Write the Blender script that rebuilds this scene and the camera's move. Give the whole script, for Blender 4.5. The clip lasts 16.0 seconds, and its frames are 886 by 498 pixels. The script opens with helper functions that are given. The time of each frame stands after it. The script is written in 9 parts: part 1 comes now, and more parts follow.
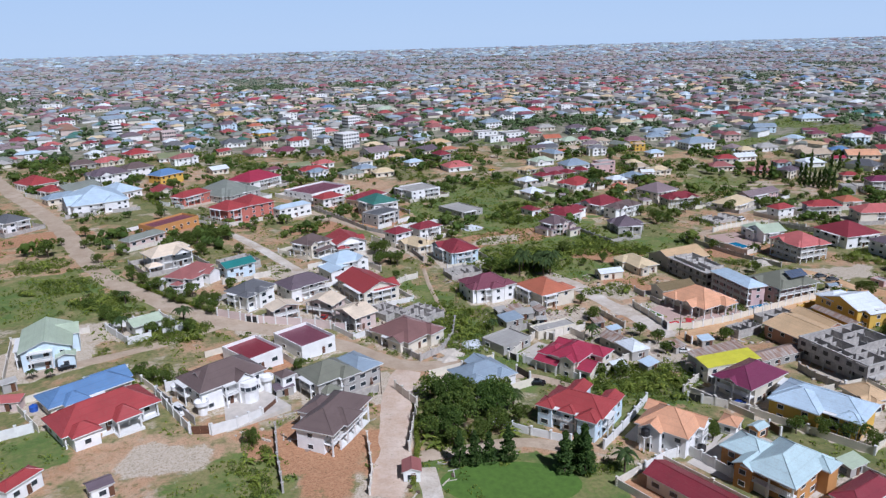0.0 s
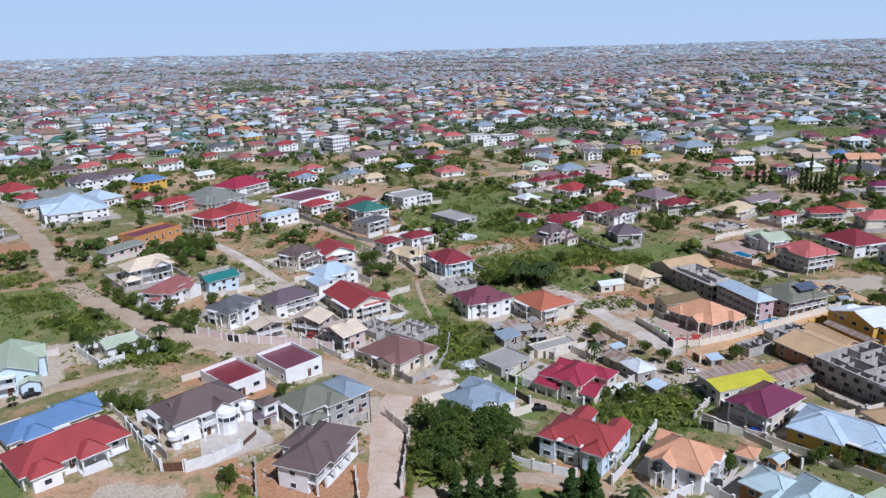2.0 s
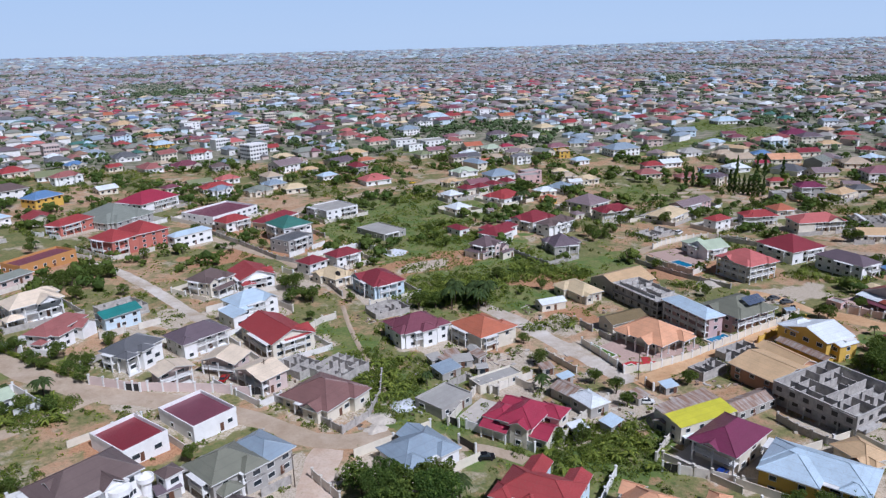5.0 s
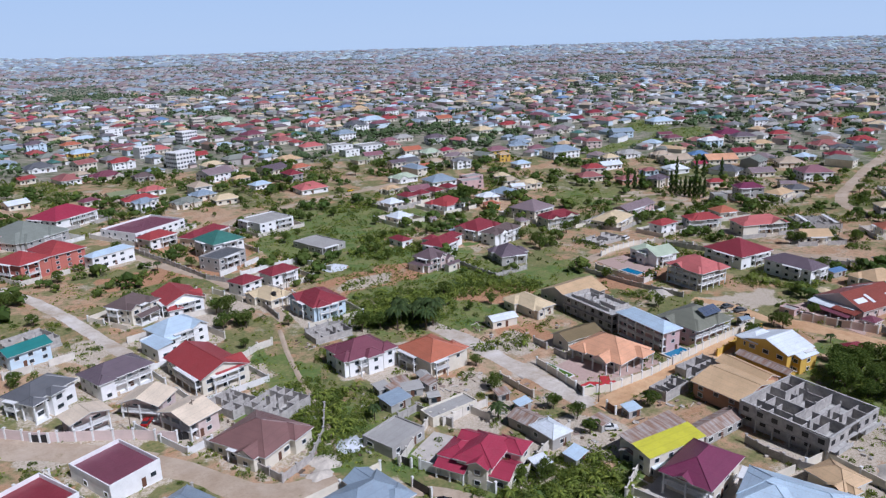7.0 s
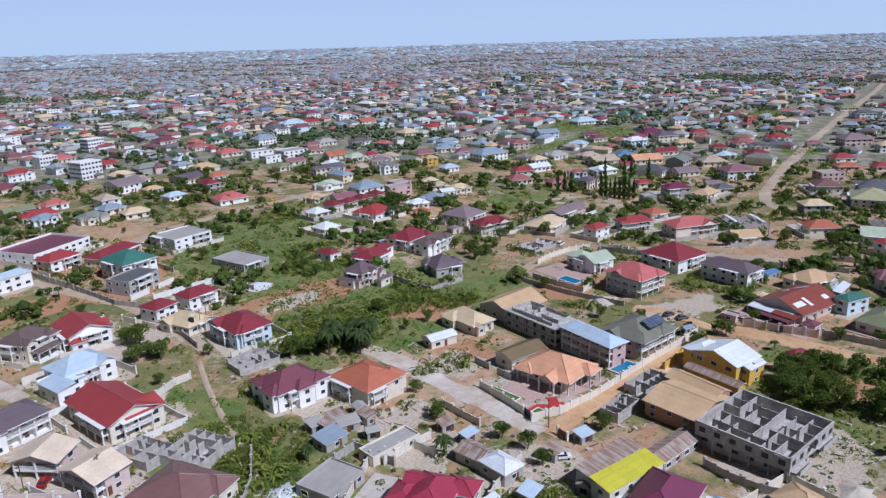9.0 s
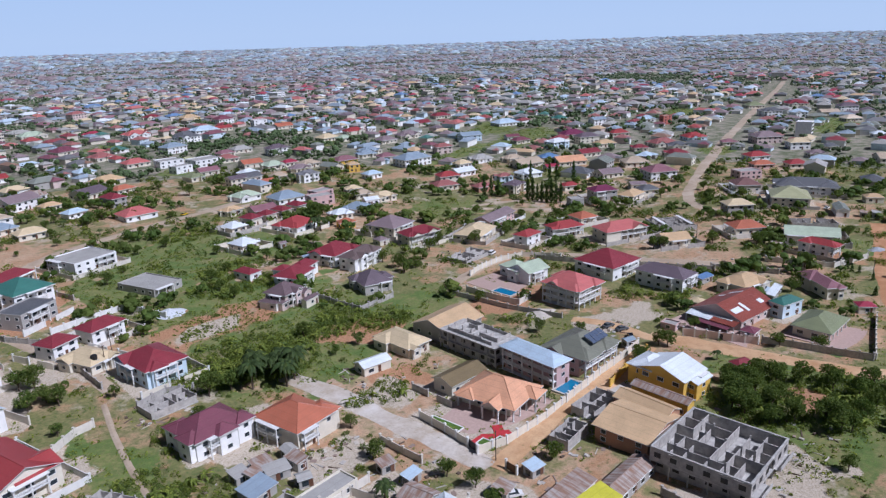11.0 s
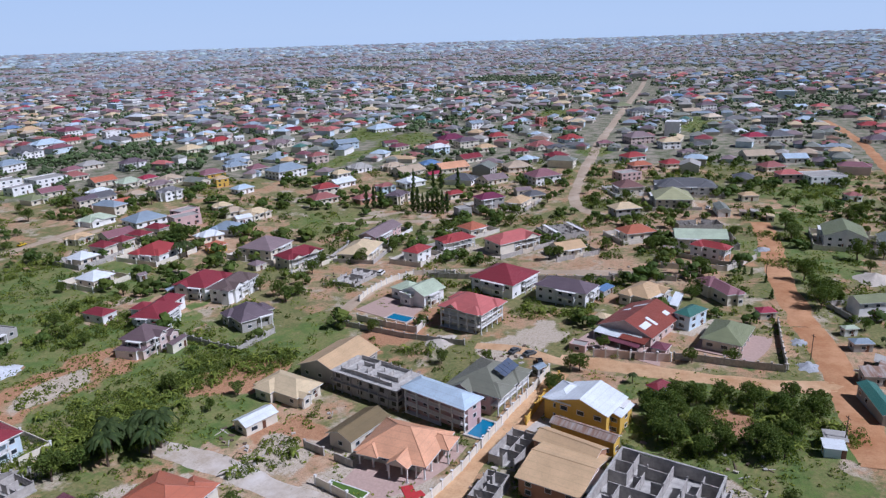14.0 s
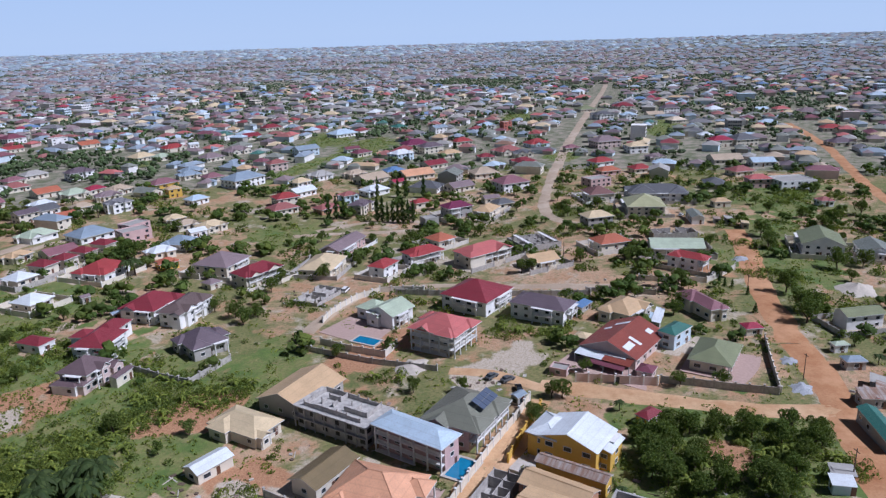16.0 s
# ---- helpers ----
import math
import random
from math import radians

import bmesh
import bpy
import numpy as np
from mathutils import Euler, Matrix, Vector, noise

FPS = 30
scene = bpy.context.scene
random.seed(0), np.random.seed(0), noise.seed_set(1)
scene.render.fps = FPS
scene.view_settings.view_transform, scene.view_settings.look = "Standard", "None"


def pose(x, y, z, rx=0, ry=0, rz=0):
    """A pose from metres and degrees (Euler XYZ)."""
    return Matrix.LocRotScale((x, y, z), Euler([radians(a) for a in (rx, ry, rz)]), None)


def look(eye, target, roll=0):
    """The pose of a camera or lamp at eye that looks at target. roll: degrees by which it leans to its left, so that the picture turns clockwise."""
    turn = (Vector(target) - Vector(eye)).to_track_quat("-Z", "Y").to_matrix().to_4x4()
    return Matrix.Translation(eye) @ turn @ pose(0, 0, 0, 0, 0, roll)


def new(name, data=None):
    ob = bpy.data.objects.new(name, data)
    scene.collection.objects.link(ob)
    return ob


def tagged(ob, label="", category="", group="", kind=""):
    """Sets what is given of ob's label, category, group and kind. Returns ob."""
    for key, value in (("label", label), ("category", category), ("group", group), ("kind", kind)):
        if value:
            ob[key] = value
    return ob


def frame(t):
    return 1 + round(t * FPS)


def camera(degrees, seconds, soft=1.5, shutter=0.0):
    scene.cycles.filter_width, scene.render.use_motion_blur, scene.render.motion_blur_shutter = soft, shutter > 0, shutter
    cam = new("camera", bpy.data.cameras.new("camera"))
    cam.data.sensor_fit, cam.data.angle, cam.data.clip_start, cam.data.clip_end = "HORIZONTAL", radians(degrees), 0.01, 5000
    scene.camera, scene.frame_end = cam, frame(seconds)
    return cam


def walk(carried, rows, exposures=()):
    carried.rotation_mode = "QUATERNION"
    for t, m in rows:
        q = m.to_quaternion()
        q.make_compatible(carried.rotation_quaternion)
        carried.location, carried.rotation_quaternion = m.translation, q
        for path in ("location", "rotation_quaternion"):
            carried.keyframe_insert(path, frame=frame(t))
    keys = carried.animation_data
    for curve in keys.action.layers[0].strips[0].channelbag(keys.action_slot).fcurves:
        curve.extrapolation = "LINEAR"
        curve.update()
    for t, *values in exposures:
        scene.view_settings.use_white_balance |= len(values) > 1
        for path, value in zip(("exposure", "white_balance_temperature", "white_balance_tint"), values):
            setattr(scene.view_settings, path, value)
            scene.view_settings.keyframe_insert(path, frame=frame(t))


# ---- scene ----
# ---- camera and its flight ----
cam = camera(63.15, 16.0, soft=1.3)
walk(cam, [
    (0, look((-3.37, -28.25, 90.81), (25.68, 63.12, 62.41), -1.56)),
    (0.5, look((-2.55, -25.69, 90.89), (26.58, 65.68, 62.55), -1.57)),
    (1, look((-1.59, -22.20, 90.70), (28.42, 68.92, 62.46), -1.55)),
    (1.5, look((-0.65, -19.04, 90.58), (29.45, 72.07, 62.39), -1.54)),
    (2, look((0.38, -15.31, 90.75), (30.53, 75.77, 62.54), -1.54)),
    (2.5, look((1.50, -12.10, 90.76), (31.86, 78.92, 62.59), -1.56)),
    (3, look((2.72, -8.28, 91.14), (34.64, 82.17, 62.86), -1.59)),
    (3.5, look((3.70, -4.77, 91.16), (37.02, 85.17, 62.85), -1.56)),
    (4, look((5.14, -0.80, 91.33), (40.21, 88.45, 62.99), -1.63)),
    (4.5, look((6.06, 2.72, 91.42), (43.40, 91.03, 63.03), -1.57)),
    (7, look((12.46, 21.37, 92.10), (59.64, 104.80, 63.56), -1.60)),
    (7.5, look((13.27, 25.04, 92.51), (62.17, 107.43, 63.86), -1.56)),
    (8, look((15.29, 28.65, 92.41), (66.37, 109.69, 63.74), -1.60)),
    (8.5, look((16.59, 32.34, 92.76), (70.12, 111.75, 63.97), -1.55)),
    (9, look((18.45, 35.80, 92.86), (74.22, 113.63, 64.02), -1.59)),
    (11.5, look((27.80, 52.91, 93.92), (94.10, 121.88, 64.82), -1.75)),
    (12, look((30.27, 56.49, 93.88), (98.80, 123.24, 64.75), -1.76)),
    (12.5, look((32.94, 59.93, 93.82), (103.51, 124.50, 64.65), -1.76)),
    (13, look((35.54, 63.11, 93.80), (108.05, 125.50, 64.64), -1.81)),
    (13.5, look((38.27, 66.46, 93.71), (112.64, 126.60, 64.53), -1.76)),
    (14, look((40.98, 69.79, 93.65), (116.54, 128.42, 64.45), -1.71)),
    (14.5, look((43.75, 72.60, 93.67), (120.25, 130.03, 64.50), -1.69)),
    (15, look((46.77, 75.56, 93.55), (124.31, 131.58, 64.44), -1.68)),
    (15.5, look((49.74, 78.72, 93.73), (128.15, 133.52, 64.59), -1.66)),
    (16, look((53.00, 81.49, 93.54), (131.69, 135.96, 64.54), -1.65)),
], [(0, -0.35, 5430, 18), (8, -0.41, 5390, 20), (16, -0.41, 5350, 22)])

# ---- sky, sun and exposure ----
SUN_AZ, SUN_EL = radians(162), radians(50)      # clockwise from +y, above the horizon
world = bpy.data.worlds.new("sky")
scene.world = world
world.use_nodes = True
wn = world.node_tree.nodes
sky = wn.new("ShaderNodeTexSky")
sky.sky_type, sky.sun_disc = "NISHITA", False
sky.sun_elevation, sky.sun_rotation = SUN_EL, SUN_AZ
sky.air_density, sky.dust_density, sky.ozone_density = 1.0, 1.2, 2.0
# clear Nishita sky above, thickening to a pale blue dusty haze towards the horizon
wl = world.node_tree.links
bg, haze, blend = wn["Background"], wn.new("ShaderNodeBackground"), wn.new("ShaderNodeMixShader")
wl.new(sky.outputs[0], bg.inputs[0])
bg.inputs[1].default_value = 0.026
axis, sep, grad = wn.new("ShaderNodeTexCoord"), wn.new("ShaderNodeSeparateXYZ"), wn.new("ShaderNodeValToRGB")
wl.new(axis.outputs["Generated"], sep.inputs[0])
wl.new(sep.outputs["Z"], grad.inputs[0])
grad.color_ramp.elements[0].position, grad.color_ramp.elements[0].color = 0.075, (1, 1, 1, 1)
grad.color_ramp.elements[1].position, grad.color_ramp.elements[1].color = 0.125, (0, 0, 0, 1)
tint = wn.new("ShaderNodeValToRGB")
wl.new(sep.outputs["Z"], tint.inputs[0])
tint.color_ramp.elements[0].position, tint.color_ramp.elements[0].color = 0.0, (0.655, 0.805, 0.92, 1)
tint.color_ramp.elements[1].position, tint.color_ramp.elements[1].color = 0.10, (0.57, 0.75, 0.92, 1)
wl.new(tint.outputs[0], haze.inputs[0])
wl.new(grad.outputs[0], blend.inputs[0])
wl.new(bg.outputs[0], blend.inputs[1])
wl.new(haze.outputs[0], blend.inputs[2])
wl.new(blend.outputs[0], wn["World Output"].inputs[0])
sun = new("sun", bpy.data.lights.new("sun", "SUN"))
sun.data.energy, sun.data.angle, sun.data.color = 5.6, radians(0.8), (1.0, 0.965, 0.90)
sun.matrix_world = look((0, 0, 0), (-math.sin(SUN_AZ) * math.cos(SUN_EL), -math.cos(SUN_AZ) * math.cos(SUN_EL), -math.sin(SUN_EL)))

# ---- materials ----
class Nodes:
    """A node material under construction."""
    def __init__(self, name, rough=0.8, metal=0.0):
        self.m = bpy.data.materials.new(name)
        self.m.use_nodes = True
        self.t = self.m.node_tree
        self.bsdf = self.t.nodes["Principled BSDF"]
        self.bsdf.inputs["Roughness"].default_value = rough
        self.bsdf.inputs["Metallic"].default_value = metal

    def add(self, kind, **sets):
        n = self.t.nodes.new(kind)
        for k, v in sets.items():
            if k == "op":
                n.operation = v
            elif k == "blend":
                n.blend_type = v
            elif k == "bands":
                n.bands_direction = v
            else:
                n.inputs[k].default_value = v
        return n

    def link(self, a, b):
        self.t.links.new(a, b)

    def coords(self, kind="Object"):
        return self.add("ShaderNodeTexCoord").outputs[kind]

    def noise(self, vec, scale, detail=4.0, rough=0.6):
        n = self.add("ShaderNodeTexNoise", Scale=scale, Detail=detail, Roughness=rough)
        self.link(vec, n.inputs["Vector"])
        return n.outputs["Fac"]

    def ramp(self, fac, *stops, constant=False):
        r = self.add("ShaderNodeValToRGB").color_ramp
        n = self.t.nodes[-1]
        if constant:
            r.interpolation = "CONSTANT"
        while len(r.elements) < len(stops):
            r.elements.new(0.5)
        for e, (p, c) in zip(r.elements, stops):
            e.position, e.color = p, (*c, 1) if len(c) == 3 else c
        self.link(fac, n.inputs[0])
        return n.outputs[0]

    def mix(self, fac, a, b, blend="MIX"):
        n = self.t.nodes.new("ShaderNodeMixRGB")
        n.blend_type = blend
        for s, v in zip(n.inputs, (fac, a, b)):
            if isinstance(v, bpy.types.NodeSocket):
                self.link(v, s)
            elif isinstance(v, (int, float)):
                s.default_value = v
            else:
                s.default_value = (*v, 1)
        return n.outputs[0]

    def math(self, op, a, b=0.0):
        n = self.add("ShaderNodeMath", op=op)
        for s, v in zip(n.inputs, (a, b)):
            if isinstance(v, bpy.types.NodeSocket):
                self.link(v, s)
            else:
                s.default_value = v
        return n.outputs[0]

    def bump(self, height, strength=0.4, dist=0.03):
        n = self.add("ShaderNodeBump", Strength=strength, Distance=dist)
        self.link(height, n.inputs["Height"])
        self.link(n.outputs[0], self.bsdf.inputs["Normal"])

    def colour(self, c):
        self.link(c, self.bsdf.inputs["Base Color"])
        return self.m


def shade(c, k):
    return tuple(min(1.0, v * k) for v in c)


ROOFS = {
    "maroon": (0.235, 0.035, 0.048), "crimson": (0.35, 0.036, 0.072), "red": (0.345, 0.055, 0.056), "pinkred": (0.50, 0.145, 0.135),
    "redmetal": (0.26, 0.065, 0.045), "orange": (0.46, 0.15, 0.085), "peach": (0.68, 0.36, 0.21), "tan": (0.60, 0.42, 0.24),
    "tancream": (0.66, 0.53, 0.33), "cream": (0.74, 0.62, 0.47), "brown": (0.145, 0.105, 0.098), "rustbrown": (0.215, 0.115, 0.105),
    "purple": (0.18, 0.034, 0.082), "mauve": (0.195, 0.062, 0.088), "plumgrey": (0.145, 0.112, 0.132), "plumbrown": (0.155, 0.108, 0.115),
    "mauvegrey": (0.25, 0.19, 0.20), "slate": (0.13, 0.135, 0.145), "grey": (0.2, 0.2, 0.21), "bluegrey": (0.27, 0.34, 0.41),
    "skywhite": (0.48, 0.60, 0.70), "paleblue": (0.47, 0.60, 0.62), "blue": (0.13, 0.24, 0.43), "palegreen": (0.46, 0.54, 0.40),
    "greygreen": (0.23, 0.25, 0.215), "olive": (0.19, 0.195, 0.15), "olivebrown": (0.19, 0.145, 0.075), "sage": (0.225, 0.25, 0.135),
    "khaki": (0.42, 0.42, 0.24), "teal": (0.03, 0.21, 0.20), "tealgreen": (0.05, 0.17, 0.14), "white": (0.72, 0.77, 0.80),
    # muted red and mauve: faded roofs, and haze toned into farther ones
    "mutedred": (0.33, 0.125, 0.115), "mutedmauve": (0.27, 0.13, 0.15), "sandy": (0.50, 0.40, 0.29),
    "concrete": (0.38, 0.37, 0.345), "yellow": (0.58, 0.55, 0.045), "rust": (0.26, 0.15, 0.10),
}
WALLS = {
    "white": (0.83, 0.83, 0.82), "cream": (0.70, 0.65, 0.54), "concrete": (0.40, 0.385, 0.36), "yellow": (0.66, 0.42, 0.075),
    "ochre": (0.52, 0.26, 0.085), "pink": (0.60, 0.42, 0.40), "pinkish": (0.62, 0.50, 0.46), "skywall": (0.60, 0.72, 0.80),
    "clay": (0.46, 0.25, 0.155), "terracotta": (0.50, 0.16, 0.12), "rustwall": (0.30, 0.20, 0.15),
}


def roof_material(name, c):
    """Long-span metal sheet: ribs down the slope, sheet laps across it, fading and dirt."""
    n = Nodes("roof_" + name, 0.42 if name not in ("rust", "concrete") else 0.8, 0.0)
    uv = n.coords("UV")
    wave = n.add("ShaderNodeTexWave", Scale=1.55, Distortion=0.0)
    n.link(uv, wave.inputs["Vector"])
    laps = n.add("ShaderNodeTexWave", Scale=0.16, Distortion=0.4, bands="Y")
    n.link(uv, laps.inputs["Vector"])
    big = n.noise(n.coords(), 0.22, 5)
    fine = n.noise(n.coords(), 2.6, 6)
    tone = n.mix(n.ramp(big, (0.3, (0, 0, 0)), (0.75, (1, 1, 1))), shade(c, 0.86), shade(c, 1.16))
    tone = n.mix(n.ramp(fine, (0.5, (0, 0, 0)), (0.85, (0.45, 0.45, 0.45))), tone, shade((0.22, 0.17, 0.13), 1.0))
    if name == "rust":
        run = n.add("ShaderNodeMapping", Scale=(0.9, 0.12, 1.0))
        n.link(uv, run.inputs[0])
        tone = n.mix(n.ramp(n.noise(run.outputs[0], 1.0, 6), (0.42, (0, 0, 0)), (0.6, (1, 1, 1))), tone, (0.40, 0.37, 0.34))
    tone = n.mix(n.ramp(laps.outputs["Fac"], (0.02, (0.22, 0.22, 0.22)), (0.08, (0, 0, 0))), tone, shade(c, 0.6))
    each = n.add("ShaderNodeObjectInfo").outputs["Random"]
    tone = n.mix(n.ramp(each, (0, (0.0,) * 3), (1, (0.22,) * 3)), tone, shade(c, 0.75))
    n.bump(wave.outputs["Fac"], 0.35, 0.05)
    return n.colour(tone)


def wall_material(name, c):
    n = Nodes("wall_" + name, 0.88)
    co = n.coords()
    big = n.noise(co, 0.35, 5)
    fine = n.noise(co, 5.0, 6)
    tone = n.mix(n.ramp(big, (0.35, (0, 0, 0)), (0.75, (1, 1, 1))), shade(c, 1.04), shade(c, 0.86))
    tone = n.mix(n.ramp(fine, (0.55, (0, 0, 0)), (0.85, (0.35, 0.35, 0.35))), tone, (0.30, 0.25, 0.20))
    n.bump(fine, 0.25, 0.02)
    return n.colour(tone)


ROOF = {k: roof_material(k, c) for k, c in ROOFS.items()}
WALL = {k: wall_material(k, c) for k, c in WALLS.items()}


def plain(name, c, rough=0.7, spread=0.2, scale=1.5, metal=0.0):
    n = Nodes(name, rough, metal)
    v = n.noise(n.coords(), scale, 5)
    each = n.add("ShaderNodeObjectInfo").outputs["Random"]
    tone = n.mix(n.ramp(v, (0.3, (0, 0, 0)), (0.7, (1, 1, 1))), shade(c, 1 - spread), shade(c, 1 + spread))
    tone = n.mix(n.ramp(each, (0, (0.0,) * 3), (1, (0.25,) * 3)), tone, shade(c, 0.7))
    n.bump(v, 0.2, 0.02)
    return n.colour(tone)


GLASS = plain("window_glass", (0.035, 0.045, 0.055), 0.12, 0.3, 0.4)
TRIM = plain("white_trim", (0.74, 0.74, 0.72), 0.6, 0.08)
DOOR = plain("brown_door", (0.13, 0.06, 0.035), 0.5)
DARK = plain("dark_metal_and_shade", (0.02, 0.02, 0.022), 0.5)
TANK = plain("black_plastic", (0.012, 0.012, 0.014), 0.45)
BARK = plain("bark", (0.12, 0.085, 0.06), 0.95, 0.35, 4)
BLOCK = plain("block_wall", (0.43, 0.405, 0.375), 0.92, 0.28, 0.9)
PAINTED = plain("painted_wall", (0.66, 0.62, 0.55), 0.88, 0.14, 0.5)
WHITEWALL = plain("white_wall", (0.74, 0.74, 0.72), 0.85, 0.12, 0.5)


def leaf_material(name, c):
    n = Nodes(name, 0.7)
    isl = n.add("ShaderNodeNewGeometry").outputs["Random Per Island"]
    each = n.add("ShaderNodeObjectInfo").outputs["Random"]
    tone = n.ramp(isl, (0, shade(c, 0.55)), (0.6, c), (1, shade((c[0] * 1.25, c[1], c[2] * 0.9), 1.5)))
    tone = n.mix(n.ramp(each, (0, (0,) * 3), (1, (0.5,) * 3)), tone, shade((c[0] * 1.3, c[1], c[2]), 0.8))
    n.bsdf.inputs["Specular IOR Level"].default_value = 0.25
    n.colour(tone)
    # light that passes through the leaf
    thin, both = n.add("ShaderNodeBsdfTranslucent"), n.add("ShaderNodeMixShader", Fac=0.38)
    n.link(n.mix(1.0, tone, (1.25, 1.3, 0.7), "MULTIPLY"), thin.inputs[0])
    n.link(n.bsdf.outputs[0], both.inputs[1])
    n.link(thin.outputs[0], both.inputs[2])
    n.link(both.outputs[0], n.t.nodes["Material Output"].inputs[0])
    return n.m


LEAF = leaf_material("leaf", (0.108, 0.172, 0.034))
LEAF_DARK = leaf_material("leaf_dark", (0.060, 0.118, 0.028))
LEAF_LIGHT = leaf_material("leaf_light", (0.185, 0.255, 0.045))
LEAF_GROVE = leaf_material("leaf_grove", (0.082, 0.150, 0.030))
LEAF_PALM = leaf_material("leaf_palm", (0.058, 0.100, 0.030))

# ---- terrain ----
def ground(x, y):
    """Height of the terrain: a rise in the west, a shallow green valley, a small mound in the south-east."""
    return (8 / (1 + math.exp(max(-60.0, min(60.0, x / 22)))) - 3 * math.exp(-((x - 150) ** 2 + (y - 190) ** 2) / 7200)
            - 6 * math.exp(-((x - 310) ** 2 + (y - 320) ** 2) / 12800) + 3.5 * math.exp(-((x - 195) ** 2 + (y - 78) ** 2) / 1250))


def steps(lo, a, b, hi, fine):
    """Even steps from a to b that grow towards lo and hi."""
    out, s, v = [], fine, a
    while v > lo:
        s *= 1.18
        v -= s
        out.append(max(v, lo))
    out.reverse()
    n = round((b - a) / fine)
    out += [a + (b - a) * i / n for i in range(n + 1)]
    s, v = fine, b
    while v < hi:
        s *= 1.18
        v += s
        out.append(min(v, hi))
    return out


def part(name, mesh, material, parent=None, label=""):
    """Links a mesh as one object, under a thing or part if given."""
    ob = new(name, mesh)
    for m in material if isinstance(material, (list, tuple)) else (material,):
        if m and m.name not in [k.name for k in mesh.materials if k]:
            mesh.materials.append(m)
    if parent:
        ob.parent = parent
    if label:
        ob["label"] = label
    return ob


class Shape:
    """Polygons gathered into one mesh, with UVs in metres along and up each face."""
    def __init__(self):
        self.v, self.f, self.k = [], [], []

    def face(self, pts, k=0):
        n = len(self.v)
        self.v += [tuple(p) for p in pts]
        self.f.append(tuple(range(n, n + len(pts))))
        self.k.append(k)
        return self

    def box(self, x0, y0, z0, x1, y1, z1, k=0, m=None):
        p = [(x, y, z) for z in (z0, z1) for x, y in ((x0, y0), (x1, y0), (x1, y1), (x0, y1))]
        if m:
            p = [tuple(m @ Vector(q)) for q in p]
        n = len(self.v)
        self.v += p
        for a in ((3, 2, 1, 0), (4, 5, 6, 7), (0, 1, 5, 4), (1, 2, 6, 5), (2, 3, 7, 6), (3, 0, 4, 7)):
            self.f.append(tuple(n + i for i in a))
            self.k.append(k)
        return self

    def tube(self, a, b, r0, r1, sides=6, k=0, cap=True):
        a, b = Vector(a), Vector(b)
        q = (b - a).to_track_quat("Z", "Y")
        n = len(self.v)
        for c, r in ((a, r0), (b, r1)):
            for i in range(sides):
                w = 2 * math.pi * i / sides
                self.v.append(tuple(c + q @ Vector((r * math.cos(w), r * math.sin(w), 0))))
        for i in range(sides):
            j = (i + 1) % sides
            self.f.append((n + i, n + j, n + sides + j, n + sides + i))
            self.k.append(k)
        if cap:
            self.f.append(tuple(n + sides + i for i in range(sides)))
            self.k.append(k)
        return self

    def mesh(self, name, uv=False):
        me = bpy.data.meshes.new(name)
        me.from_pydata(self.v, [], self.f)
        me.polygons.foreach_set("material_index", self.k)
        if uv:
            lay = me.uv_layers.new(name="UVMap").data
            for p in me.polygons:
                e = Vector((0, 0, 1)).cross(p.normal)
                e = e.normalized() if e.length > 1e-4 else Vector((1, 0, 0))
                s = p.normal.cross(e)
                for li in p.loop_indices:
                    c = me.vertices[me.loops[li].vertex_index].co
                    lay[li].uv = (c.dot(e), c.dot(s))
        me.update()
        return me


# What covers the ground: soft-edged strips and ovals of grass, red earth and pale sand.
COVER = []
GRASS, EARTH, SAND = 0, 1, 2


def strip(kind, width, *pts):
    COVER.append((kind, "s", width, pts))


def oval(kind, x, y, rx, ry, rot=0.0):
    COVER.append((kind, "o", (rx, ry, radians(rot)), ((x, y),)))


strip(GRASS, 6, (32.1, 97.5), (33, 93.4), (38.3, 95.7), (44.1, 102.1))
oval(GRASS, 49.6, 92.3, 22, 13, -20)
oval(GRASS, -73.4, 241.3, 34, 22, 20)
oval(GRASS, -58.8, 220.6, 26, 10, 0)
oval(SAND, -45.3, 198.1, 9, 6, 0)
oval(EARTH, -89.8, 320.7, 26, 12, 20)
oval(GRASS, 155, 358.6, 48, 34, 20)
oval(GRASS, 142.4, 282.7, 34, 16, 20)
oval(GRASS, 140.4, 239.1, 34, 24, 20)
oval(GRASS, 140.4, 276.8, 30, 34, 0)
oval(GRASS, 137.5, 271.7, 36, 26, 0)
oval(GRASS, 126.8, 340.5, 30, 24, 0)
oval(GRASS, 176.3, 234.4, 24, 12, 30)
oval(EARTH, 122.5, 279.5, 14, 3.5, 10)
oval(EARTH, 131.6, 270.1, 12, 3, 10)
oval(SAND, 126.8, 272, 10, 4, 10)
oval(GRASS, 94.2, 122.3, 24, 16, 10)
oval(GRASS, 65.6, 167.6, 10, 22, 20)
oval(GRASS, 63.6, 208.5, 8, 20, 10)
oval(GRASS, 203.4, 116.3, 26, 22, 0)
oval(GRASS, 201.5, 99.8, 26, 18, 0)
oval(SAND, 162.6, 98.1, 9, 5, 0)
oval(GRASS, 181.7, 102.4, 16, 10, 0)
oval(EARTH, 205.3, 110.2, 5, 3, 20)
oval(EARTH, 13.4, 110.2, 10, 12, 0)
oval(EARTH, 46.6, 322.3, 16, 8, 10)
oval(SAND, 93.1, 201.2, 14, 8, 10)
oval(EARTH, 142.7, 198.1, 7, 9, 0)
oval(EARTH, 156.6, 235.4, 12, 7, 0)
oval(SAND, 96, 137, 8, 6, 0)
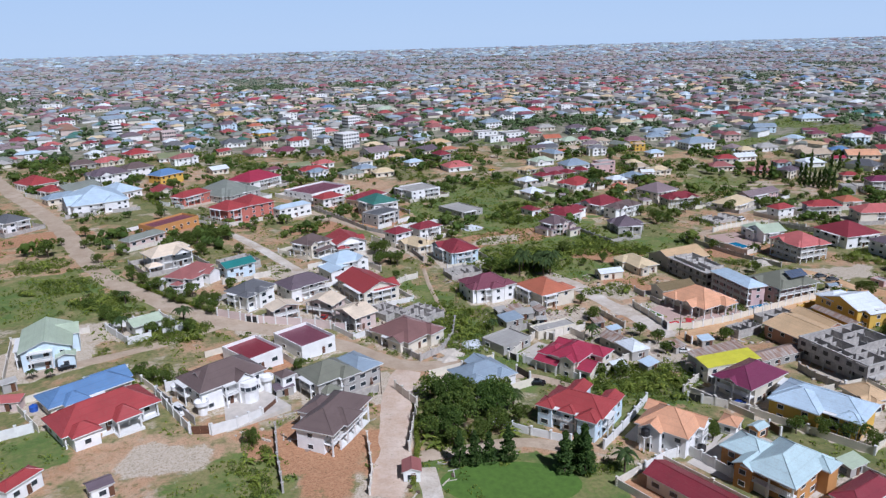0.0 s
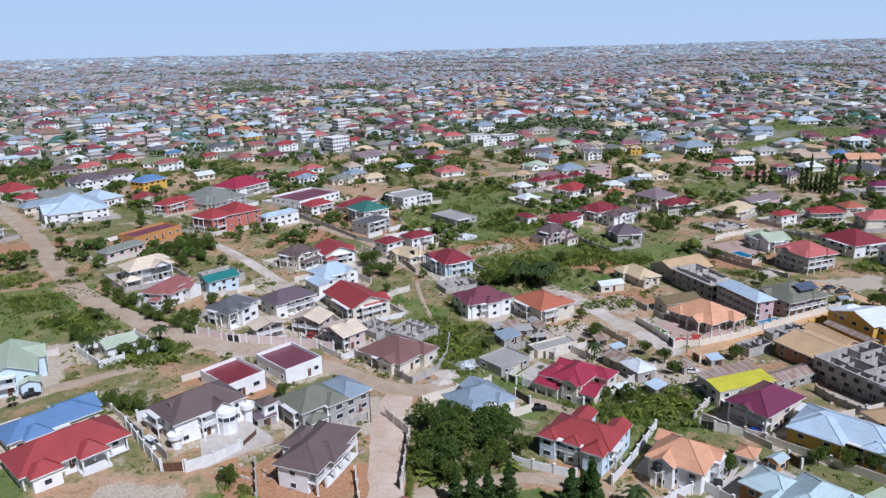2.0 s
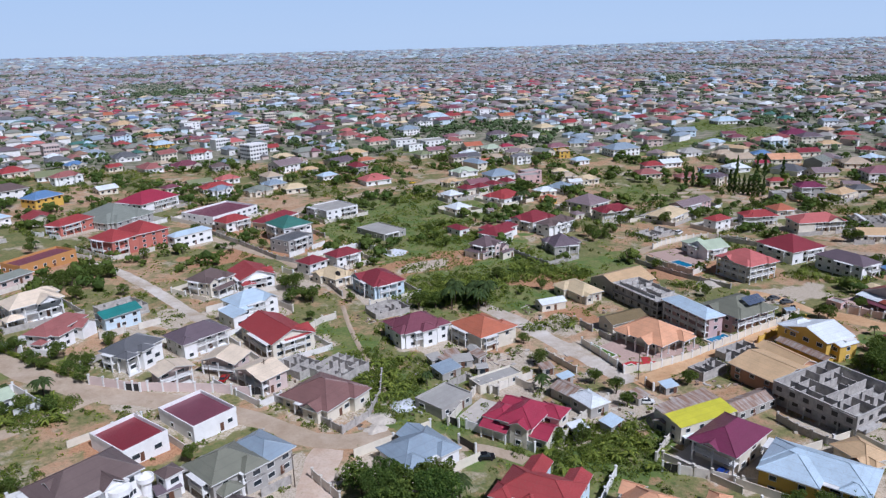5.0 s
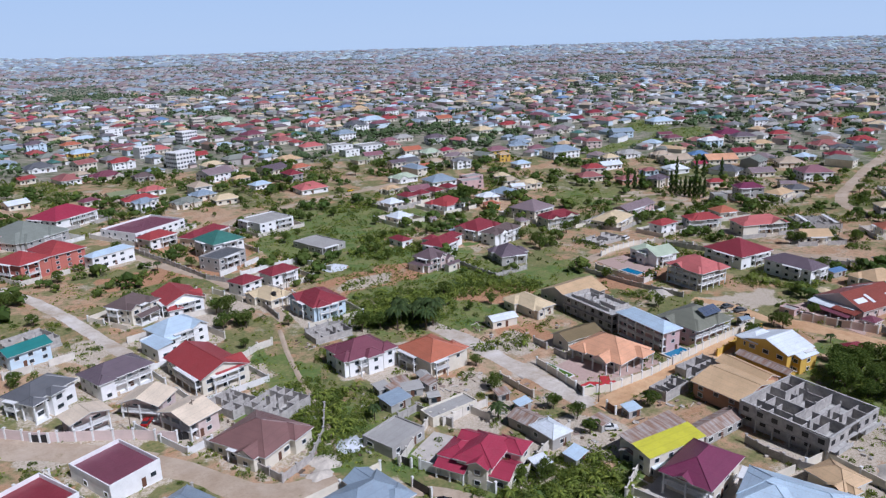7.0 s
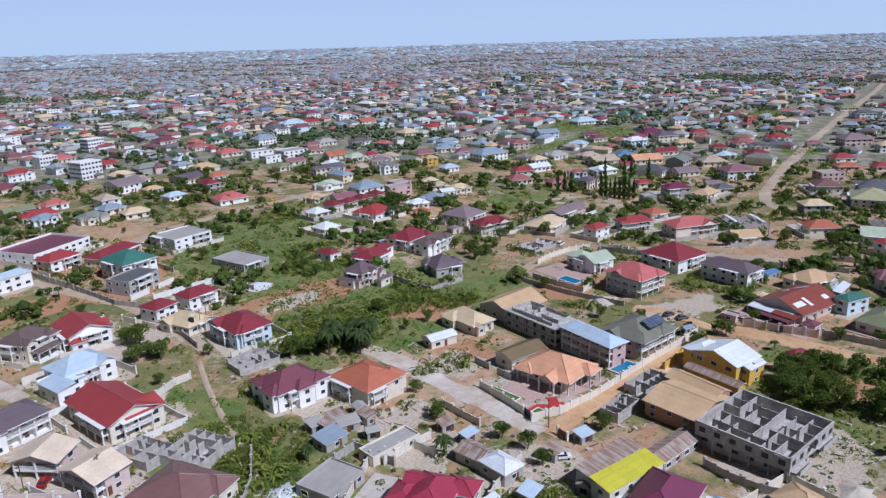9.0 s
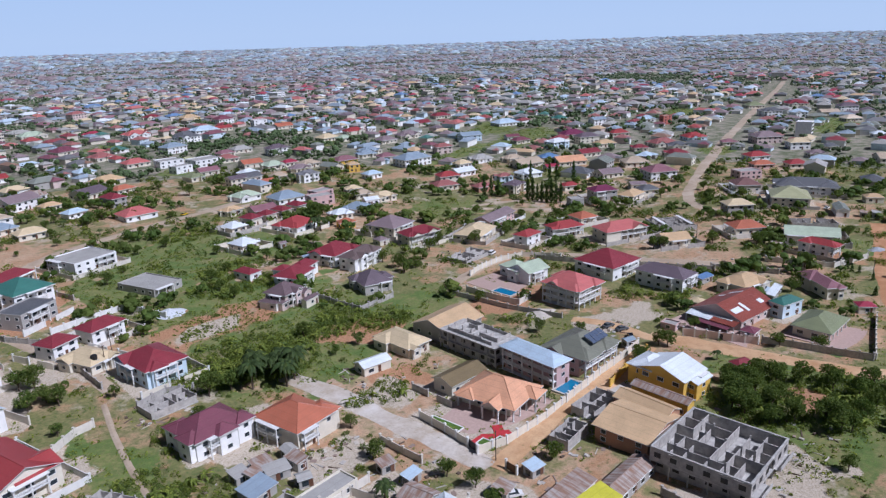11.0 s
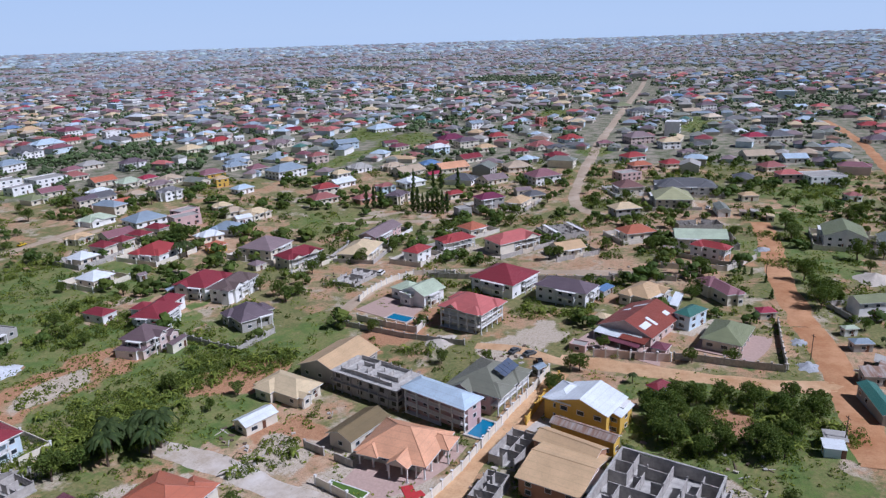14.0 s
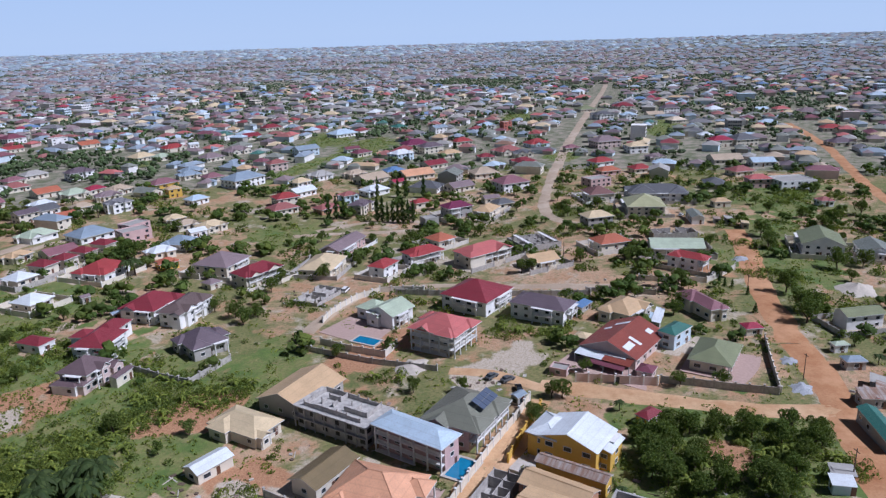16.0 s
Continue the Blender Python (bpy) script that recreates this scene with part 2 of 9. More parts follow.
oval(SAND, 114.8, 138.1, 10, 9, 0)
oval(GRASS, 500.9, 149.4, 40, 16, 0)
oval(GRASS, 359, 128.7, 14, 24, 0)
oval(GRASS, 352.3, 113.6, 22, 9, 0)
oval(SAND, 217.8, 181.4, 10, 4, 0)
oval(EARTH, 207.2, 220.3, 24, 6, 0)
oval(SAND, 23.3, 198.9, 16, 7, 30)
oval(SAND, 31.1, 143.3, 9, 6, 0)
oval(SAND, 22.7, 101.9, 5, 10, 0)
oval(GRASS, -50.2, 128.5, 10, 8, 0)
oval(GRASS, -5.8, 107.5, 12, 10, 0)
oval(SAND, -56.4, 180.7, 12, 10, 0)
oval(SAND, 136.2, 160.3, 8, 6, 0)
oval(SAND, 102.7, 157.8, 7, 5, 0)
oval(SAND, 137.8, 176.7, 9, 5, 0)
oval(SAND, 96.5, 203.9, 8, 10, 0)
oval(SAND, 161.6, 104.1, 16, 12, 0)
oval(EARTH, 105.7, 181.2, 6, 4, 0)
oval(EARTH, 172.9, 136, 9, 4, 0)
oval(EARTH, 126.4, 272.4, 20, 5, 15)
oval(SAND, 120.6, 272.9, 10, 4, 15)
oval(SAND, 45.2, 217.9, 12, 15, 16)
oval(SAND, 42.5, 248.4, 12, 10, 22)
oval(SAND, 24, 197, 20, 8, 27)
oval(SAND, 22.5, 222.4, 11, 9, 23)
oval(SAND, -20, 118, 7, 4, 0)
oval(SAND, 14, 250, 9, 6, 20)
oval(SAND, 52, 262, 16, 5, 30)
oval(EARTH, 12, 118, 11, 14, 50)
oval(SAND, 104, 178, 9, 6, 0)
oval(SAND, 133, 195, 8, 5, 0)
oval(SAND, 228.7, 176, 9, 4, 10)
oval(GRASS, 560.6, 559.1, 26, 18, 20)
oval(GRASS, 482.7, 464.7, 34, 16, 20)
oval(GRASS, 423.7, 464.2, 40, 8, 20)
oval(GRASS, 298.5, 357.7, 14, 12, 20)
oval(GRASS, 729.4, 292.8, 60, 16, 20)
oval(GRASS, 462.8, 145.8, 26, 16, 20)
oval(GRASS, 389.1, 602.2, 40, 12, 20)
oval(GRASS, 230.8, 565.4, 12, 12, 20)
oval(GRASS, 239.0, 739.8, 24, 12, 20)
oval(GRASS, 215.6, 399.5, 30, 8, 20)
oval(GRASS, 531.6, 487.9, 40, 20, 20)
oval(GRASS, 532.6, 535.7, 30, 20, 20)
oval(GRASS, 301.7, 348.4, 18, 14, 20)
oval(GRASS, 187.4, 890.0, 30, 16, 20)
oval(GRASS, 550.6, 315.5, 20, 12, 20)
oval(GRASS, 765.6, 469.0, 40, 16, 20)
oval(GRASS, 418.4, 141.8, 16, 10, 20)


YARDS = []      # centre, turn and size of each walled yard, and its surface


def yard_at(x, y, w):
    for cx, cy, turn, hw, hd, kind in YARDS:
        dx, dy = x - cx, y - cy
        if abs(dx) > 30 or abs(dy) > 30:
            continue
        a, b = dx * math.cos(turn) + dy * math.sin(turn), -dx * math.sin(turn) + dy * math.cos(turn)
        if abs(a) < hw and abs(b) < hd:
            if kind < 3:
                return [1.0 if i == kind else 0.0 for i in range(3)]
            return [0.0, 0.0, 0.55]
    return w


def cover_at(x, y):
    w = [0.0, 0.0, 0.0]
    for kind, form, size, pts in COVER:
        if form == "s":
            d = 1e9
            for (ax, ay), (bx, by) in zip(pts, pts[1:]):
                ux, uy = bx - ax, by - ay
                s = max(0.0, min(1.0, ((x - ax) * ux + (y - ay) * uy) / (ux * ux + uy * uy)))
                d = min(d, math.hypot(x - ax - s * ux, y - ay - s * uy))
            q = 1 - (d - size / 2) / 3.0
        else:
            rx, ry, r = size
            dx, dy = x - pts[0][0], y - pts[0][1]
            a, b = dx * math.cos(r) + dy * math.sin(r), -dx * math.sin(r) + dy * math.cos(r)
            q = 1 - (math.hypot(a / rx, b / ry) - 1) * min(rx, ry) / 4.0 + noise.noise((x * 0.14, y * 0.14, 9.0)) * (0.8 + min(rx, ry) / 7)
        q = max(0.0, min(1.0, q))
        if q > 0:
            for i in range(3):
                w[i] = max(w[i], q) if i == kind else w[i] * (1 - q)
    return w


def earth_material():
    n = Nodes("ground_cover", 0.95)
    co = n.coords()
    cov = n.add("ShaderNodeAttribute")
    cov.attribute_name = "cover"
    sep = n.add("ShaderNodeSeparateColor")
    n.link(cov.outputs["Color"], sep.inputs[0])
    big, mid, fine = n.noise(co, 0.018, 6), n.noise(co, 0.11, 6, 0.65), n.noise(co, 1.1, 6, 0.7)
    grass = n.mix(n.ramp(mid, (0.38, (0, 0, 0)), (0.62, (1, 1, 1))), (0.12, 0.155, 0.036), (0.31, 0.255, 0.105))
    grass = n.mix(n.ramp(fine, (0.35, (0, 0, 0)), (0.7, (1, 1, 1))), grass, (0.085, 0.125, 0.030))
    red = n.mix(n.ramp(fine, (0.3, (0, 0, 0)), (0.75, (1, 1, 1))), (0.36, 0.17, 0.085), (0.50, 0.29, 0.16))
    sand = n.mix(n.ramp(fine, (0.3, (0, 0, 0)), (0.75, (1, 1, 1))), (0.44, 0.36, 0.26), (0.58, 0.51, 0.42))
    dirt = n.mix(n.ramp(mid, (0.36, (0, 0, 0)), (0.66, (1, 1, 1))), (0.43, 0.245, 0.13), (0.58, 0.42, 0.285))
    base = n.mix(n.ramp(n.math("ADD", n.math("MULTIPLY", big, 0.5), n.math("MULTIPLY", mid, 0.5)), (0.455, (0, 0, 0)), (0.525, (1, 1, 1))), dirt, grass)

    def edge(k):
        v = n.math("ADD", sep.outputs[k], n.math("MULTIPLY", n.math("SUBTRACT", fine, 0.5), 0.9))
        return n.ramp(v, (0.40, (0, 0, 0)), (0.60, (1, 1, 1)))

    scrub = n.mix(n.ramp(mid, (0.4, (0, 0, 0)), (0.6, (1, 1, 1))), (0.12, 0.145, 0.07), (0.33, 0.29, 0.23))
    litter = n.noise(co, 3.2, 5, 0.75)
    dirt_spots = n.ramp(litter, (0.56, (0, 0, 0)), (0.68, (0.75, 0.75, 0.75)))
    pale = n.noise(co, 0.06, 5, 0.7)
    base = n.mix(n.ramp(pale, (0.56, (0, 0, 0)), (0.64, (0.85, 0.85, 0.85))), base, sand)
    tuft = n.noise(co, 0.55, 5, 0.72)
    base = n.mix(n.ramp(tuft, (0.55, (0, 0, 0)), (0.66, (0.8, 0.8, 0.8))), base, (0.085, 0.118, 0.028))
    base = n.mix(dirt_spots, base, n.mix(n.ramp(mid, (0.45, (0, 0, 0)), (0.55, (1, 1, 1))), (0.10, 0.095, 0.05), (0.20, 0.14, 0.09)))
    base = n.mix(cov.outputs["Alpha"], base, scrub)
    lush = n.mix(n.ramp(mid, (0.40, (0, 0, 0)), (0.60, (1, 1, 1))), (0.105, 0.170, 0.034), (0.255, 0.235, 0.085))
    lush = n.mix(n.ramp(fine, (0.42, (0, 0, 0)), (0.68, (0.85, 0.85, 0.85))), lush, (0.065, 0.115, 0.024))
    lush = n.mix(n.ramp(tuft, (0.5, (0, 0, 0)), (0.68, (0.75, 0.75, 0.75))), lush, (0.16, 0.225, 0.045))
    lush = n.mix(n.ramp(pale, (0.6, (0, 0, 0)), (0.7, (0.7, 0.7, 0.7))), lush, (0.36, 0.26, 0.14))
    base = n.mix(edge(0), base, lush)
    base = n.mix(edge(2), base, sand)
    base = n.mix(edge(1), base, red)
    speck = n.noise(co, 2.2, 6, 0.8)
    base = n.mix(n.ramp(speck, (0.36, (0.55, 0.55, 0.55)), (0.5, (0, 0, 0))), base, (0.07, 0.065, 0.03))
    n.bump(fine, 0.7, 0.2)
    return n.colour(base)


def make_ground():
    xs, ys = steps(-9500, -130, 640, 9500, 2.8), steps(-9500, 70, 640, 9500, 2.8)
    v = [(x, y, ground(x, y)) for y in ys for x in xs]
    nx = len(xs)
    f = [(j * nx + i, j * nx + i + 1, (j + 1) * nx + i + 1, (j + 1) * nx + i) for j in range(len(ys) - 1) for i in range(nx - 1)]
    me = bpy.data.meshes.new("ground")
    me.from_pydata(v, [], f)
    att = me.color_attributes.new("cover", "FLOAT_COLOR", "POINT")
    data = []
    for x, y, _ in v:
        inside = -160 < x < 900 and 60 < y < 820
        data += [*(yard_at(x, y, cover_at(x, y)) if inside else (0.0, 0.0, 0.0)), 0.0 if math.hypot(x - 15, y - 20) < 560 else 1.0]
    att.data.foreach_set("color", data)
    me.polygons.foreach_set("use_smooth", [True] * len(f))
    ob = part("ground", me, earth_material())
    return tagged(ob, "sandy and grassy town ground with bare earth patches", "ground", kind="structure")


# ---- houses ----
rng = random.Random(7)
TAKEN = []     # centres and radii of built plots


def window_mesh(w, h):
    """A frame of one ring, with a dark pane set back in it."""
    s, t = Shape(), 0.1
    out = [(-w / 2, -h / 2), (w / 2, -h / 2), (w / 2, h / 2), (-w / 2, h / 2)]
    inn = [(-w / 2 + t, -h / 2 + t), (w / 2 - t, -h / 2 + t), (w / 2 - t, h / 2 - t), (-w / 2 + t, h / 2 - t)]
    s.v = [(x, -0.10, z) for x, z in out] + [(x, -0.10, z) for x, z in inn] + [(x, 0.04, z) for x, z in out] + [(x, -0.02, z) for x, z in inn]
    for i in range(4):
        j = (i + 1) % 4
        s.f += [(i, j, 4 + j, 4 + i), (j, i, 8 + i, 8 + j), (4 + i, 4 + j, 12 + j, 12 + i)]
        s.k += [0, 0, 0]
    me = s.mesh("window_frame")
    me.materials.append(TRIM)
    g = Shape().box(-w / 2 + t * 0.6, -0.03, -h / 2 + t * 0.6, w / 2 - t * 0.6, 0.02, h / 2 - t * 0.6).mesh("pane")
    g.materials.append(GLASS)
    far = Shape()
    far.v, far.f, far.k = list(s.v), list(s.f) + [(12, 13, 14, 15)], list(s.k) + [1]
    fm = far.mesh("window")
    fm.materials.append(TRIM)
    fm.materials.append(GLASS)
    return me, g, fm


WINDOWS = [window_mesh(1.5, 1.25), window_mesh(2.0, 1.3), window_mesh(1.1, 1.1)]
DOOR_MESH = Shape().box(-0.5, -0.06, 0, 0.5, 0.04, 2.1).box(0.32, -0.11, 1.0, 0.40, -0.06, 1.08).mesh("door")
DOOR_MESH.materials.append(DOOR)
PILLAR = Shape().box(-0.2, -0.2, 0, 0.2, 0.2, 0.3).box(-0.14, -0.14, 0.3, 0.14, 0.14, 2.6).box(-0.2, -0.2, 2.6, 0.2, 0.2, 2.8).mesh("column")
PILLAR.materials.append(TRIM)


def hip_faces(s, w, d, e, rise, cx=0.0, cy=0.0, k=0, ends=(True, True)):
    """A hipped roof over a rectangle round (cx, cy), with a fascia; its ridge lies along the longer side. Returns its ridge lines."""
    x0, x1, y0, y1 = cx - w / 2, cx + w / 2, cy - d / 2, cy + d / 2
    t = e + rise
    along = w >= d
    half = (d if along else w) / 2
    if along:
        a, b = (x0 + half * 0.96, cy, t), (x1 - half * 0.96, cy, t)
    else:
        a, b = (cx, y0 + half * 0.96, t), (cx, y1 - half * 0.96, t)
    c = [(x0, y0, e), (x1, y0, e), (x1, y1, e), (x0, y1, e)]
    if along:
        s.face([c[0], c[1], b, a], k).face([c[1], c[2], b], k).face([c[2], c[3], a, b], k).face([c[3], c[0], a], k)
        hips = [(a, b), (c[0], a), (c[3], a), (c[1], b), (c[2], b)]
    else:
        s.face([c[0], c[1], a], k).face([c[1], c[2], b, a], k).face([c[2], c[3], b], k).face([c[3], c[0], a, b], k)
        hips = [(a, b), (c[0], a), (c[1], a), (c[2], b), (c[3], b)]
    z = e - 0.28
    for i in range(4):
        p, q = c[i], c[(i + 1) % 4]
        s.face([(p[0], p[1], z), (q[0], q[1], z), q, p], k + 1)
    s.face([(x0, y1, z), (x1, y1, z), (x1, y0, z), (x0, y0, z)], k + 1)
    return hips


def gable_faces(s, w, d, e, rise, along, k=0):
    """Two sloping slabs; the ridge lies along x if along. Returns its ridge lines."""
    th = 0.16
    x, y = w / 2, d / 2
    if along:
        lo = [((-x, -y), (x, -y)), ((x, y), (-x, y))]
        r = ((-x, 0), (x, 0))
    else:
        lo = [((x, -y), (x, y)), ((-x, y), (-x, -y))]
        r = ((0, -y), (0, y))
    t = e + rise
    for n, (p, q) in enumerate(lo):
        rp, rq = (r[0], r[1]) if n == 0 else (r[1], r[0])
        P, Q, RQ, RP = (*p, e), (*q, e), (*rq, t), (*rp, t)
        low = [(a[0], a[1], a[2] - th) for a in (P, Q, RQ, RP)]
        s.face([P, Q, RQ, RP], k)
        s.face(low[::-1], k + 1)
        s.face([low[0], low[1], Q, P], k + 1).face([low[1], low[2], RQ, Q], k + 1).face([low[3], low[0], P, RP], k + 1)
    return [((*r[0], t), (*r[1], t))]


ADJ = {"white": "white", "skywhite": "pale blue", "skywall": "pale blue", "palegreen": "pale green", "bluegrey": "blue-grey", "paleblue": "pale turquoise",
       "olivebrown": "olive-brown", "greygreen": "grey-green", "tealgreen": "dark teal", "plumgrey": "plum-grey", "plumbrown": "plum-brown",
       "mauvegrey": "mauve-grey", "rustbrown": "reddish brown", "redmetal": "red", "pinkred": "pinkish red", "tancream": "light tan",
       "concrete": "bare concrete", "rust": "rusty", "rustwall": "rusty", "clay": "clay-coloured", "pinkish": "pinkish beige",
       "mutedred": "muted red", "mutedmauve": "muted mauve", "sandy": "sand-coloured"}
KINDS = {"hip": "hipped metal roof", "hipx": "many-sided hipped metal roof", "gable": "gabled metal roof", "gablex": "gabled metal roof", "gabley": "gabled metal roof", "shed": "sloping sheet roof",
         "flat": "flat concrete roof", "parapet": "sunken roof behind a parapet"}
FLOORS = {1: "single-storey", 2: "two-storey", 3: "three-storey"}


def put_windows(root, x, y, ang, length, base, top, floors, near, skip=0.12, kind=None, into=None):
    """Rows of windows along one wall whose middle is (x, y) and whose outward side faces ang - 90 degrees; into: a wall that takes them as its own."""
    n = max(1, int(length / 3.7))
    which = WINDOWS[rng.choice((0, 0, 1)) if kind is None else kind]
    sh = (top - base) / floors
    c, s = math.cos(ang), math.sin(ang)
    for fl in range(floors):
        for i in range(n):
            if rng.random() < skip:
                continue
            u = (i + 0.5 - n / 2) * length / n
            m = Matrix.Translation((x + u * c, y + u * s, base + sh * fl + min(1.75, sh * 0.58))) @ Matrix.Rotation(ang, 4, "Z")
            if into is not None:
                into.box(-0.75, -0.05, -0.6, 0.75, 0.05, 0.6, 1, m)
                continue
            win = new("window", which[0] if near else which[2])
            win.parent, win.matrix_local = root, m
            if near:
                pane = new("pane", which[1])
                pane.parent = win


def open_galleries(root, bw, bd, lx, ly, eave, floors):
    """Columned verandas under the eaves of the near sides, one above the other, with slabs and balustrades."""
    sh = eave / floors
    for fl in range(floors):
        z, top_z = fl * sh, (fl + 1) * sh - (0.3 if fl == floors - 1 else 0.2)
        slab = Shape()
        if ly:
            slab.box(-bw / 2, -bd / 2, z - 0.2, bw / 2, -bd / 2 + ly - 0.004, z)
        if lx:
            slab.box(-bw / 2, -bd / 2 + ly + 0.004, z - 0.2, -bw / 2 + lx - 0.004, bd / 2, z)
        ob = part("balcony", slab.mesh("balcony"), TRIM, root)
        runs = ([((-bw / 2 + 0.22, -bd / 2 + 0.22), (bw / 2 - 0.22, -bd / 2 + 0.22))] if ly else []) + ([((-bw / 2 + 0.22, bd / 2 - 0.22), (-bw / 2 + 0.22, -bd / 2 + (ly if ly else 0.22)))] if lx else [])
        for (ax, ay), (bx, by) in runs:
            ln = math.hypot(bx - ax, by - ay)
            n = max(2, int(ln / 3.3) + 1)
            for i in range(n):
                col = new("column", PILLAR)
                col.parent = root
                col.matrix_local = Matrix.Translation((ax + (bx - ax) * i / (n - 1), ay + (by - ay) * i / (n - 1), z)) @ Matrix.Diagonal((1.2, 1.2, (top_z - z) / 2.8, 1))
            if fl:
                rail, turn = Shape(), Matrix.Translation((ax, ay, z)) @ Matrix.Rotation(math.atan2(by - ay, bx - ax), 4, "Z")
                rail.box(0, -0.06, 0.85, ln, 0.06, 0.97, 0, turn).box(0, -0.06, 0.05, ln, 0.06, 0.16, 0, turn)
                k = int(ln / 0.35)
                for i in range(k + 1):
                    rail.box(ln * i / k - 0.05, -0.04, 0.16, ln * i / k + 0.05, 0.04, 0.85, 0, turn)
                part("railing", rail.mesh("railing"), TRIM, ob)


def add_wing(root, walls, lines, mats, block, others, core, floors, near):
    """A wing of a house under a roof of its own: hipped, or gabled along x (gx) or y (gy); 'open' ones stand on columns as a porch, 'roof' ones cover a veranda."""
    cx, cy, w, d, eave, form = block[:6]
    steep = block[6] if len(block) > 6 else 0.46
    porch, bare, form = form.startswith("open_"), form.startswith("roof_"), form.replace("open_", "").replace("roof_", "")
    over = 0.5
    bw, bd = w - 2 * over, d - 2 * over
    top = Shape()
    if form == "hip":
        caps = hip_faces(top, w, d, eave, min(w, d) / 2 * steep, cx, cy)
    else:
        along = form == "gx"
        rise = (d if along else w) / 2 * steep
        caps = [tuple((p[0] + cx, p[1] + cy, p[2]) for p in e) for e in gable_faces(top, w, d, eave, rise, along)]
        top.v = [(p[0] + cx, p[1] + cy, p[2]) for p in top.v]
        for sgn in (-1, 1):
            if along:
                q = [(cx + sgn * bw / 2, cy - bd / 2, eave - 0.17), (cx + sgn * bw / 2, cy + bd / 2, eave - 0.17), (cx + sgn * bw / 2, cy, eave + rise * bd / d - 0.2)]
            else:
                q = [(cx - bw / 2, cy + sgn * bd / 2, eave - 0.17), (cx + bw / 2, cy + sgn * bd / 2, eave - 0.17), (cx, cy + sgn * bd / 2, eave + rise * bw / w - 0.2)]
            walls.face(q if (sgn > 0) == along else q[::-1])
    part("wing_roof", top.mesh("wing_roof", uv=True), mats, root)
    lines += caps
    if bare:
        return
    if porch:
        n = max(2, int(max(bw, bd) / 3.2) + 1)
        for i in range(n):
            for sd in (-1, 1):
                u = (i / (n - 1) - 0.5)
                px, py = (cx + u * bw, cy + sd * bd / 2) if bw >= bd else (cx + sd * bw / 2, cy + u * bd)
                if abs(px) < core[0] / 2 - 0.2 and abs(py) < core[1] / 2 - 0.2:
                    continue
                col = new("column", PILLAR)
                col.parent, col.matrix_local = root, Matrix.Translation((px, py, -0.1)) @ Matrix.Diagonal((1.25, 1.25, (eave - 0.2) / 2.8, 1))
        part("porch_floor", Shape().box(cx - w / 2, cy - d / 2, -0.6, cx + w / 2, cy + d / 2, 0.18).mesh("porch_floor"), TRIM, root)
        return
    walls.box(cx - bw / 2, cy - bd / 2, -1.2, cx + bw / 2, cy + bd / 2, eave - 0.2)
    fl = 1 if eave < 4.2 else floors
    sides = ((cx, cy - bd / 2, 0.0, bw, 0, -1), (cx - bw / 2, cy, radians(-90), bd, -1, 0), (cx + bw / 2, cy, radians(90), bd, 1, 0))
    for px, py, ang, ln, ox, oy in sides:
        tx, ty = px + ox * 0.4, py + oy * 0.4
        inside = abs(tx) < core[0] / 2 and abs(ty) < core[1] / 2
        inside = inside or any(o is not block and not o[5].startswith(("open", "roof")) and abs(tx - o[0]) < o[2] / 2 - 0.5 and abs(ty - o[1]) < o[3] / 2 - 0.5 and o[4] >= eave - 0.5 for o in others)
        if not inside and ln > 2.0:
            put_windows(root, px, py, ang, ln, 0, eave - 0.3, fl, near, 0.08)


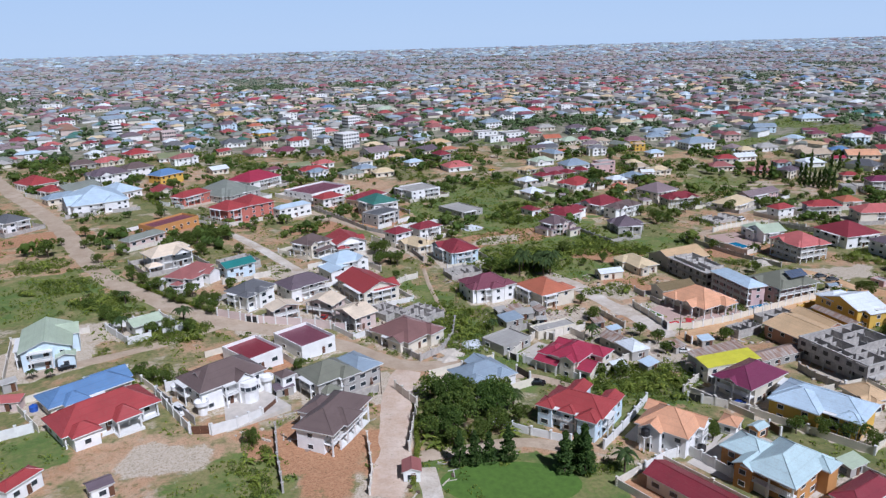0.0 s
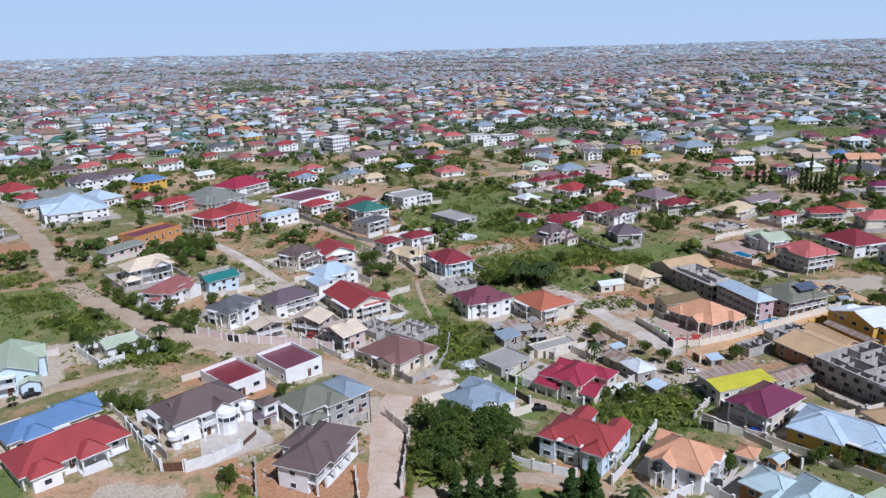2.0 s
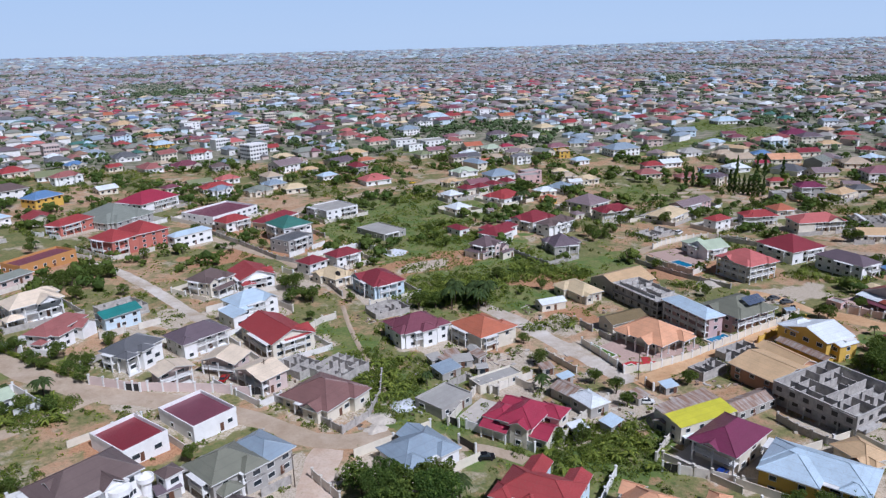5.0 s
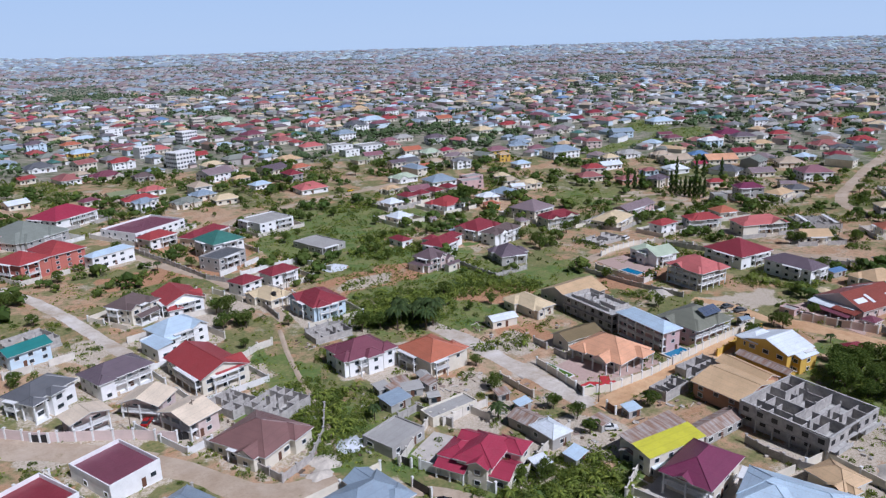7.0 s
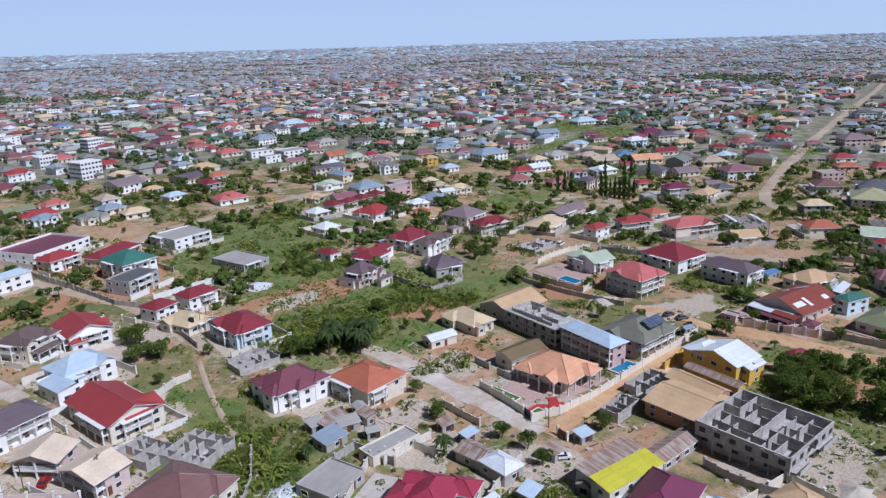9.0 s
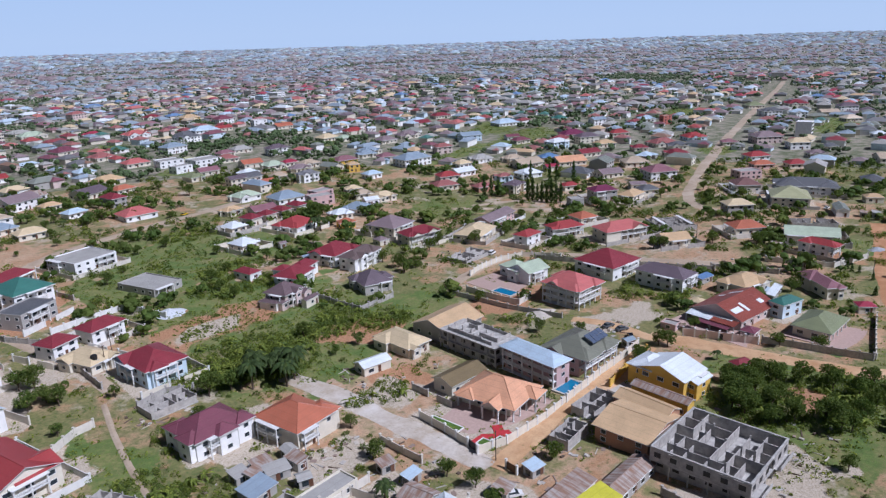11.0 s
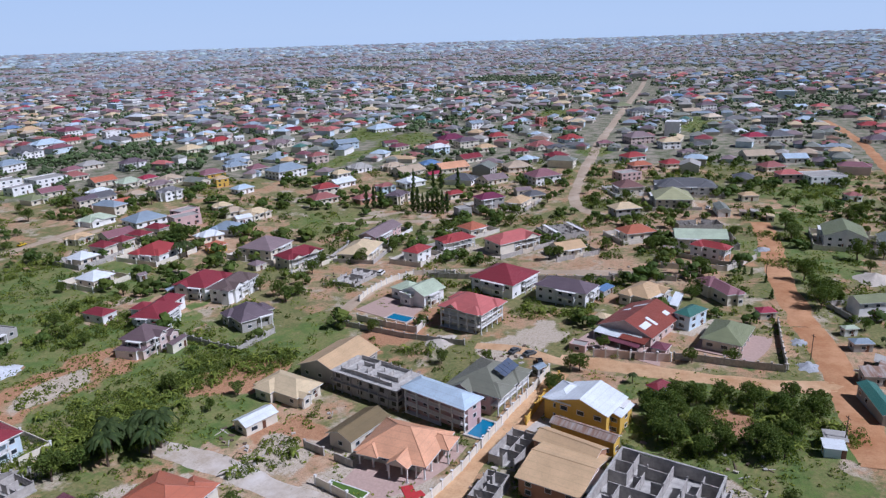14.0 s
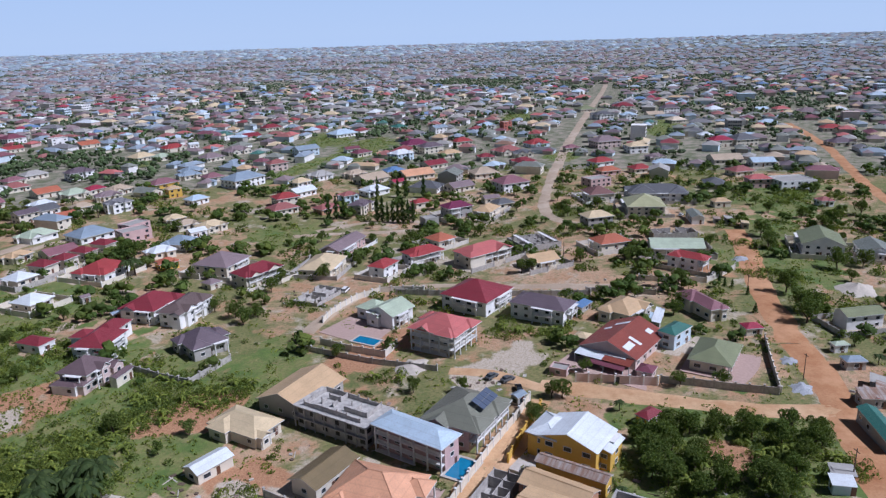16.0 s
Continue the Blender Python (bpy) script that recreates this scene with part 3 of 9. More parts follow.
def house(x, y, rot, w, d, eave, kind, roof, wall, floors, porch=None, pitch=None, category="house", detail=2, loggia=(0, 0), extras=(), yard=True):
    """A house whose eaves span w by d metres; the corner (-w/2, -d/2) is the one nearest to the flight."""
    root = new("house")
    near = detail == 2 and math.hypot(x - 20, y - 30) < 205
    TAKEN.append((x, y, max(w, d) * 0.62))
    if yard and detail == 2 and w > 7 and d > 6:
        YARDS.append((x, y, radians(rot), w / 2 + 3.6, d / 2 + 3.6, rng.choice((2, 2, 2, 3, 3, 3, 1))))
    root.matrix_world = pose(x, y, ground(x, y), 0, 0, rot)
    art = "" if wall == "concrete" else " plastered"
    tagged(root, f"{ADJ.get(wall, wall)}{art} {FLOORS[floors]} house with {ADJ.get(roof, roof) if kind not in ('flat',) else 'grey'} {KINDS[kind]}", category, "houses of the town")
    over = 0.7 if min(w, d) > 7 else 0.35
    bw, bd = w - 2 * over, d - 2 * over
    rise = (min(w, d) / 2) * (pitch or (0.46 if kind in ("hip", "hipx") else 0.40))
    walls, top, lines = Shape(), Shape(), []
    lx, ly = loggia
    walls.box(-bw / 2 + lx, -bd / 2 + ly, -1.2, bw / 2, bd / 2, eave - 0.05)
    if lx or ly:
        open_galleries(root, bw, bd, lx, ly, eave, floors)
    mats = [ROOF[roof], TRIM]
    if kind in ("hip", "hipx"):
        lines += hip_faces(top, w, d, eave, rise)
    elif kind.startswith("gable"):
        along = w >= d if kind == "gable" else kind == "gablex"
        lines += gable_faces(top, w, d, eave, rise, along)
        for sgn in (-1, 1):
            if along:
                q = [(sgn * bw / 2, -bd / 2, eave - 0.06), (sgn * bw / 2, bd / 2, eave - 0.06), (sgn * bw / 2, 0, eave + rise * bd / d - 0.1)]
            else:
                q = [(-bw / 2, sgn * bd / 2, eave - 0.06), (bw / 2, sgn * bd / 2, eave - 0.06), (0, sgn * bd / 2, eave + rise * bw / w - 0.1)]
            walls.face(q if (sgn > 0) == along else q[::-1])
    elif kind == "shed":
        lift = min(w, d) * 0.16
        if w >= d:
            c = [(-w / 2, -d / 2, eave), (w / 2, -d / 2, eave), (w / 2, d / 2, eave + lift), (-w / 2, d / 2, eave + lift)]
        else:
            c = [(-w / 2, -d / 2, eave), (w / 2, -d / 2, eave + lift), (w / 2, d / 2, eave + lift), (-w / 2, d / 2, eave)]
        low = [(a, b, z - 0.12) for a, b, z in c]
        top.face(c).face(low[::-1], 1)
        for i in range(4):
            j = (i + 1) % 4
            top.face([low[i], low[j], c[j], c[i]], 1)
        walls.face([(-bw / 2, bd / 2, eave - .1), (-bw / 2, bd / 2, eave + lift - .2), (bw / 2, bd / 2, eave + lift - .2), (bw / 2, bd / 2, eave - .1)])
    else:
        hgt = 0.9 if kind == "parapet" else 0.45
        top.box(-w / 2 + 0.25, -d / 2 + 0.25, eave - hgt - 0.25, w / 2 - 0.25, d / 2 - 0.25, eave - hgt)
        for x0, y0, x1, y1 in ((-w / 2, -d / 2, w / 2, -d / 2 + .25), (-w / 2, d / 2 - .25, w / 2, d / 2), (-w / 2, -d / 2 + .25, -w / 2 + .25, d / 2 - .25), (w / 2 - .25, -d / 2 + .25, w / 2, d / 2 - .25)):
            walls.box(x0, y0, eave - hgt - 0.25, x1, y1, eave)
        bw, bd = w - 0.1, d - 0.1
        body = Shape().box(-bw / 2, -bd / 2, -1.2, bw / 2, bd / 2, eave - hgt - 0.26)
        body.v, body.f, body.k = body.v + walls.v[8:], body.f + [tuple(i for i in f) for f in walls.f[6:]], body.k + walls.k[6:]
        walls = body
    # wings that step out from the two near sides
    if kind == "hipx":
        first = rng.choice((-1, 1))
        sides = [(0, first), (1, rng.choice((-1, 1)))] + ([(0, -first)] if rng.random() < 0.5 and w > 12 else [])
        for sd, hand in sides:
            ln = w if sd == 0 else d
            ww = ln * rng.uniform(0.32, 0.44)
            off = hand * (ln - ww) / 2 * rng.uniform(0.6, 0.98)
            bare = bool(loggia[1] if sd == 0 else loggia[0])
            out = rng.uniform(0.7, 1.8) if not bare else 0.5
            dep = min(w, d) * 0.5 + out
            wr = ww / 2 * 0.5
            tri = Shape()
            # built facing -y, then turned for the other side
            tl = []
            y0, y1 = -(d if sd == 0 else w) / 2 - out, -(d if sd == 0 else w) / 2 + dep
            xa, xb, e2, t2 = off - ww / 2, off + ww / 2, eave + 0.02, eave + wr
            hipped = rng.random() < 0.55
            ry = y0 + (ww / 2 * 0.9 if hipped else 0)
            tri.face([(xa, y1, e2), (xa, y0, e2), (off, ry, t2), (off, y1, t2)]).face([(xb, y0, e2), (xb, y1, e2), (off, y1, t2), (off, ry, t2)])
            tl += [((off, ry, t2), (off, y1, t2))]
            if hipped:
                tri.face([(xa, y0, e2), (xb, y0, e2), (off, ry, t2)])
                tl += [((xa, y0, e2), (off, ry, t2)), ((xb, y0, e2), (off, ry, t2))]
            zf = e2 - 0.26
            tri.face([(xa, y0, zf), (xb, y0, zf), (xb, y0, e2), (xa, y0, e2)], 1).face([(xa, y1, zf), (xa, y0, zf), (xa, y0, e2), (xa, y1, e2)], 1)
            tri.face([(xb, y0, zf), (xb, y1, zf), (xb, y1, e2), (xb, y0, e2)], 1).face([(xa, y0, zf), (xa, y1, zf), (xb, y1, zf), (xb, y0, zf)], 1)
            wb = Shape()
            if not bare:
                wb.box(xa + 0.5, y0 + 0.5, -1.2, xb - 0.5, y1, eave - 0.2)
            if not hipped:
                wb.face([(xa + 0.4, y0 + 0.45, eave - 0.2), (xb - 0.4, y0 + 0.45, eave - 0.2), (off, y0 + 0.45, t2 - 0.15)])
            turn = Matrix.Identity(4) if sd == 0 else Matrix.Rotation(radians(-90), 4, "Z")
            for src, dst in ((tri, top), (wb, walls)):
                if src is tri and detail == 2:
                    tri.v = [tuple(turn @ Vector(p)) for p in tri.v]
                    part("wing_roof", tri.mesh("wing_roof", uv=True), mats, root)
                    continue
                n = len(dst.v)
                dst.v += [tuple(turn @ Vector(p)) for p in src.v]
                dst.f += [tuple(n + i for i in f) for f in src.f]
                dst.k += src.k
            lines += [(tuple(turn @ Vector(a)), tuple(turn @ Vector(b))) for a, b in tl]
            wc = turn @ Vector((off, y0 + 0.5, 0))
            if not bare:
                put_windows(root, wc.x, wc.y, 0 if sd == 0 else radians(-90), ww - 1.0, 0, eave - 0.3, floors, near, 0.05, None, walls if detail == 1 else None)
    for block in extras:
        add_wing(root, walls, lines, mats, block, extras, (bw, bd), floors, near)
    tall = eave - (1.0 if kind == "parapet" else 0.4)
    own = walls if detail == 1 else None
    put_windows(root, lx / 2, -bd / 2 + ly, 0.0, bw - lx, 0, tall, floors, near, 0.12, None, own)
    put_windows(root, -bw / 2 + lx, ly / 2, radians(-90), bd - ly, 0, tall, floors, near, 0.12, None, own)
    part("wall", walls.mesh("wall"), [WALL[wall], GLASS], root)
    rm = top.mesh("roof", uv=True)
    part("roof", rm, mats, root)
    if near:
        for a, b in lines:
            if (Vector(b) - Vector(a)).length > 0.5:
                part("ridge_cap", Shape().tube(a, b, 0.13, 0.13, 5).mesh("ridge_cap"), ROOF[roof], root)
    if detail == 2:
        put_windows(root, bw / 2, 0, radians(90), bd, 0, tall, floors, near, 0.4)
    dr = new("door", DOOR_MESH)
    dr.parent, dr.matrix_local = root, pose(bw * rng.uniform(-0.25, 0.25) + 0.9, -bd / 2 + ly, 0.05)
    # a veranda or balcony on the near sides of larger houses
    if detail == 2 and min(w, d) > 9.5 and kind != "parapet" and not (lx or ly):
        for sd in ((0, 1) if floors > 1 and rng.random() < 0.6 else (rng.choice((0, 0, 1)),)):
            ln, half = (bw, bd / 2) if sd == 0 else (bd, bw / 2)
            pl, dep = ln * rng.uniform(0.35, 0.6), 1.7
            u0 = rng.uniform(-1, 1) * (ln - pl) / 2
            turn = Matrix.Identity(4) if sd == 0 else Matrix.Rotation(radians(-90), 4, "Z")
            z = eave - 0.35 if floors == 1 else eave / floors
            slab = Shape().box(u0 - pl / 2, -half - dep, z, u0 + pl / 2, -half + 0.02, z + 0.22, 0, turn)
            ob = part("balcony" if floors > 1 else "porch_roof", slab.mesh("slab"), TRIM, root)
            n = max(2, int(pl / 3.6) + 1)
            for i in range(n):
                p = turn @ Vector((u0 - pl / 2 + 0.25 + (pl - 0.5) * i / (n - 1), -half - dep + 0.25, -0.1))
                for lv in range(1 if floors == 1 else 2):
                    col = new("column", PILLAR)
                    top_z = z if lv == 0 else eave - z - 0.3
                    col.parent, col.matrix_local = root, Matrix.Translation((p.x, p.y, -0.1 if lv == 0 else z + 0.22)) @ Matrix.Diagonal((1, 1, (top_z + (0.1 if lv == 0 else -0.2)) / 2.8, 1))
            if floors > 1:
                rail = Shape()
                zb = z + 0.22
                rail.box(u0 - pl / 2, -half - dep, zb + 0.85, u0 + pl / 2, -half - dep + 0.12, zb + 0.97, 0, turn)
                rail.box(u0 - pl / 2, -half - dep, zb, u0 + pl / 2, -half - dep + 0.12, zb + 0.12, 0, turn)
                k = int(pl / 0.4)
                for i in range(k + 1):
                    uu = u0 - pl / 2 + 0.05 + (pl - 0.1) * i / k
                    rail.box(uu - 0.05, -half - dep + 0.02, zb + 0.12, uu + 0.05, -half - dep + 0.1, zb + 0.85, 0, turn)
                part("railing", rail.mesh("railing"), TRIM, ob)
                cover = Shape().box(u0 - pl / 2 - 0.2, -half - dep - 0.2, eave - 0.32, u0 + pl / 2 + 0.2, -half + 0.02, eave - 0.1, 0, turn)
                part("porch_roof", cover.mesh("porch_roof"), TRIM, root)
    return root


house(-52.9, 183.6, 8, 13.3, 20.0, 5.59, "gable", "palegreen", "skywall", 2, extras=((4.6, -10.2, 5.2, 4.6, 3.6, "gy", 0.35), (3.8, 4.0, 9.0, 9.0, 5.5, "gx", 0.4)))
house(-39.3, 151.9, 28, 20.3, 10.0, 3.34, "hip", "blue", "cream", 1, extras=((-4.0, -3.6, 6.0, 6.0, 3.36, "hip", 0.6), (6.5, 2.0, 9.0, 9.0, 3.3, "gx", 0.4)))
house(-33.8, 138.2, 28, 22.4, 12.6, 3.7, "hip", "red", "white", 1, pitch=0.58, loggia=(0, 1.8), extras=((2.6, -5.4, 6.0, 6.4, 3.72, "open_hip", 0.7), (-6.6, -5.6, 6.4, 6.0, 3.72, "hip", 0.6)), yard=False)
mansion = house(-7.1, 147.2, 27, 18.5, 12.8, 6.02, "hip", "brown", "white", 2, pitch=0.55, extras=((2.2, -5.2, 4.6, 5.4, 6.05, "gy", 0.75), (-4.0, 0.6, 5.4, 5.6, 7.0, "gx", 0.5)))
house(1.4, 166.8, 29, 10.9, 13.5, 4.47, "parapet", "maroon", "white", 1)
house(16.8, 174.1, 26, 11.7, 15.1, 4.47, "parapet", "mauve", "white", 1)
house(18.9, 145.7, 23, 12.5, 11.4, 5.16, "hip", "olive", "concrete", 2, pitch=0.55, extras=((3.4, -4.2, 6.0, 6.0, 5.2, "hip", 0.6), (-2.6, -5.6, 5.0, 4.6, 3.0, "open_hip", 0.5)))
house(27.2, 149.3, 28, 9.5, 12.4, 5.16, "hip", "bluegrey", "concrete", 2)
house(16.7, 121.4, 50, 18.5, 10.6, 6.02, "hip", "brown", "white", 2, pitch=0.6, loggia=(0, 2.3), extras=((-1.0, -2.6, 7.0, 7.6, 6.05, "roof_hip", 0.6), (2.0, 5.0, 9.0, 6.6, 5.9, "hip", 0.5)), yard=False)
house(8.2, 146.0, 27, 4.4, 4.4, 5.2, "hip", "brown", "white", 2)
house(29.3, 100.5, -14, 4.2, 4.9, 2.64, "gable", "mutedred", "white", 1, yard=False)
house(59.6, 139.1, 14, 14.6, 11.2, 3.4, "hip", "bluegrey", "white", 1, extras=((-4.0, -3.8, 6.2, 6.4, 3.42, "hip", 0.5), (4.4, -4.2, 6.0, 5.8, 3.42, "hip", 0.5), (3.0, 4.6, 7.0, 6.0, 3.4, "gy", 0.45)))
house(88.1, 138.9, 32, 13.0, 9.5, 5.6, "hip", "crimson", "cream", 2, pitch=0.5,
      extras=((-1.2, 5.6, 8.5, 7.0, 4.7, "hip"), (-5.6, 5.0, 4.6, 7.5, 3.3, "open_gy"), (-2.2, -6.0, 8.0, 5.0, 3.4, "gy"), (4.4, -4.6, 6.4, 7.4, 5.3, "hip"), (3.2, 4.4, 6.0, 6.0, 5.4, "gy"), (-5.2, -1.4, 4.4, 5.4, 5.5, "gx")), yard=False)
house(74.5, 111.0, 38, 10.5, 16.0, 5.5, "hip", "red", "skywall", 2, pitch=0.5,
      extras=((-4.6, -4.8, 6.5, 5.4, 5.5, "hip"), (-4.4, 0.6, 4.4, 4.2, 5.45, "hip"), (-4.2, 6.2, 5.4, 4.6, 5.5, "hip"), (6.6, 3.2, 7.0, 5.0, 5.4, "gx"), (5.8, -5.6, 6.0, 5.0, 5.4, "gx")), yard=False)
house(89.7, 96.0, 33, 11.6, 12.6, 5.5, "hip", "peach", "white", 2, pitch=0.6,
      extras=((-4.6, 2.0, 5.2, 5.4, 5.55, "gx", 0.62), (3.5, -4.6, 5.0, 5.4, 5.5, "gy", 0.6), (4.0, 5.0, 5.0, 4.6, 5.5, "gy", 0.6)), yard=False)
house(106.0, 95.5, 35, 5.3, 4.6, 2.64, "hip", "peach", "white", 1)
house(123.4, 109.8, 17, 16.6, 11.4, 5.5, "hip", "purple", "cream", 2, pitch=0.52, loggia=(2.2, 0), extras=((-5.8, 0.4, 5.6, 4.4, 5.55, "roof_gx", 0.5),))
house(130.2, 92.1, -64, 20.8, 11.5, 5.33, "hip", "skywhite", "yellow", 2, pitch=0.42, extras=((-4.2, -3.0, 12.0, 12.0, 5.38, "hip", 0.42), (7.4, -4.6, 5.4, 5.0, 5.33, "hip")))
house(101.6, 73.2, 21, 16.4, 11.4, 5.68, "hip", "paleblue", "ochre", 2, pitch=0.52, loggia=(1.8, 0),
      extras=((0.6, 8.0, 9.0, 10.0, 5.2, "hip", 0.5), (-5.4, 5.2, 6.2, 4.6, 5.5, "gx", 0.5), (5.2, -4.8, 5.4, 5.4, 5.6, "hip")), yard=False)
house(110.1, 91.0, 14, 4.2, 3.1, 2.82, "gable", "paleblue", "ochre", 1)
house(80.3, 75.1, 20, 7.6, 18.5, 3.52, "gable", "maroon", "cream", 1)
house(111.1, 62.8, 14, 14.5, 6.4, 3.52, "hip", "maroon", "cream", 1)
house(145.1, 93.7, -3, 8.4, 9.3, 3.52, "hipx", "tan", "cream", 1)
house(125.4, 120.6, -0, 17.5, 5.7, 4.82, "shed", "yellow", "cream", 2)
house(126.7, 126.9, 6, 18.0, 5.1, 4.47, "shed", "rust", "cream", 1)
house(143.9, 123.2, 5, 15.5, 5.9, 2.82, "gable", "rust", "concrete", 1)
house(162.7, 133.1, 5, 17.3, 15.1, 4.3, "gabley", "tan", "clay", 2, pitch=0.26, yard=False)
house(171.1, 136.0, -1, 6.9, 15.8, 4.64, "gable", "tan", "clay", 2)
house(179.1, 136.3, 1, 4.1, 16.8, 4.3, "gable", "rust", "yellow", 1)
house(189.6, 140.1, -0, 11.9, 15.0, 6.3, "gablex", "white", "yellow", 2, pitch=0.42, extras=((0.0, 6.6, 11.0, 8.0, 6.0, "hip", 0.4), (1.0, -7.6, 8.0, 4.0, 5.4, "gx", 0.3)), yard=False)
house(211.3, 130.6, -18, 6.3, 4.2, 2.82, "hip", "maroon", "yellow", 1)
house(187.4, 168.7, 4, 18.7, 16.3, 6.02, "hipx", "olive", "pink", 2, loggia=(0, 2.3), yard=False)
house(171.6, 173.0, -1, 8.4, 21.1, 7.4, "hip", "skywhite", "pink", 3, loggia=(1.5, 0), yard=False)
house(152.6, 169.4, 13, 16.0, 18.6, 4.05, "hip", "peach", "cream", 1, pitch=0.52, loggia=(2.3, 2.3),
      extras=((-6.4, -3.0, 7.4, 5.6, 4.07, "open_gx", 0.62), (-5.8, 5.4, 6.0, 5.6, 4.07, "roof_hip", 0.55), (3.2, -7.8, 6.4, 7.0, 4.07, "open_hip", 0.55)), yard=False)
house(152.8, 184.7, 2, 15.0, 8.5, 3.52, "gable", "olivebrown", "cream", 1)
house(141.2, 210.2, -3, 10.2, 5.9, 2.82, "gable", "white", "cream", 1, yard=False)
house(157.5, 216.3, 4, 10.5, 16.7, 3.34, "hipx", "tancream", "cream", 1, yard=False)
house(177.3, 216.1, 7, 19.8, 15.9, 3.7, "gable", "tan", "concrete", 1, yard=False)
house(105.3, 194.6, 12, 14.0, 16.0, 5.5, "hip", "orange", "cream", 2, extras=((5.0, -4.0, 7.0, 7.4, 5.5, "hip", 0.46),), yard=False)
house(87.0, 204.8, 9, 15.6, 12.6, 5.5, "hip", "mauve", "white", 2, pitch=0.55, extras=((-6.0, -2.6, 6.0, 6.0, 5.52, "hip", 0.55), (0.6, -5.2, 6.0, 5.6, 5.52, "hip", 0.55), (6.2, -4.2, 5.6, 5.6, 5.5, "hip", 0.5), (-5.0, 4.4, 6.0, 6.0, 5.5, "hip", 0.5)), yard=False)
house(91.5, 251.3, 8, 13.8, 17.3, 5.68, "hipx", "maroon", "skywall", 2)
house(89.5, 290.5, 19, 13.7, 9.7, 4.82, "hip", "maroon", "white", 2)
house(74.7, 285.6, 26, 10.4, 9.4, 4.82, "hip", "maroon", "white", 2)
house(79.3, 270.2, 23, 10.9, 15.0, 3.34, "hipx", "tancream", "cream", 1)
house(45.2, 217.9, 16, 14.5, 22.0, 5.16, "gable", "red", "cream", 2, extras=((2.6, -6.6, 10.6, 9.0, 5.1, "gx", 0.42),))
house(42.5, 248.4, 22, 15.0, 12.2, 5.5, "hip", "skywhite", "white", 2, pitch=0.5, extras=((-5.4, -4.0, 6.0, 7.0, 4.6, "hip", 0.5), (4.6, -5.0, 6.0, 5.0, 5.5, "gy", 0.5)))
house(35.5, 239.4, 19, 5.4, 11.1, 4.3, "shed", "skywhite", "white", 1)
house(49.2, 279.7, 8, 14.1, 16.8, 4.82, "gable", "red", "white", 2, extras=((3.4, -2.0, 8.4, 5.0, 4.9, "gx", 0.6), (-4.0, -8.0, 5.6, 4.0, 3.2, "hip", 0.5)))
house(33.2, 277.8, 37, 13.6, 10.7, 5.5, "hip", "brown", "cream", 2, pitch=0.55, extras=((-4.0, -4.4, 5.0, 5.6, 5.5, "gy", 0.55), (4.2, -4.6, 5.0, 5.4, 5.5, "hip", 0.55), (-1.0, -8.0, 9.0, 4.0, 2.9, "open_gx", 0.45)))
house(22.5, 222.4, 23, 16.4, 11.4, 5.33, "hip", "plumgrey", "white", 2, pitch=0.5, loggia=(0, 1.8), extras=((-5.6, -3.4, 5.0, 6.0, 5.35, "hip", 0.5),))
house(13.2, 199.1, 19, 10.4, 7.1, 4.82, "gabley", "cream", "pinkish", 2, loggia=(0, 2.3))
house(27.6, 202.4, 50, 9.4, 11.6, 4.82, "gablex", "cream", "pinkish", 2, loggia=(2.3, 0))
house(35.2, 190.1, 27, 9.7, 12.7, 4.82, "gablex", "cream", "pinkish", 2, loggia=(2.3, 0))
house(4.2, 216.7, 39, 14.3, 10.6, 5.5, "hip", "slate", "white", 2, pitch=0.5, extras=((0.0, -4.6, 5.0, 4.6, 5.55, "hip", 0.5), (-5.4, -4.2, 4.4, 5.0, 5.3, "open_hip", 0.5)))
house(1.0, 249.3, 26, 13.0, 8.4, 4.82, "gable", "teal", "skywall", 2)
house(-16.1, 242.0, 52, 18.0, 9.0, 4.64, "hip", "mutedred", "white", 2, pitch=0.5, extras=((-4.0, -4.4, 7.0, 6.0, 4.4, "hip", 0.5), (5.0, -4.8, 7.0, 6.0, 3.4, "gy", 0.5), (-9.0, -2.0, 4.0, 4.0, 2.8, "hip", 0.5)))
house(-24.2, 264.3, 24, 17.0, 12.0, 6.36, "hip", "cream", "white", 2, pitch=0.5, loggia=(2.0, 2.3), extras=((3.0, -5.0, 7.0, 6.0, 6.4, "roof_gy", 0.6), (-7.6, -5.4, 6.0, 5.0, 3.4, "open_hip", 0.5), (6.0, 5.0, 8.0, 7.0, 6.3, "hip", 0.5)))
house(-35.9, 303.1, 41, 19.7, 7.2, 3.34, "hip", "greygreen", "pinkish", 1)
house(-65.0, 387.4, 17, 28.2, 33.2, 5.33, "hipx", "skywhite", "white", 2)
house(-55.9, 415.8, 34, 17.6, 21.1, 3.7, "hip", "skywhite", "white", 1)
house(-16.6, 387.2, 45, 21.0, 10.3, 5.16, "hip", "red", "terracotta", 2)
house(2.2, 344.4, 36, 14.7, 16.1, 6.88, "hip", "red", "terracotta", 3)
house(14.6, 357.9, 26, 15.9, 19.3, 6.88, "hip", "red", "terracotta", 3)
house(34.0, 349.6, 27, 20.1, 6.8, 5.68, "hip", "skywhite", "white", 2)
house(2.7, 402.2, 39, 27.0, 29.1, 4.3, "hipx", "greygreen", "concrete", 2)
house(21.0, 439.5, 40, 28.1, 21.0, 5.16, "hip", "crimson", "white", 2)
house(-26.1, 328.3, 40, 24.9, 11.9, 4.3, "parapet", "mauve", "ochre", 1)
house(78.5, 342.1, 18, 16.4, 17.8, 7.31, "hip", "tealgreen", "white", 2)
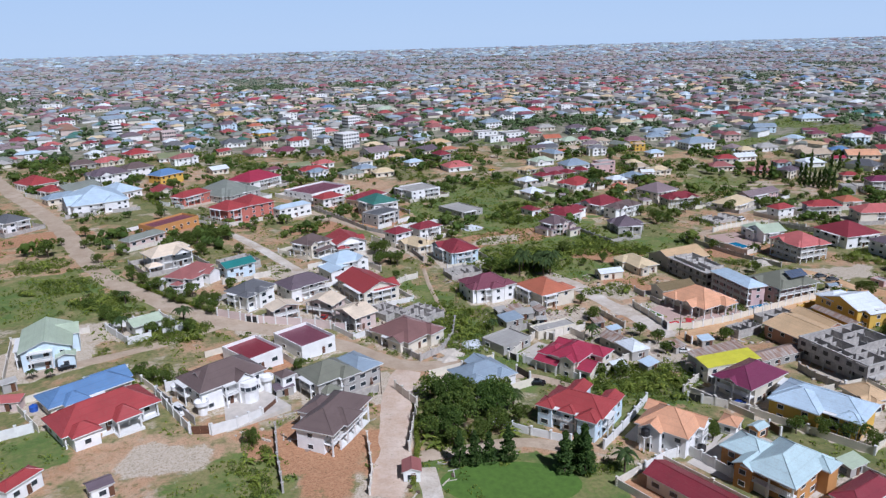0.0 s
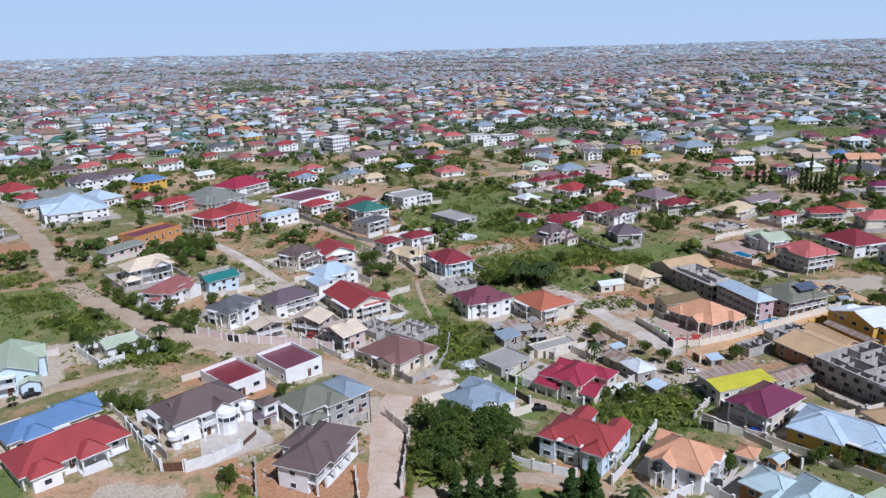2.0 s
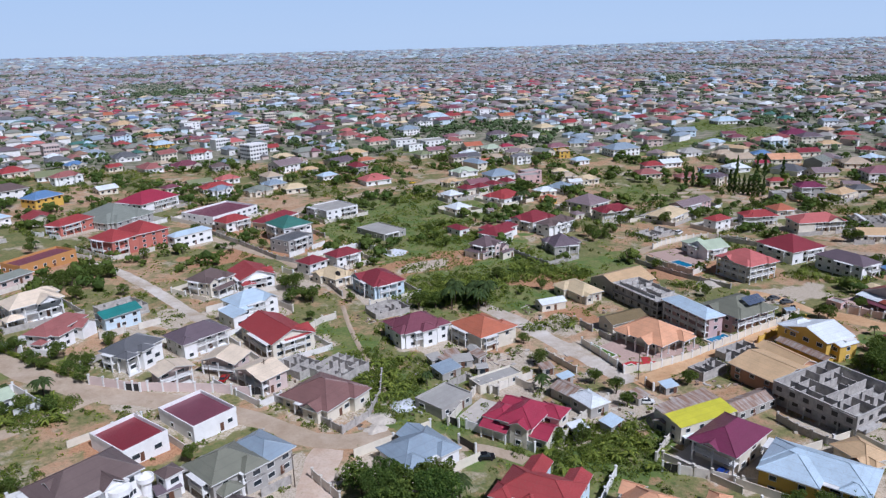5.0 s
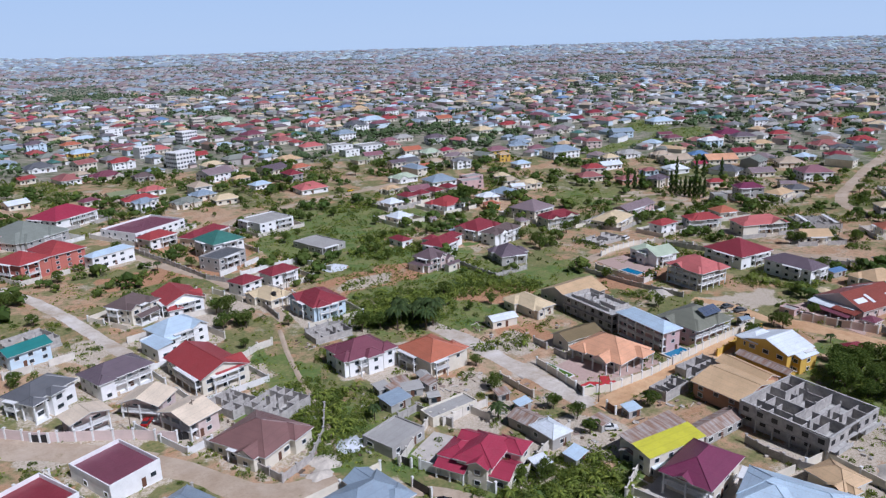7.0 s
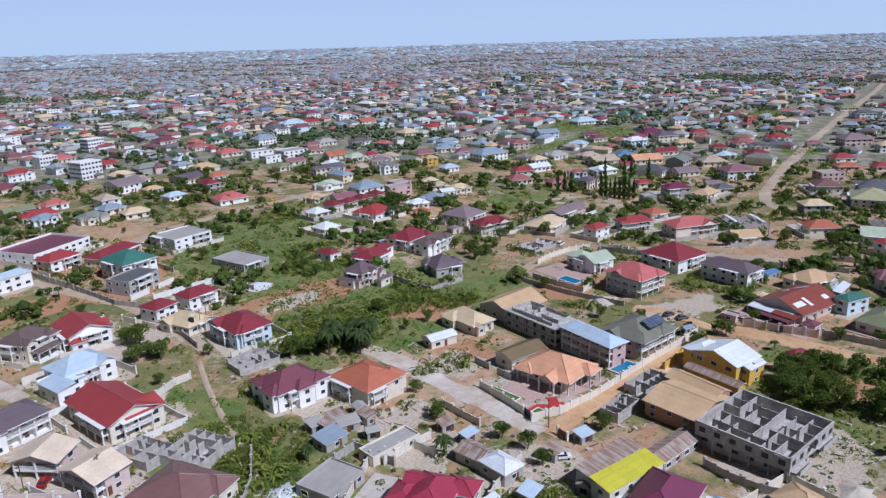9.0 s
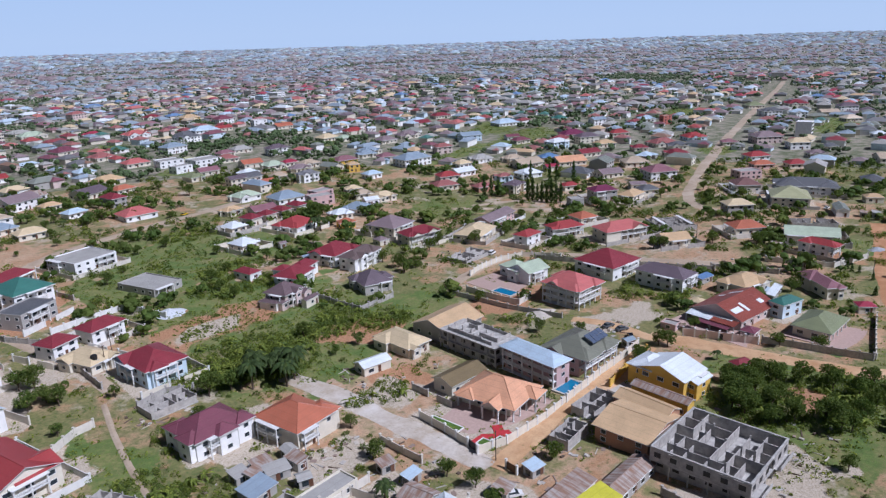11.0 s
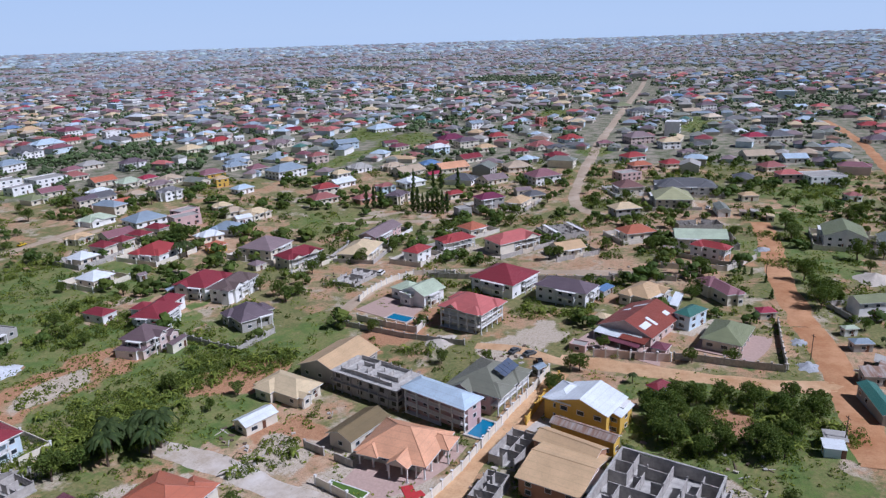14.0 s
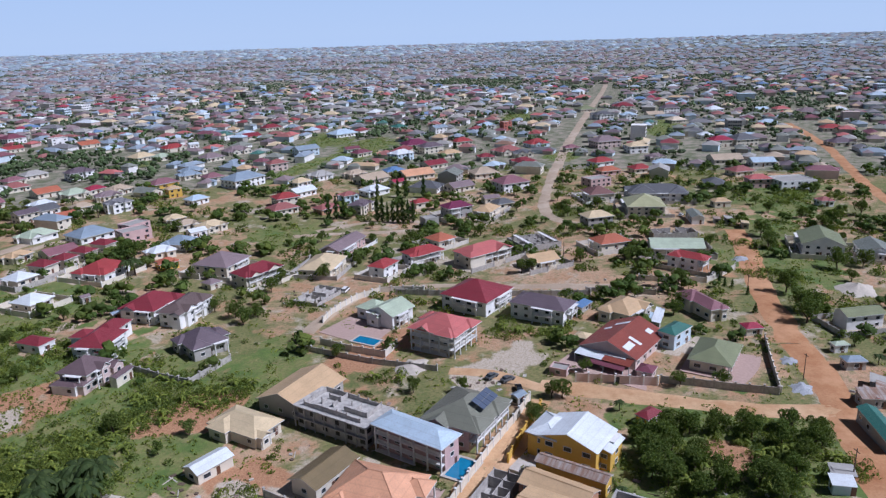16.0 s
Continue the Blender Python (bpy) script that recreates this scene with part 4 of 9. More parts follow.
house(75.2, 322.4, 33, 15.9, 11.4, 6.02, "flat", "slate", "concrete", 2)
house(77.6, 368.8, 37, 24.8, 10.4, 4.3, "hip", "maroon", "cream", 1)
house(56.4, 370.9, 28, 15.3, 10.9, 5.16, "hip", "red", "white", 2)
house(54.6, 398.8, 34, 31.0, 24.0, 5.16, "parapet", "mauve", "white", 2)
house(110.1, 376.1, 18, 20.1, 18.5, 5.5, "flat", "concrete", "white", 2)
house(120.0, 327.0, 20, 14.0, 20.2, 3.17, "flat", "concrete", "concrete", 1, yard=False)
house(198.2, 390.7, 16, 8.9, 10.1, 4.3, "hip", "maroon", "cream", 1)
house(208.7, 392.5, 14, 8.8, 8.7, 4.3, "hip", "maroon", "cream", 1)
house(219.7, 396.2, 11, 8.1, 10.3, 4.3, "hip", "maroon", "cream", 1)
house(231.9, 400.8, 14, 8.3, 10.4, 4.3, "hip", "maroon", "cream", 1)
house(210.6, 367.1, 16, 18.6, 15.2, 3.7, "hipx", "red", "white", 1)
house(185.2, 384.4, 10, 10.4, 10.3, 3.08, "hip", "white", "cream", 1)
house(173.9, 352.5, 13, 11.2, 11.1, 3.08, "hip", "white", "cream", 1)
house(194.0, 307.7, 19, 18.4, 15.1, 5.33, "hipx", "maroon", "white", 2, yard=False)
house(198.7, 295.0, 22, 20.2, 10.1, 5.68, "hipx", "brown", "white", 2, yard=False)
house(183.7, 267.0, -13, 12.6, 13.4, 4.05, "hip", "plumgrey", "concrete", 1, pitch=0.6, extras=((-4.6, 3.4, 6.0, 6.0, 4.1, "hip", 0.6), (-3.0, -4.6, 6.4, 6.0, 4.1, "hip", 0.6), (5.6, 1.0, 6.0, 8.0, 4.0, "hip", 0.5)), yard=False)
house(164.6, 292.6, 26, 15.0, 11.6, 4.82, "hip", "maroon", "white", 2, pitch=0.5, extras=((10.0, 2.0, 12.0, 8.0, 4.7, "hip", 0.5), (-5.0, -5.0, 5.0, 4.6, 3.2, "open_hip", 0.5), (3.0, 7.0, 7.0, 7.0, 4.8, "hip", 0.5)), yard=False)
house(154.1, 311.6, 13, 6.7, 10.3, 3.17, "hip", "maroon", "white", 1)
house(150.1, 275.8, 21, 11.5, 10.4, 5.5, "hip", "plumbrown", "pinkish", 2, pitch=0.6, extras=((0.6, -4.6, 4.0, 4.4, 5.4, "gy", 0.8), (-5.0, -2.0, 5.0, 6.0, 3.1, "hip", 0.5), (7.0, -3.0, 5.4, 6.0, 3.2, "gy", 0.5)), yard=False)
house(156.0, 267.8, 20, 7.8, 3.0, 3.17, "gable", "plumbrown", "cream", 1)
house(143.7, 274.6, 22, 4.2, 8.3, 2.99, "hip", "plumbrown", "white", 1)
house(243.6, 330.2, 15, 18.3, 18.0, 5.33, "hip", "mauvegrey", "cream", 2)
house(242.1, 306.3, -0, 19.1, 12.2, 5.68, "hipx", "maroon", "cream", 2, loggia=(0, 2.3))
house(226.4, 315.8, -0, 6.2, 6.2, 2.64, "hip", "mauvegrey", "cream", 1)
house(269.3, 295.0, 23, 21.8, 15.1, 3.34, "hip", "tancream", "cream", 1)
house(296.6, 307.7, 13, 27.6, 10.9, 4.3, "gable", "mauvegrey", "pink", 2)
house(275.8, 266.5, 6, 12.3, 8.7, 5.16, "hip", "red", "white", 2)
house(299.3, 262.9, -19, 17.6, 10.7, 5.16, "hipx", "red", "white", 2, loggia=(0, 2.3))
house(325.5, 271.5, -14, 11.8, 11.3, 3.7, "hip", "orange", "cream", 1)
house(310.8, 238.8, -17, 23.9, 13.7, 5.5, "hipx", "pinkred", "cream", 2, loggia=(0, 2.3))
house(261.6, 211.4, 0, 19.6, 19.7, 5.68, "hip", "maroon", "white", 2, yard=False)
house(261.7, 185.1, 3, 11.6, 20.6, 5.68, "hip", "plumgrey", "white", 2, yard=False)
house(234.1, 229.6, -2, 12.4, 12.0, 5.0, "gablex", "palegreen", "white", 2, pitch=0.42, extras=((1.0, 8.4, 9.4, 10.0, 3.9, "hip", 0.5), (-5.0, 2.2, 5.0, 5.4, 3.9, "gx", 0.5)), yard=False)
house(226.1, 201.9, 3, 15.6, 17.6, 7.4, "hip", "pinkred", "cream", 3, pitch=0.5, loggia=(2.3, 2.3),
      extras=((-5.6, -4.6, 6.0, 6.6, 7.45, "roof_hip", 0.6), (-5.0, 3.2, 5.6, 5.0, 7.45, "roof_gx", 0.6), (4.4, -6.6, 6.4, 6.0, 7.45, "roof_hip", 0.55), (4.0, 6.8, 7.0, 6.4, 7.4, "hip", 0.5)), yard=False)
house(314.1, 212.7, -31, 13.5, 11.5, 3.34, "gable", "tan", "cream", 1)
house(373.6, 293.7, -27, 16.0, 11.0, 6.02, "hip", "purple", "concrete", 2)
house(382.1, 279.5, 8, 16.1, 10.7, 3.34, "hip", "tan", "cream", 1)
house(275.3, 161.0, -8, 15.3, 12.0, 3.7, "hipx", "tan", "cream", 1, yard=False)
barn_eave, barn_d = 3.43, 18.7
barn = house(249.2, 151.7, -3, 23.4, 18.7, 3.43, "gable", "redmetal", "pinkish", 1, yard=False)
house(260.9, 139.7, -12, 10.8, 6.1, 4.99, "hip", "tealgreen", "skywall", 2)
house(253.1, 125.5, 3, 17.3, 12.2, 3.52, "hip", "sage", "cream", 1, loggia=(0, 2.3), yard=False)
house(290.5, 139.7, -37, 7.4, 19.0, 4.47, "hipx", "mutedmauve", "cream", 1, yard=False)
house(279.6, 121.3, -50, 5.9, 5.0, 2.64, "hip", "crimson", "cream", 1)
house(335.3, 156.9, -8, 7.5, 15.5, 5.33, "hipx", "red", "white", 2, loggia=(0, 2.3))
house(353.8, 168.0, -63, 22.7, 13.7, 3.87, "gable", "palegreen", "cream", 1)
house(350.0, 196.1, -37, 15.6, 11.8, 3.7, "hip", "orange", "cream", 1)
house(417.8, 204.5, -62, 19.9, 21.3, 4.99, "hip", "khaki", "cream", 2)
house(446.5, 207.2, -63, 32.3, 16.1, 5.33, "hipx", "slate", "white", 2)
house(434.3, 236.9, -45, 15.3, 15.2, 4.47, "hip", "rustbrown", "cream", 1)
house(409.7, 175.5, -62, 6.5, 15.3, 3.52, "gable", "greygreen", "white", 1)
house(382.8, 116.0, -75, 16.9, 20.3, 5.5, "gable", "sage", "white", 2)
house(385.1, 96.2, -71, 12.9, 16.8, 3.7, "gable", "greygreen", "white", 1)
house(302.2, 94.1, -46, 14.1, 7.6, 4.82, "gable", "sage", "white", 2)
house(268.3, 92.0, -55, 6.1, 4.2, 2.82, "hip", "bluegrey", "concrete", 1)
house(278.2, 96.6, -49, 4.8, 3.0, 2.64, "hip", "palegreen", "white", 1)
house(199.5, 87.4, -68, 4.7, 3.5, 2.46, "shed", "white", "skywall", 1)
house(203.7, 87.9, -69, 4.9, 3.6, 2.46, "shed", "concrete", "rustwall", 1)
house(228.6, 82.6, -63, 4.5, 16.9, 3.52, "gable", "tealgreen", "concrete", 1)
house(247.0, 85.3, -61, 7.8, 5.0, 2.99, "shed", "rust", "concrete", 1)
house(76.0, 160.0, 22, 11.6, 9.5, 3.17, "flat", "concrete", "concrete", 1, yard=False)
house(94.2, 165.2, 8, 14.3, 5.5, 2.99, "flat", "concrete", "cream", 1, yard=False)
house(84.4, 176.4, 15, 7.5, 5.5, 2.46, "shed", "bluegrey", "concrete", 1)
house(96.8, 180.9, 6, 3.4, 5.5, 2.64, "shed", "rust", "concrete", 1)
house(108.6, 141.8, 6, 6.6, 8.4, 3.34, "hip", "white", "concrete", 1)
house(107.6, 149.9, 13, 6.4, 7.6, 2.82, "gable", "rust", "concrete", 1)
house(47.9, 173.3, 32, 15.8, 16.7, 3.87, "hipx", "rustbrown", "cream", 1)
house(-46.2, 113.4, 50, 8.3, 4.2, 3.52, "hip", "red", "white", 1)
house(-31.3, 108.5, 23, 4.8, 4.0, 2.82, "gable", "plumgrey", "white", 1)
house(-28.8, 196.1, 29, 9.8, 7.6, 3.34, "gable", "palegreen", "white", 1)
house(-97.1, 347.2, 45, 12.3, 14.5, 5.5, "hip", "slate", "white", 2)
house(-106.8, 461.3, 36, 18.5, 21.5, 3.7, "hip", "red", "cream", 1)
house(-92.8, 430.3, 40, 12.3, 14.5, 3.7, "hip", "red", "cream", 1)
house(-80.1, 432.0, 42, 22.1, 14.9, 3.7, "gable", "greygreen", "cream", 1)
house(273.8, 175.5, -5, 7.9, 3.5, 2.29, "shed", "blue", "concrete", 1)
house(235.6, 139.6, 3, 5.4, 4.8, 2.46, "hip", "mauve", "pinkish", 1)
house(248.5, 164.5, 1, 4.9, 5.0, 2.46, "hip", "tancream", "pink", 1)
house(274.7, 149.3, 11, 13.5, 3.0, 2.46, "shed", "white", "concrete", 1)
house(226.2, 161.7, 7, 4.1, 5.2, 2.29, "flat", "concrete", "pink", 1)

# open courts and plots where nothing is planted
for keep in ((216, 229, 13), (203, 214, 10), (190, 228, 11), (238, 150, 11), (253, 120, 11), (228, 177, 9), (222, 187, 8), (244, 200, 6), (186, 250, 11), (96, 146, 6), (-20, 118, 12), (-4, 134, 9), (14, 110, 9)):
    TAKEN.append(keep)
make_ground()



# ---- roads ----
def road_material(name, a, b):
    n = Nodes(name, 0.95)
    co = n.coords()
    mid, fine = n.noise(co, 0.16, 6, 0.65), n.noise(co, 1.6, 6, 0.7)
    tone = n.mix(n.ramp(mid, (0.32, (0, 0, 0)), (0.68, (1, 1, 1))), a, b)
    tone = n.mix(n.ramp(fine, (0.45, (0, 0, 0)), (0.8, (0.6, 0.6, 0.6))), tone, shade(a, 0.68))
    wide = n.noise(co, 0.05, 4, 0.7)
    tone = n.mix(n.ramp(wide, (0.5, (0, 0, 0)), (0.66, (0.7, 0.7, 0.7))), tone, shade((b[0], b[1] * 1.03, b[2] * 1.1), 1.12))
    weeds = n.noise(co, 0.35, 6, 0.75)
    tone = n.mix(n.ramp(weeds, (0.62, (0, 0, 0)), (0.70, (0.7, 0.7, 0.7))), tone, (0.17, 0.17, 0.07))
    n.bump(fine, 0.5, 0.1)
    return n.colour(tone)


ROAD = {"red": road_material("laterite_road", (0.385, 0.17, 0.07), (0.52, 0.29, 0.145)), "earth": road_material("earth_road", (0.45, 0.25, 0.115), (0.60, 0.40, 0.225)),
        "tan": road_material("dirt_road", (0.37, 0.28, 0.195), (0.48, 0.385, 0.285)), "sand": road_material("concrete_lane", (0.40, 0.32, 0.235), (0.63, 0.58, 0.51)), "pale": road_material("pale_track", (0.50, 0.36, 0.26), (0.64, 0.54, 0.45))}
ROAD_LABEL = {"red": "red laterite dirt road, rutted and unpaved", "earth": "orange earth track with wheel ruts", "tan": "dusty tan unpaved town road", "sand": "pale grey concrete and sand lane", "pale": "pale sandy track stained with red earth"}
ROAD_LINES = []


def road(kind, width, *pts):
    """A draped strip with a crown and uneven verges."""
    r = random.Random(len(ROAD_LINES) + 3)
    ROAD_LINES.append((width, pts))
    line = []
    for (ax, ay), (bx, by) in zip(pts, pts[1:]):
        n = max(1, int(math.hypot(bx - ax, by - ay) / 2.5))
        line += [(ax + (bx - ax) * i / n, ay + (by - ay) * i / n) for i in range(n)]
    line.append(pts[-1])
    for _ in range(3):
        line = [line[0]] + [tuple((p[k] + 2 * q[k] + s[k]) / 4 for k in (0, 1)) for p, q, s in zip(line, line[1:], line[2:])] + [line[-1]]
    v, f = [], []
    prof = ((-0.56, -0.05), (-0.44, 0.10), (-0.27, 0.09), (-0.2, 0.15), (0.0, 0.17), (0.2, 0.15), (0.27, 0.09), (0.44, 0.10), (0.56, -0.05))
    for i, (x, y) in enumerate(line):
        p, q = line[max(0, i - 1)], line[min(len(line) - 1, i + 1)]
        t = Vector((q[0] - p[0], q[1] - p[1])).normalized()
        wob = width * (1.0 + 0.28 * noise.noise((x * 0.11, y * 0.11, 5.0)) + r.uniform(-0.05, 0.05))
        for u, h in prof:
            xx, yy = x - t.y * u * wob, y + t.x * u * wob
            v.append((xx, yy, ground(xx, yy) + h))
    m = len(prof)
    for i in range(len(line) - 1):
        for j in range(m - 1):
            a = i * m + j
            f.append((a + 1, a, a + m, a + m + 1))
    me = bpy.data.meshes.new("road")
    me.from_pydata(v, [], f)
    me.polygons.foreach_set("use_smooth", [True] * len(f))
    tagged(part("road", me, ROAD[kind]), ROAD_LABEL[kind], "road", kind="structure")


road("pale", 7.5, (21.8, 94.6), (26.1, 103), (28.9, 111.9), (31.6, 122), (33.9, 132.1), (37.8, 143.2), (42.5, 151.2))
road("tan", 8.0, (-148.6, 530.3), (-113.2, 434.2), (-98.8, 403.1), (-82.6, 362.6), (-72.6, 334.9), (-64.2, 306.4), (-55.2, 279.4), (-45.3, 252.3), (-37.1, 238.5), (-28.8, 227.4), (-19.3, 212.8), (-11.3, 204.1), (-3.6, 196.6), (4.8, 192.4), (15.0, 185.5), (24.0, 178.0))
road("tan", 6.5, (24.0, 178.0), (33.5, 167.3), (39.3, 156.5), (46, 153.2), (51.6, 151.3), (58.4, 153))
road("tan", 4.0, (-56.1, 168.6), (-50.7, 172.5), (-44.8, 174.5), (-33.5, 178.8), (-22.9, 183.8), (-11.4, 191.9), (1.4, 202.5))
road("tan", 3.6, (50.3, 140.5), (73.6, 140), (76.6, 136.4), (81.7, 128))
road("sand", 6.5, (119.0, 226.0), (122.0, 214.0), (124.7, 201.7), (125.6, 184.2), (127.9, 170.2), (128.4, 159.8), (128.5, 149.6))
road("earth", 5.5, (128.9, 148.4), (144.9, 151.4), (162, 155), (179.9, 157.7), (196.6, 160.8))
road("earth", 5.5, (171.2, 152.4), (181.9, 153.9), (196, 156.6), (209.4, 159.1))
road("earth", 7.0, (216.8, 163.4), (219.4, 153.8), (221.3, 145.6), (222.6, 137.6), (225.5, 127), (227.7, 114.7), (231.8, 103.5), (236.9, 95.6), (239.9, 91.1))
road("earth", 4.5, (212.1, 190.6), (216.8, 179.4), (216.4, 170.7), (215.5, 162.1))
road("red", 9.0, (198.7, 77.9), (210.1, 81.7), (223.5, 85.6), (238.5, 90.7), (252.1, 95.7), (265.2, 101.3), (277.6, 107.9))
road("red", 9.0, (277.6, 108.6), (294.7, 115.3), (309.6, 122.1), (327.2, 128.6), (351.1, 136.4), (375.6, 144.3), (401.2, 154.5))
road("tan", 5.0, (301.8, 175.3), (293.5, 192.7), (284.1, 211.1), (276, 233.3), (265.9, 248.7), (254.3, 257.5), (239.6, 256.4), (222.5, 251.9), (211.2, 248.3))
road("tan", 6.0, (382.9, 223.6), (382.5, 234.7), (391.4, 247.1), (410, 259.4), (441, 272.4), (481.9, 289), (506.3, 298.5))
road("tan", 7.0, (506.3, 297.2), (588.2, 329), (752.1, 386.5), (914.1, 442.6), (1085, 500.8), (1218.6, 549.5))
road("red", 7.0, (473.2, 89.9), (539.1, 113.1), (661.4, 146.2), (748.4, 176.7), (809.6, 202.2))
road("tan", 5.5, (194.5, 428.9), (210.2, 430.6), (223.9, 433.4), (238.8, 429.6), (252, 408.4))
road("tan", 5.0, (302.8, 348), (317.5, 333.1), (328.6, 316.5), (343.4, 297.6))
road("tan", 6.0, (70.1, 374.5), (105.7, 405.4), (130.9, 415.4), (162.5, 426.2), (192.1, 434.1), (226.4, 446.1))
road("tan", 4.5, (43.8, 357.5), (55, 329.8), (67.2, 306.8), (73.9, 283), (77.3, 264.8), (78.4, 249.1))
road("tan", 4.0, (316.1, 344.2), (340.5, 333.8), (359, 301.7))
road("tan", 4.0, (32.8, 107.5), (41.2, 107.6), (49.9, 107.6), (57.5, 107.3), (61.8, 105.5), (66.5, 100.5))
road("tan", 1.5, (74.1, 242.1), (70.6, 224.3), (68.0, 204.6), (66.4, 185.6), (64.5, 170.0), (61.3, 158.9))
road("sand", 5.0, (-7.1, 328.0), (3.8, 308.6), (13.4, 284.9), (21.7, 259.8), (27.2, 243.7))
road("sand", 4.5, (32.6, 102.8), (32.9, 98.2), (31.3, 91.2))



# ---- unfinished buildings ----
RAW = plain("raw_concrete", (0.43, 0.415, 0.39), 0.9, 0.3, 0.7)


def wall_grid(s, w, d, z0, z1, nx, ny, r, t=0.2, gaps=0.18):
    """Outer and inner block walls of rooms open to the sky, with gaps for doors."""
    xs = [-w / 2 + w * i / nx + (r.uniform(-0.6, 0.6) if 0 < i < nx else 0) for i in range(nx + 1)]
    ys = [-d / 2 + d * i / ny + (r.uniform(-0.6, 0.6) if 0 < i < ny else 0) for i in range(ny + 1)]
    for i, x in enumerate(xs):
        for a, b in zip(ys, ys[1:]):
            if r.random() < (0.03 if i in (0, nx) else gaps):
                continue
            cut = r.uniform(0.5, 0.8) if 0 < i < nx and r.random() < 0.5 else 1.0
            s.box(x - t / 2, a + t / 2, z0, x + t / 2, a + (b - a) * cut - t / 2, z1 - r.choice((0, 0, 0, 0.25)))
    for j, y in enumerate(ys):
        for a, b in zip(xs, xs[1:]):
            if r.random() < (0.03 if j in (0, ny) else gaps):
                continue
            cut = r.uniform(0.5, 0.8) if 0 < j < ny and r.random() < 0.5 else 1.0
            s.box(a + t / 2, y - t / 2, z0, a + (b - a) * cut - t / 2, y + t / 2, z1 - r.choice((0, 0, 0, 0.25)))
    for x in xs:
        for y in ys:
            s.box(x - t * 0.7, y - t * 0.7, z0 - 0.02, x + t * 0.7, y + t * 0.7, z1 + r.choice((0.02, 0.02, 0.3, 0.5)))


def unfinished_block(x, y, rot, w, d, eave, nx, ny, seed):
    """A concrete shell: a finished lower storey and roofless rooms above."""
    r = random.Random(seed)
    root = new("unfinished_building")
    root.matrix_world = pose(x, y, ground(x, y), 0, 0, rot)
    tagged(root, "roofless two-storey grey block shell with open rooms on top", "building")
    TAKEN.append((x, y, max(w, d) * 0.62))
    z = eave / 2
    body = Shape().box(-w / 2 + 1.7, -d / 2 + 1.7, -1.2, w / 2 - 0.6, d / 2 - 0.6, z - 0.25)
    part("wall", body.mesh("wall"), RAW, root)
    part("floor_slab", Shape().box(-w / 2, -d / 2, z - 0.25, w / 2, d / 2, z).mesh("floor_slab"), RAW, root)
    up = Shape()
    wall_grid(up, w - 0.4, d - 0.4, z + 0.005, eave - 0.35, nx, ny, r)
    part("block_wall", up.mesh("block_wall"), BLOCK, root, "bare block room walls")["kind"] = "stuff"
    rim = Shape()
    for x0, y0, x1, y1 in ((-w / 2, -d / 2, w / 2, -d / 2 + 0.45), (-w / 2, d / 2 - 0.45, w / 2, d / 2), (-w / 2, -d / 2 + 0.45, -w / 2 + 0.45, d / 2 - 0.45), (w / 2 - 0.45, -d / 2 + 0.45, w / 2, d / 2 - 0.45)):
        rim.box(x0, y0, eave - 0.3, x1, y1, eave)
    part("ring_beam", rim.mesh("ring_beam"), RAW, root)
    for x0, x1, out in ((-w * 0.48, -w * 0.2, 2.0), (w * 0.1, w * 0.45, 1.4)):
        part("balcony", Shape().box(x0, -d / 2 - out, z - 0.2, x1, -d / 2 - 0.005, z).box(x0, -d / 2 - out, z, x1, -d / 2 - out + 0.15, z + 0.9).mesh("balcony"), RAW, root)
    for k in range(6):
        col = Shape().box(-w / 2 + 0.1 + (w - 0.5) * k / 5, -d / 2 + 0.1, -1.2, -w / 2 + 0.4 + (w - 0.5) * k / 5, -d / 2 + 0.4, z - 0.26)
        part("column", col.mesh("column"), RAW, root)
        if k:
            col = Shape().box(-w / 2 + 0.1, -d / 2 + 0.1 + (d - 0.5) * k / 5, -1.2, -w / 2 + 0.4, -d / 2 + 0.4 + (d - 0.5) * k / 5, z - 0.26)
            part("column", col.mesh("column"), RAW, root)
    for side in (0, 1):
        n = int((w if side == 0 else d) / 3.6)
        for i in range(n):
            for zc in (z * 0.52, z + 1.5):
                o = new("window_opening", OPENING)
                o.parent = root
                u = (i + 0.5 - n / 2) * (w if side == 0 else d) / n
                off = 1.69 if zc < z else 0.08
                o.matrix_local = pose(u, -d / 2 + off, zc) if side == 0 else pose(-w / 2 + off, -u, zc, 0, 0, -90)
    return root


# dark panel laid on the solid wall; its colour paints an opening's inner shade
OPENING = Shape().box(-0.75, -0.03, -0.6, 0.75, 0.03, 0.6).mesh("window_opening")
OPENING.materials.append(DARK)


def ruin(x, y, rot, w, d, h, nx, ny, seed, label="unfinished grey block walls of open rooms"):
    root = new("unfinished_house")
    root.matrix_world = pose(x, y, ground(x, y), 0, 0, rot)
    tagged(root, label, "building")
    TAKEN.append((x, y, max(w, d) * 0.6))
    s = Shape()
    wall_grid(s, w, d, -0.9, h, nx, ny, random.Random(seed), 0.18, 0.25)
    part("block_wall", s.mesh("block_wall"), BLOCK, root)["kind"] = "stuff"
    part("floor_slab", Shape().box(-w / 2 - 0.3, -d / 2 - 0.3, -1.0, w / 2 + 0.3, d / 2 + 0.3, 0.12).mesh("floor_slab"), RAW, root)
    if "white beams" in label:
        for u in (-0.3, 0.36):
            part("roof_slab", Shape().box(u * w - 0.8, -d / 2, h + 0.52, u * w + 0.8, d / 2, h + 0.72).mesh("roof_slab"), TRIM, root, "white cast roof slab")


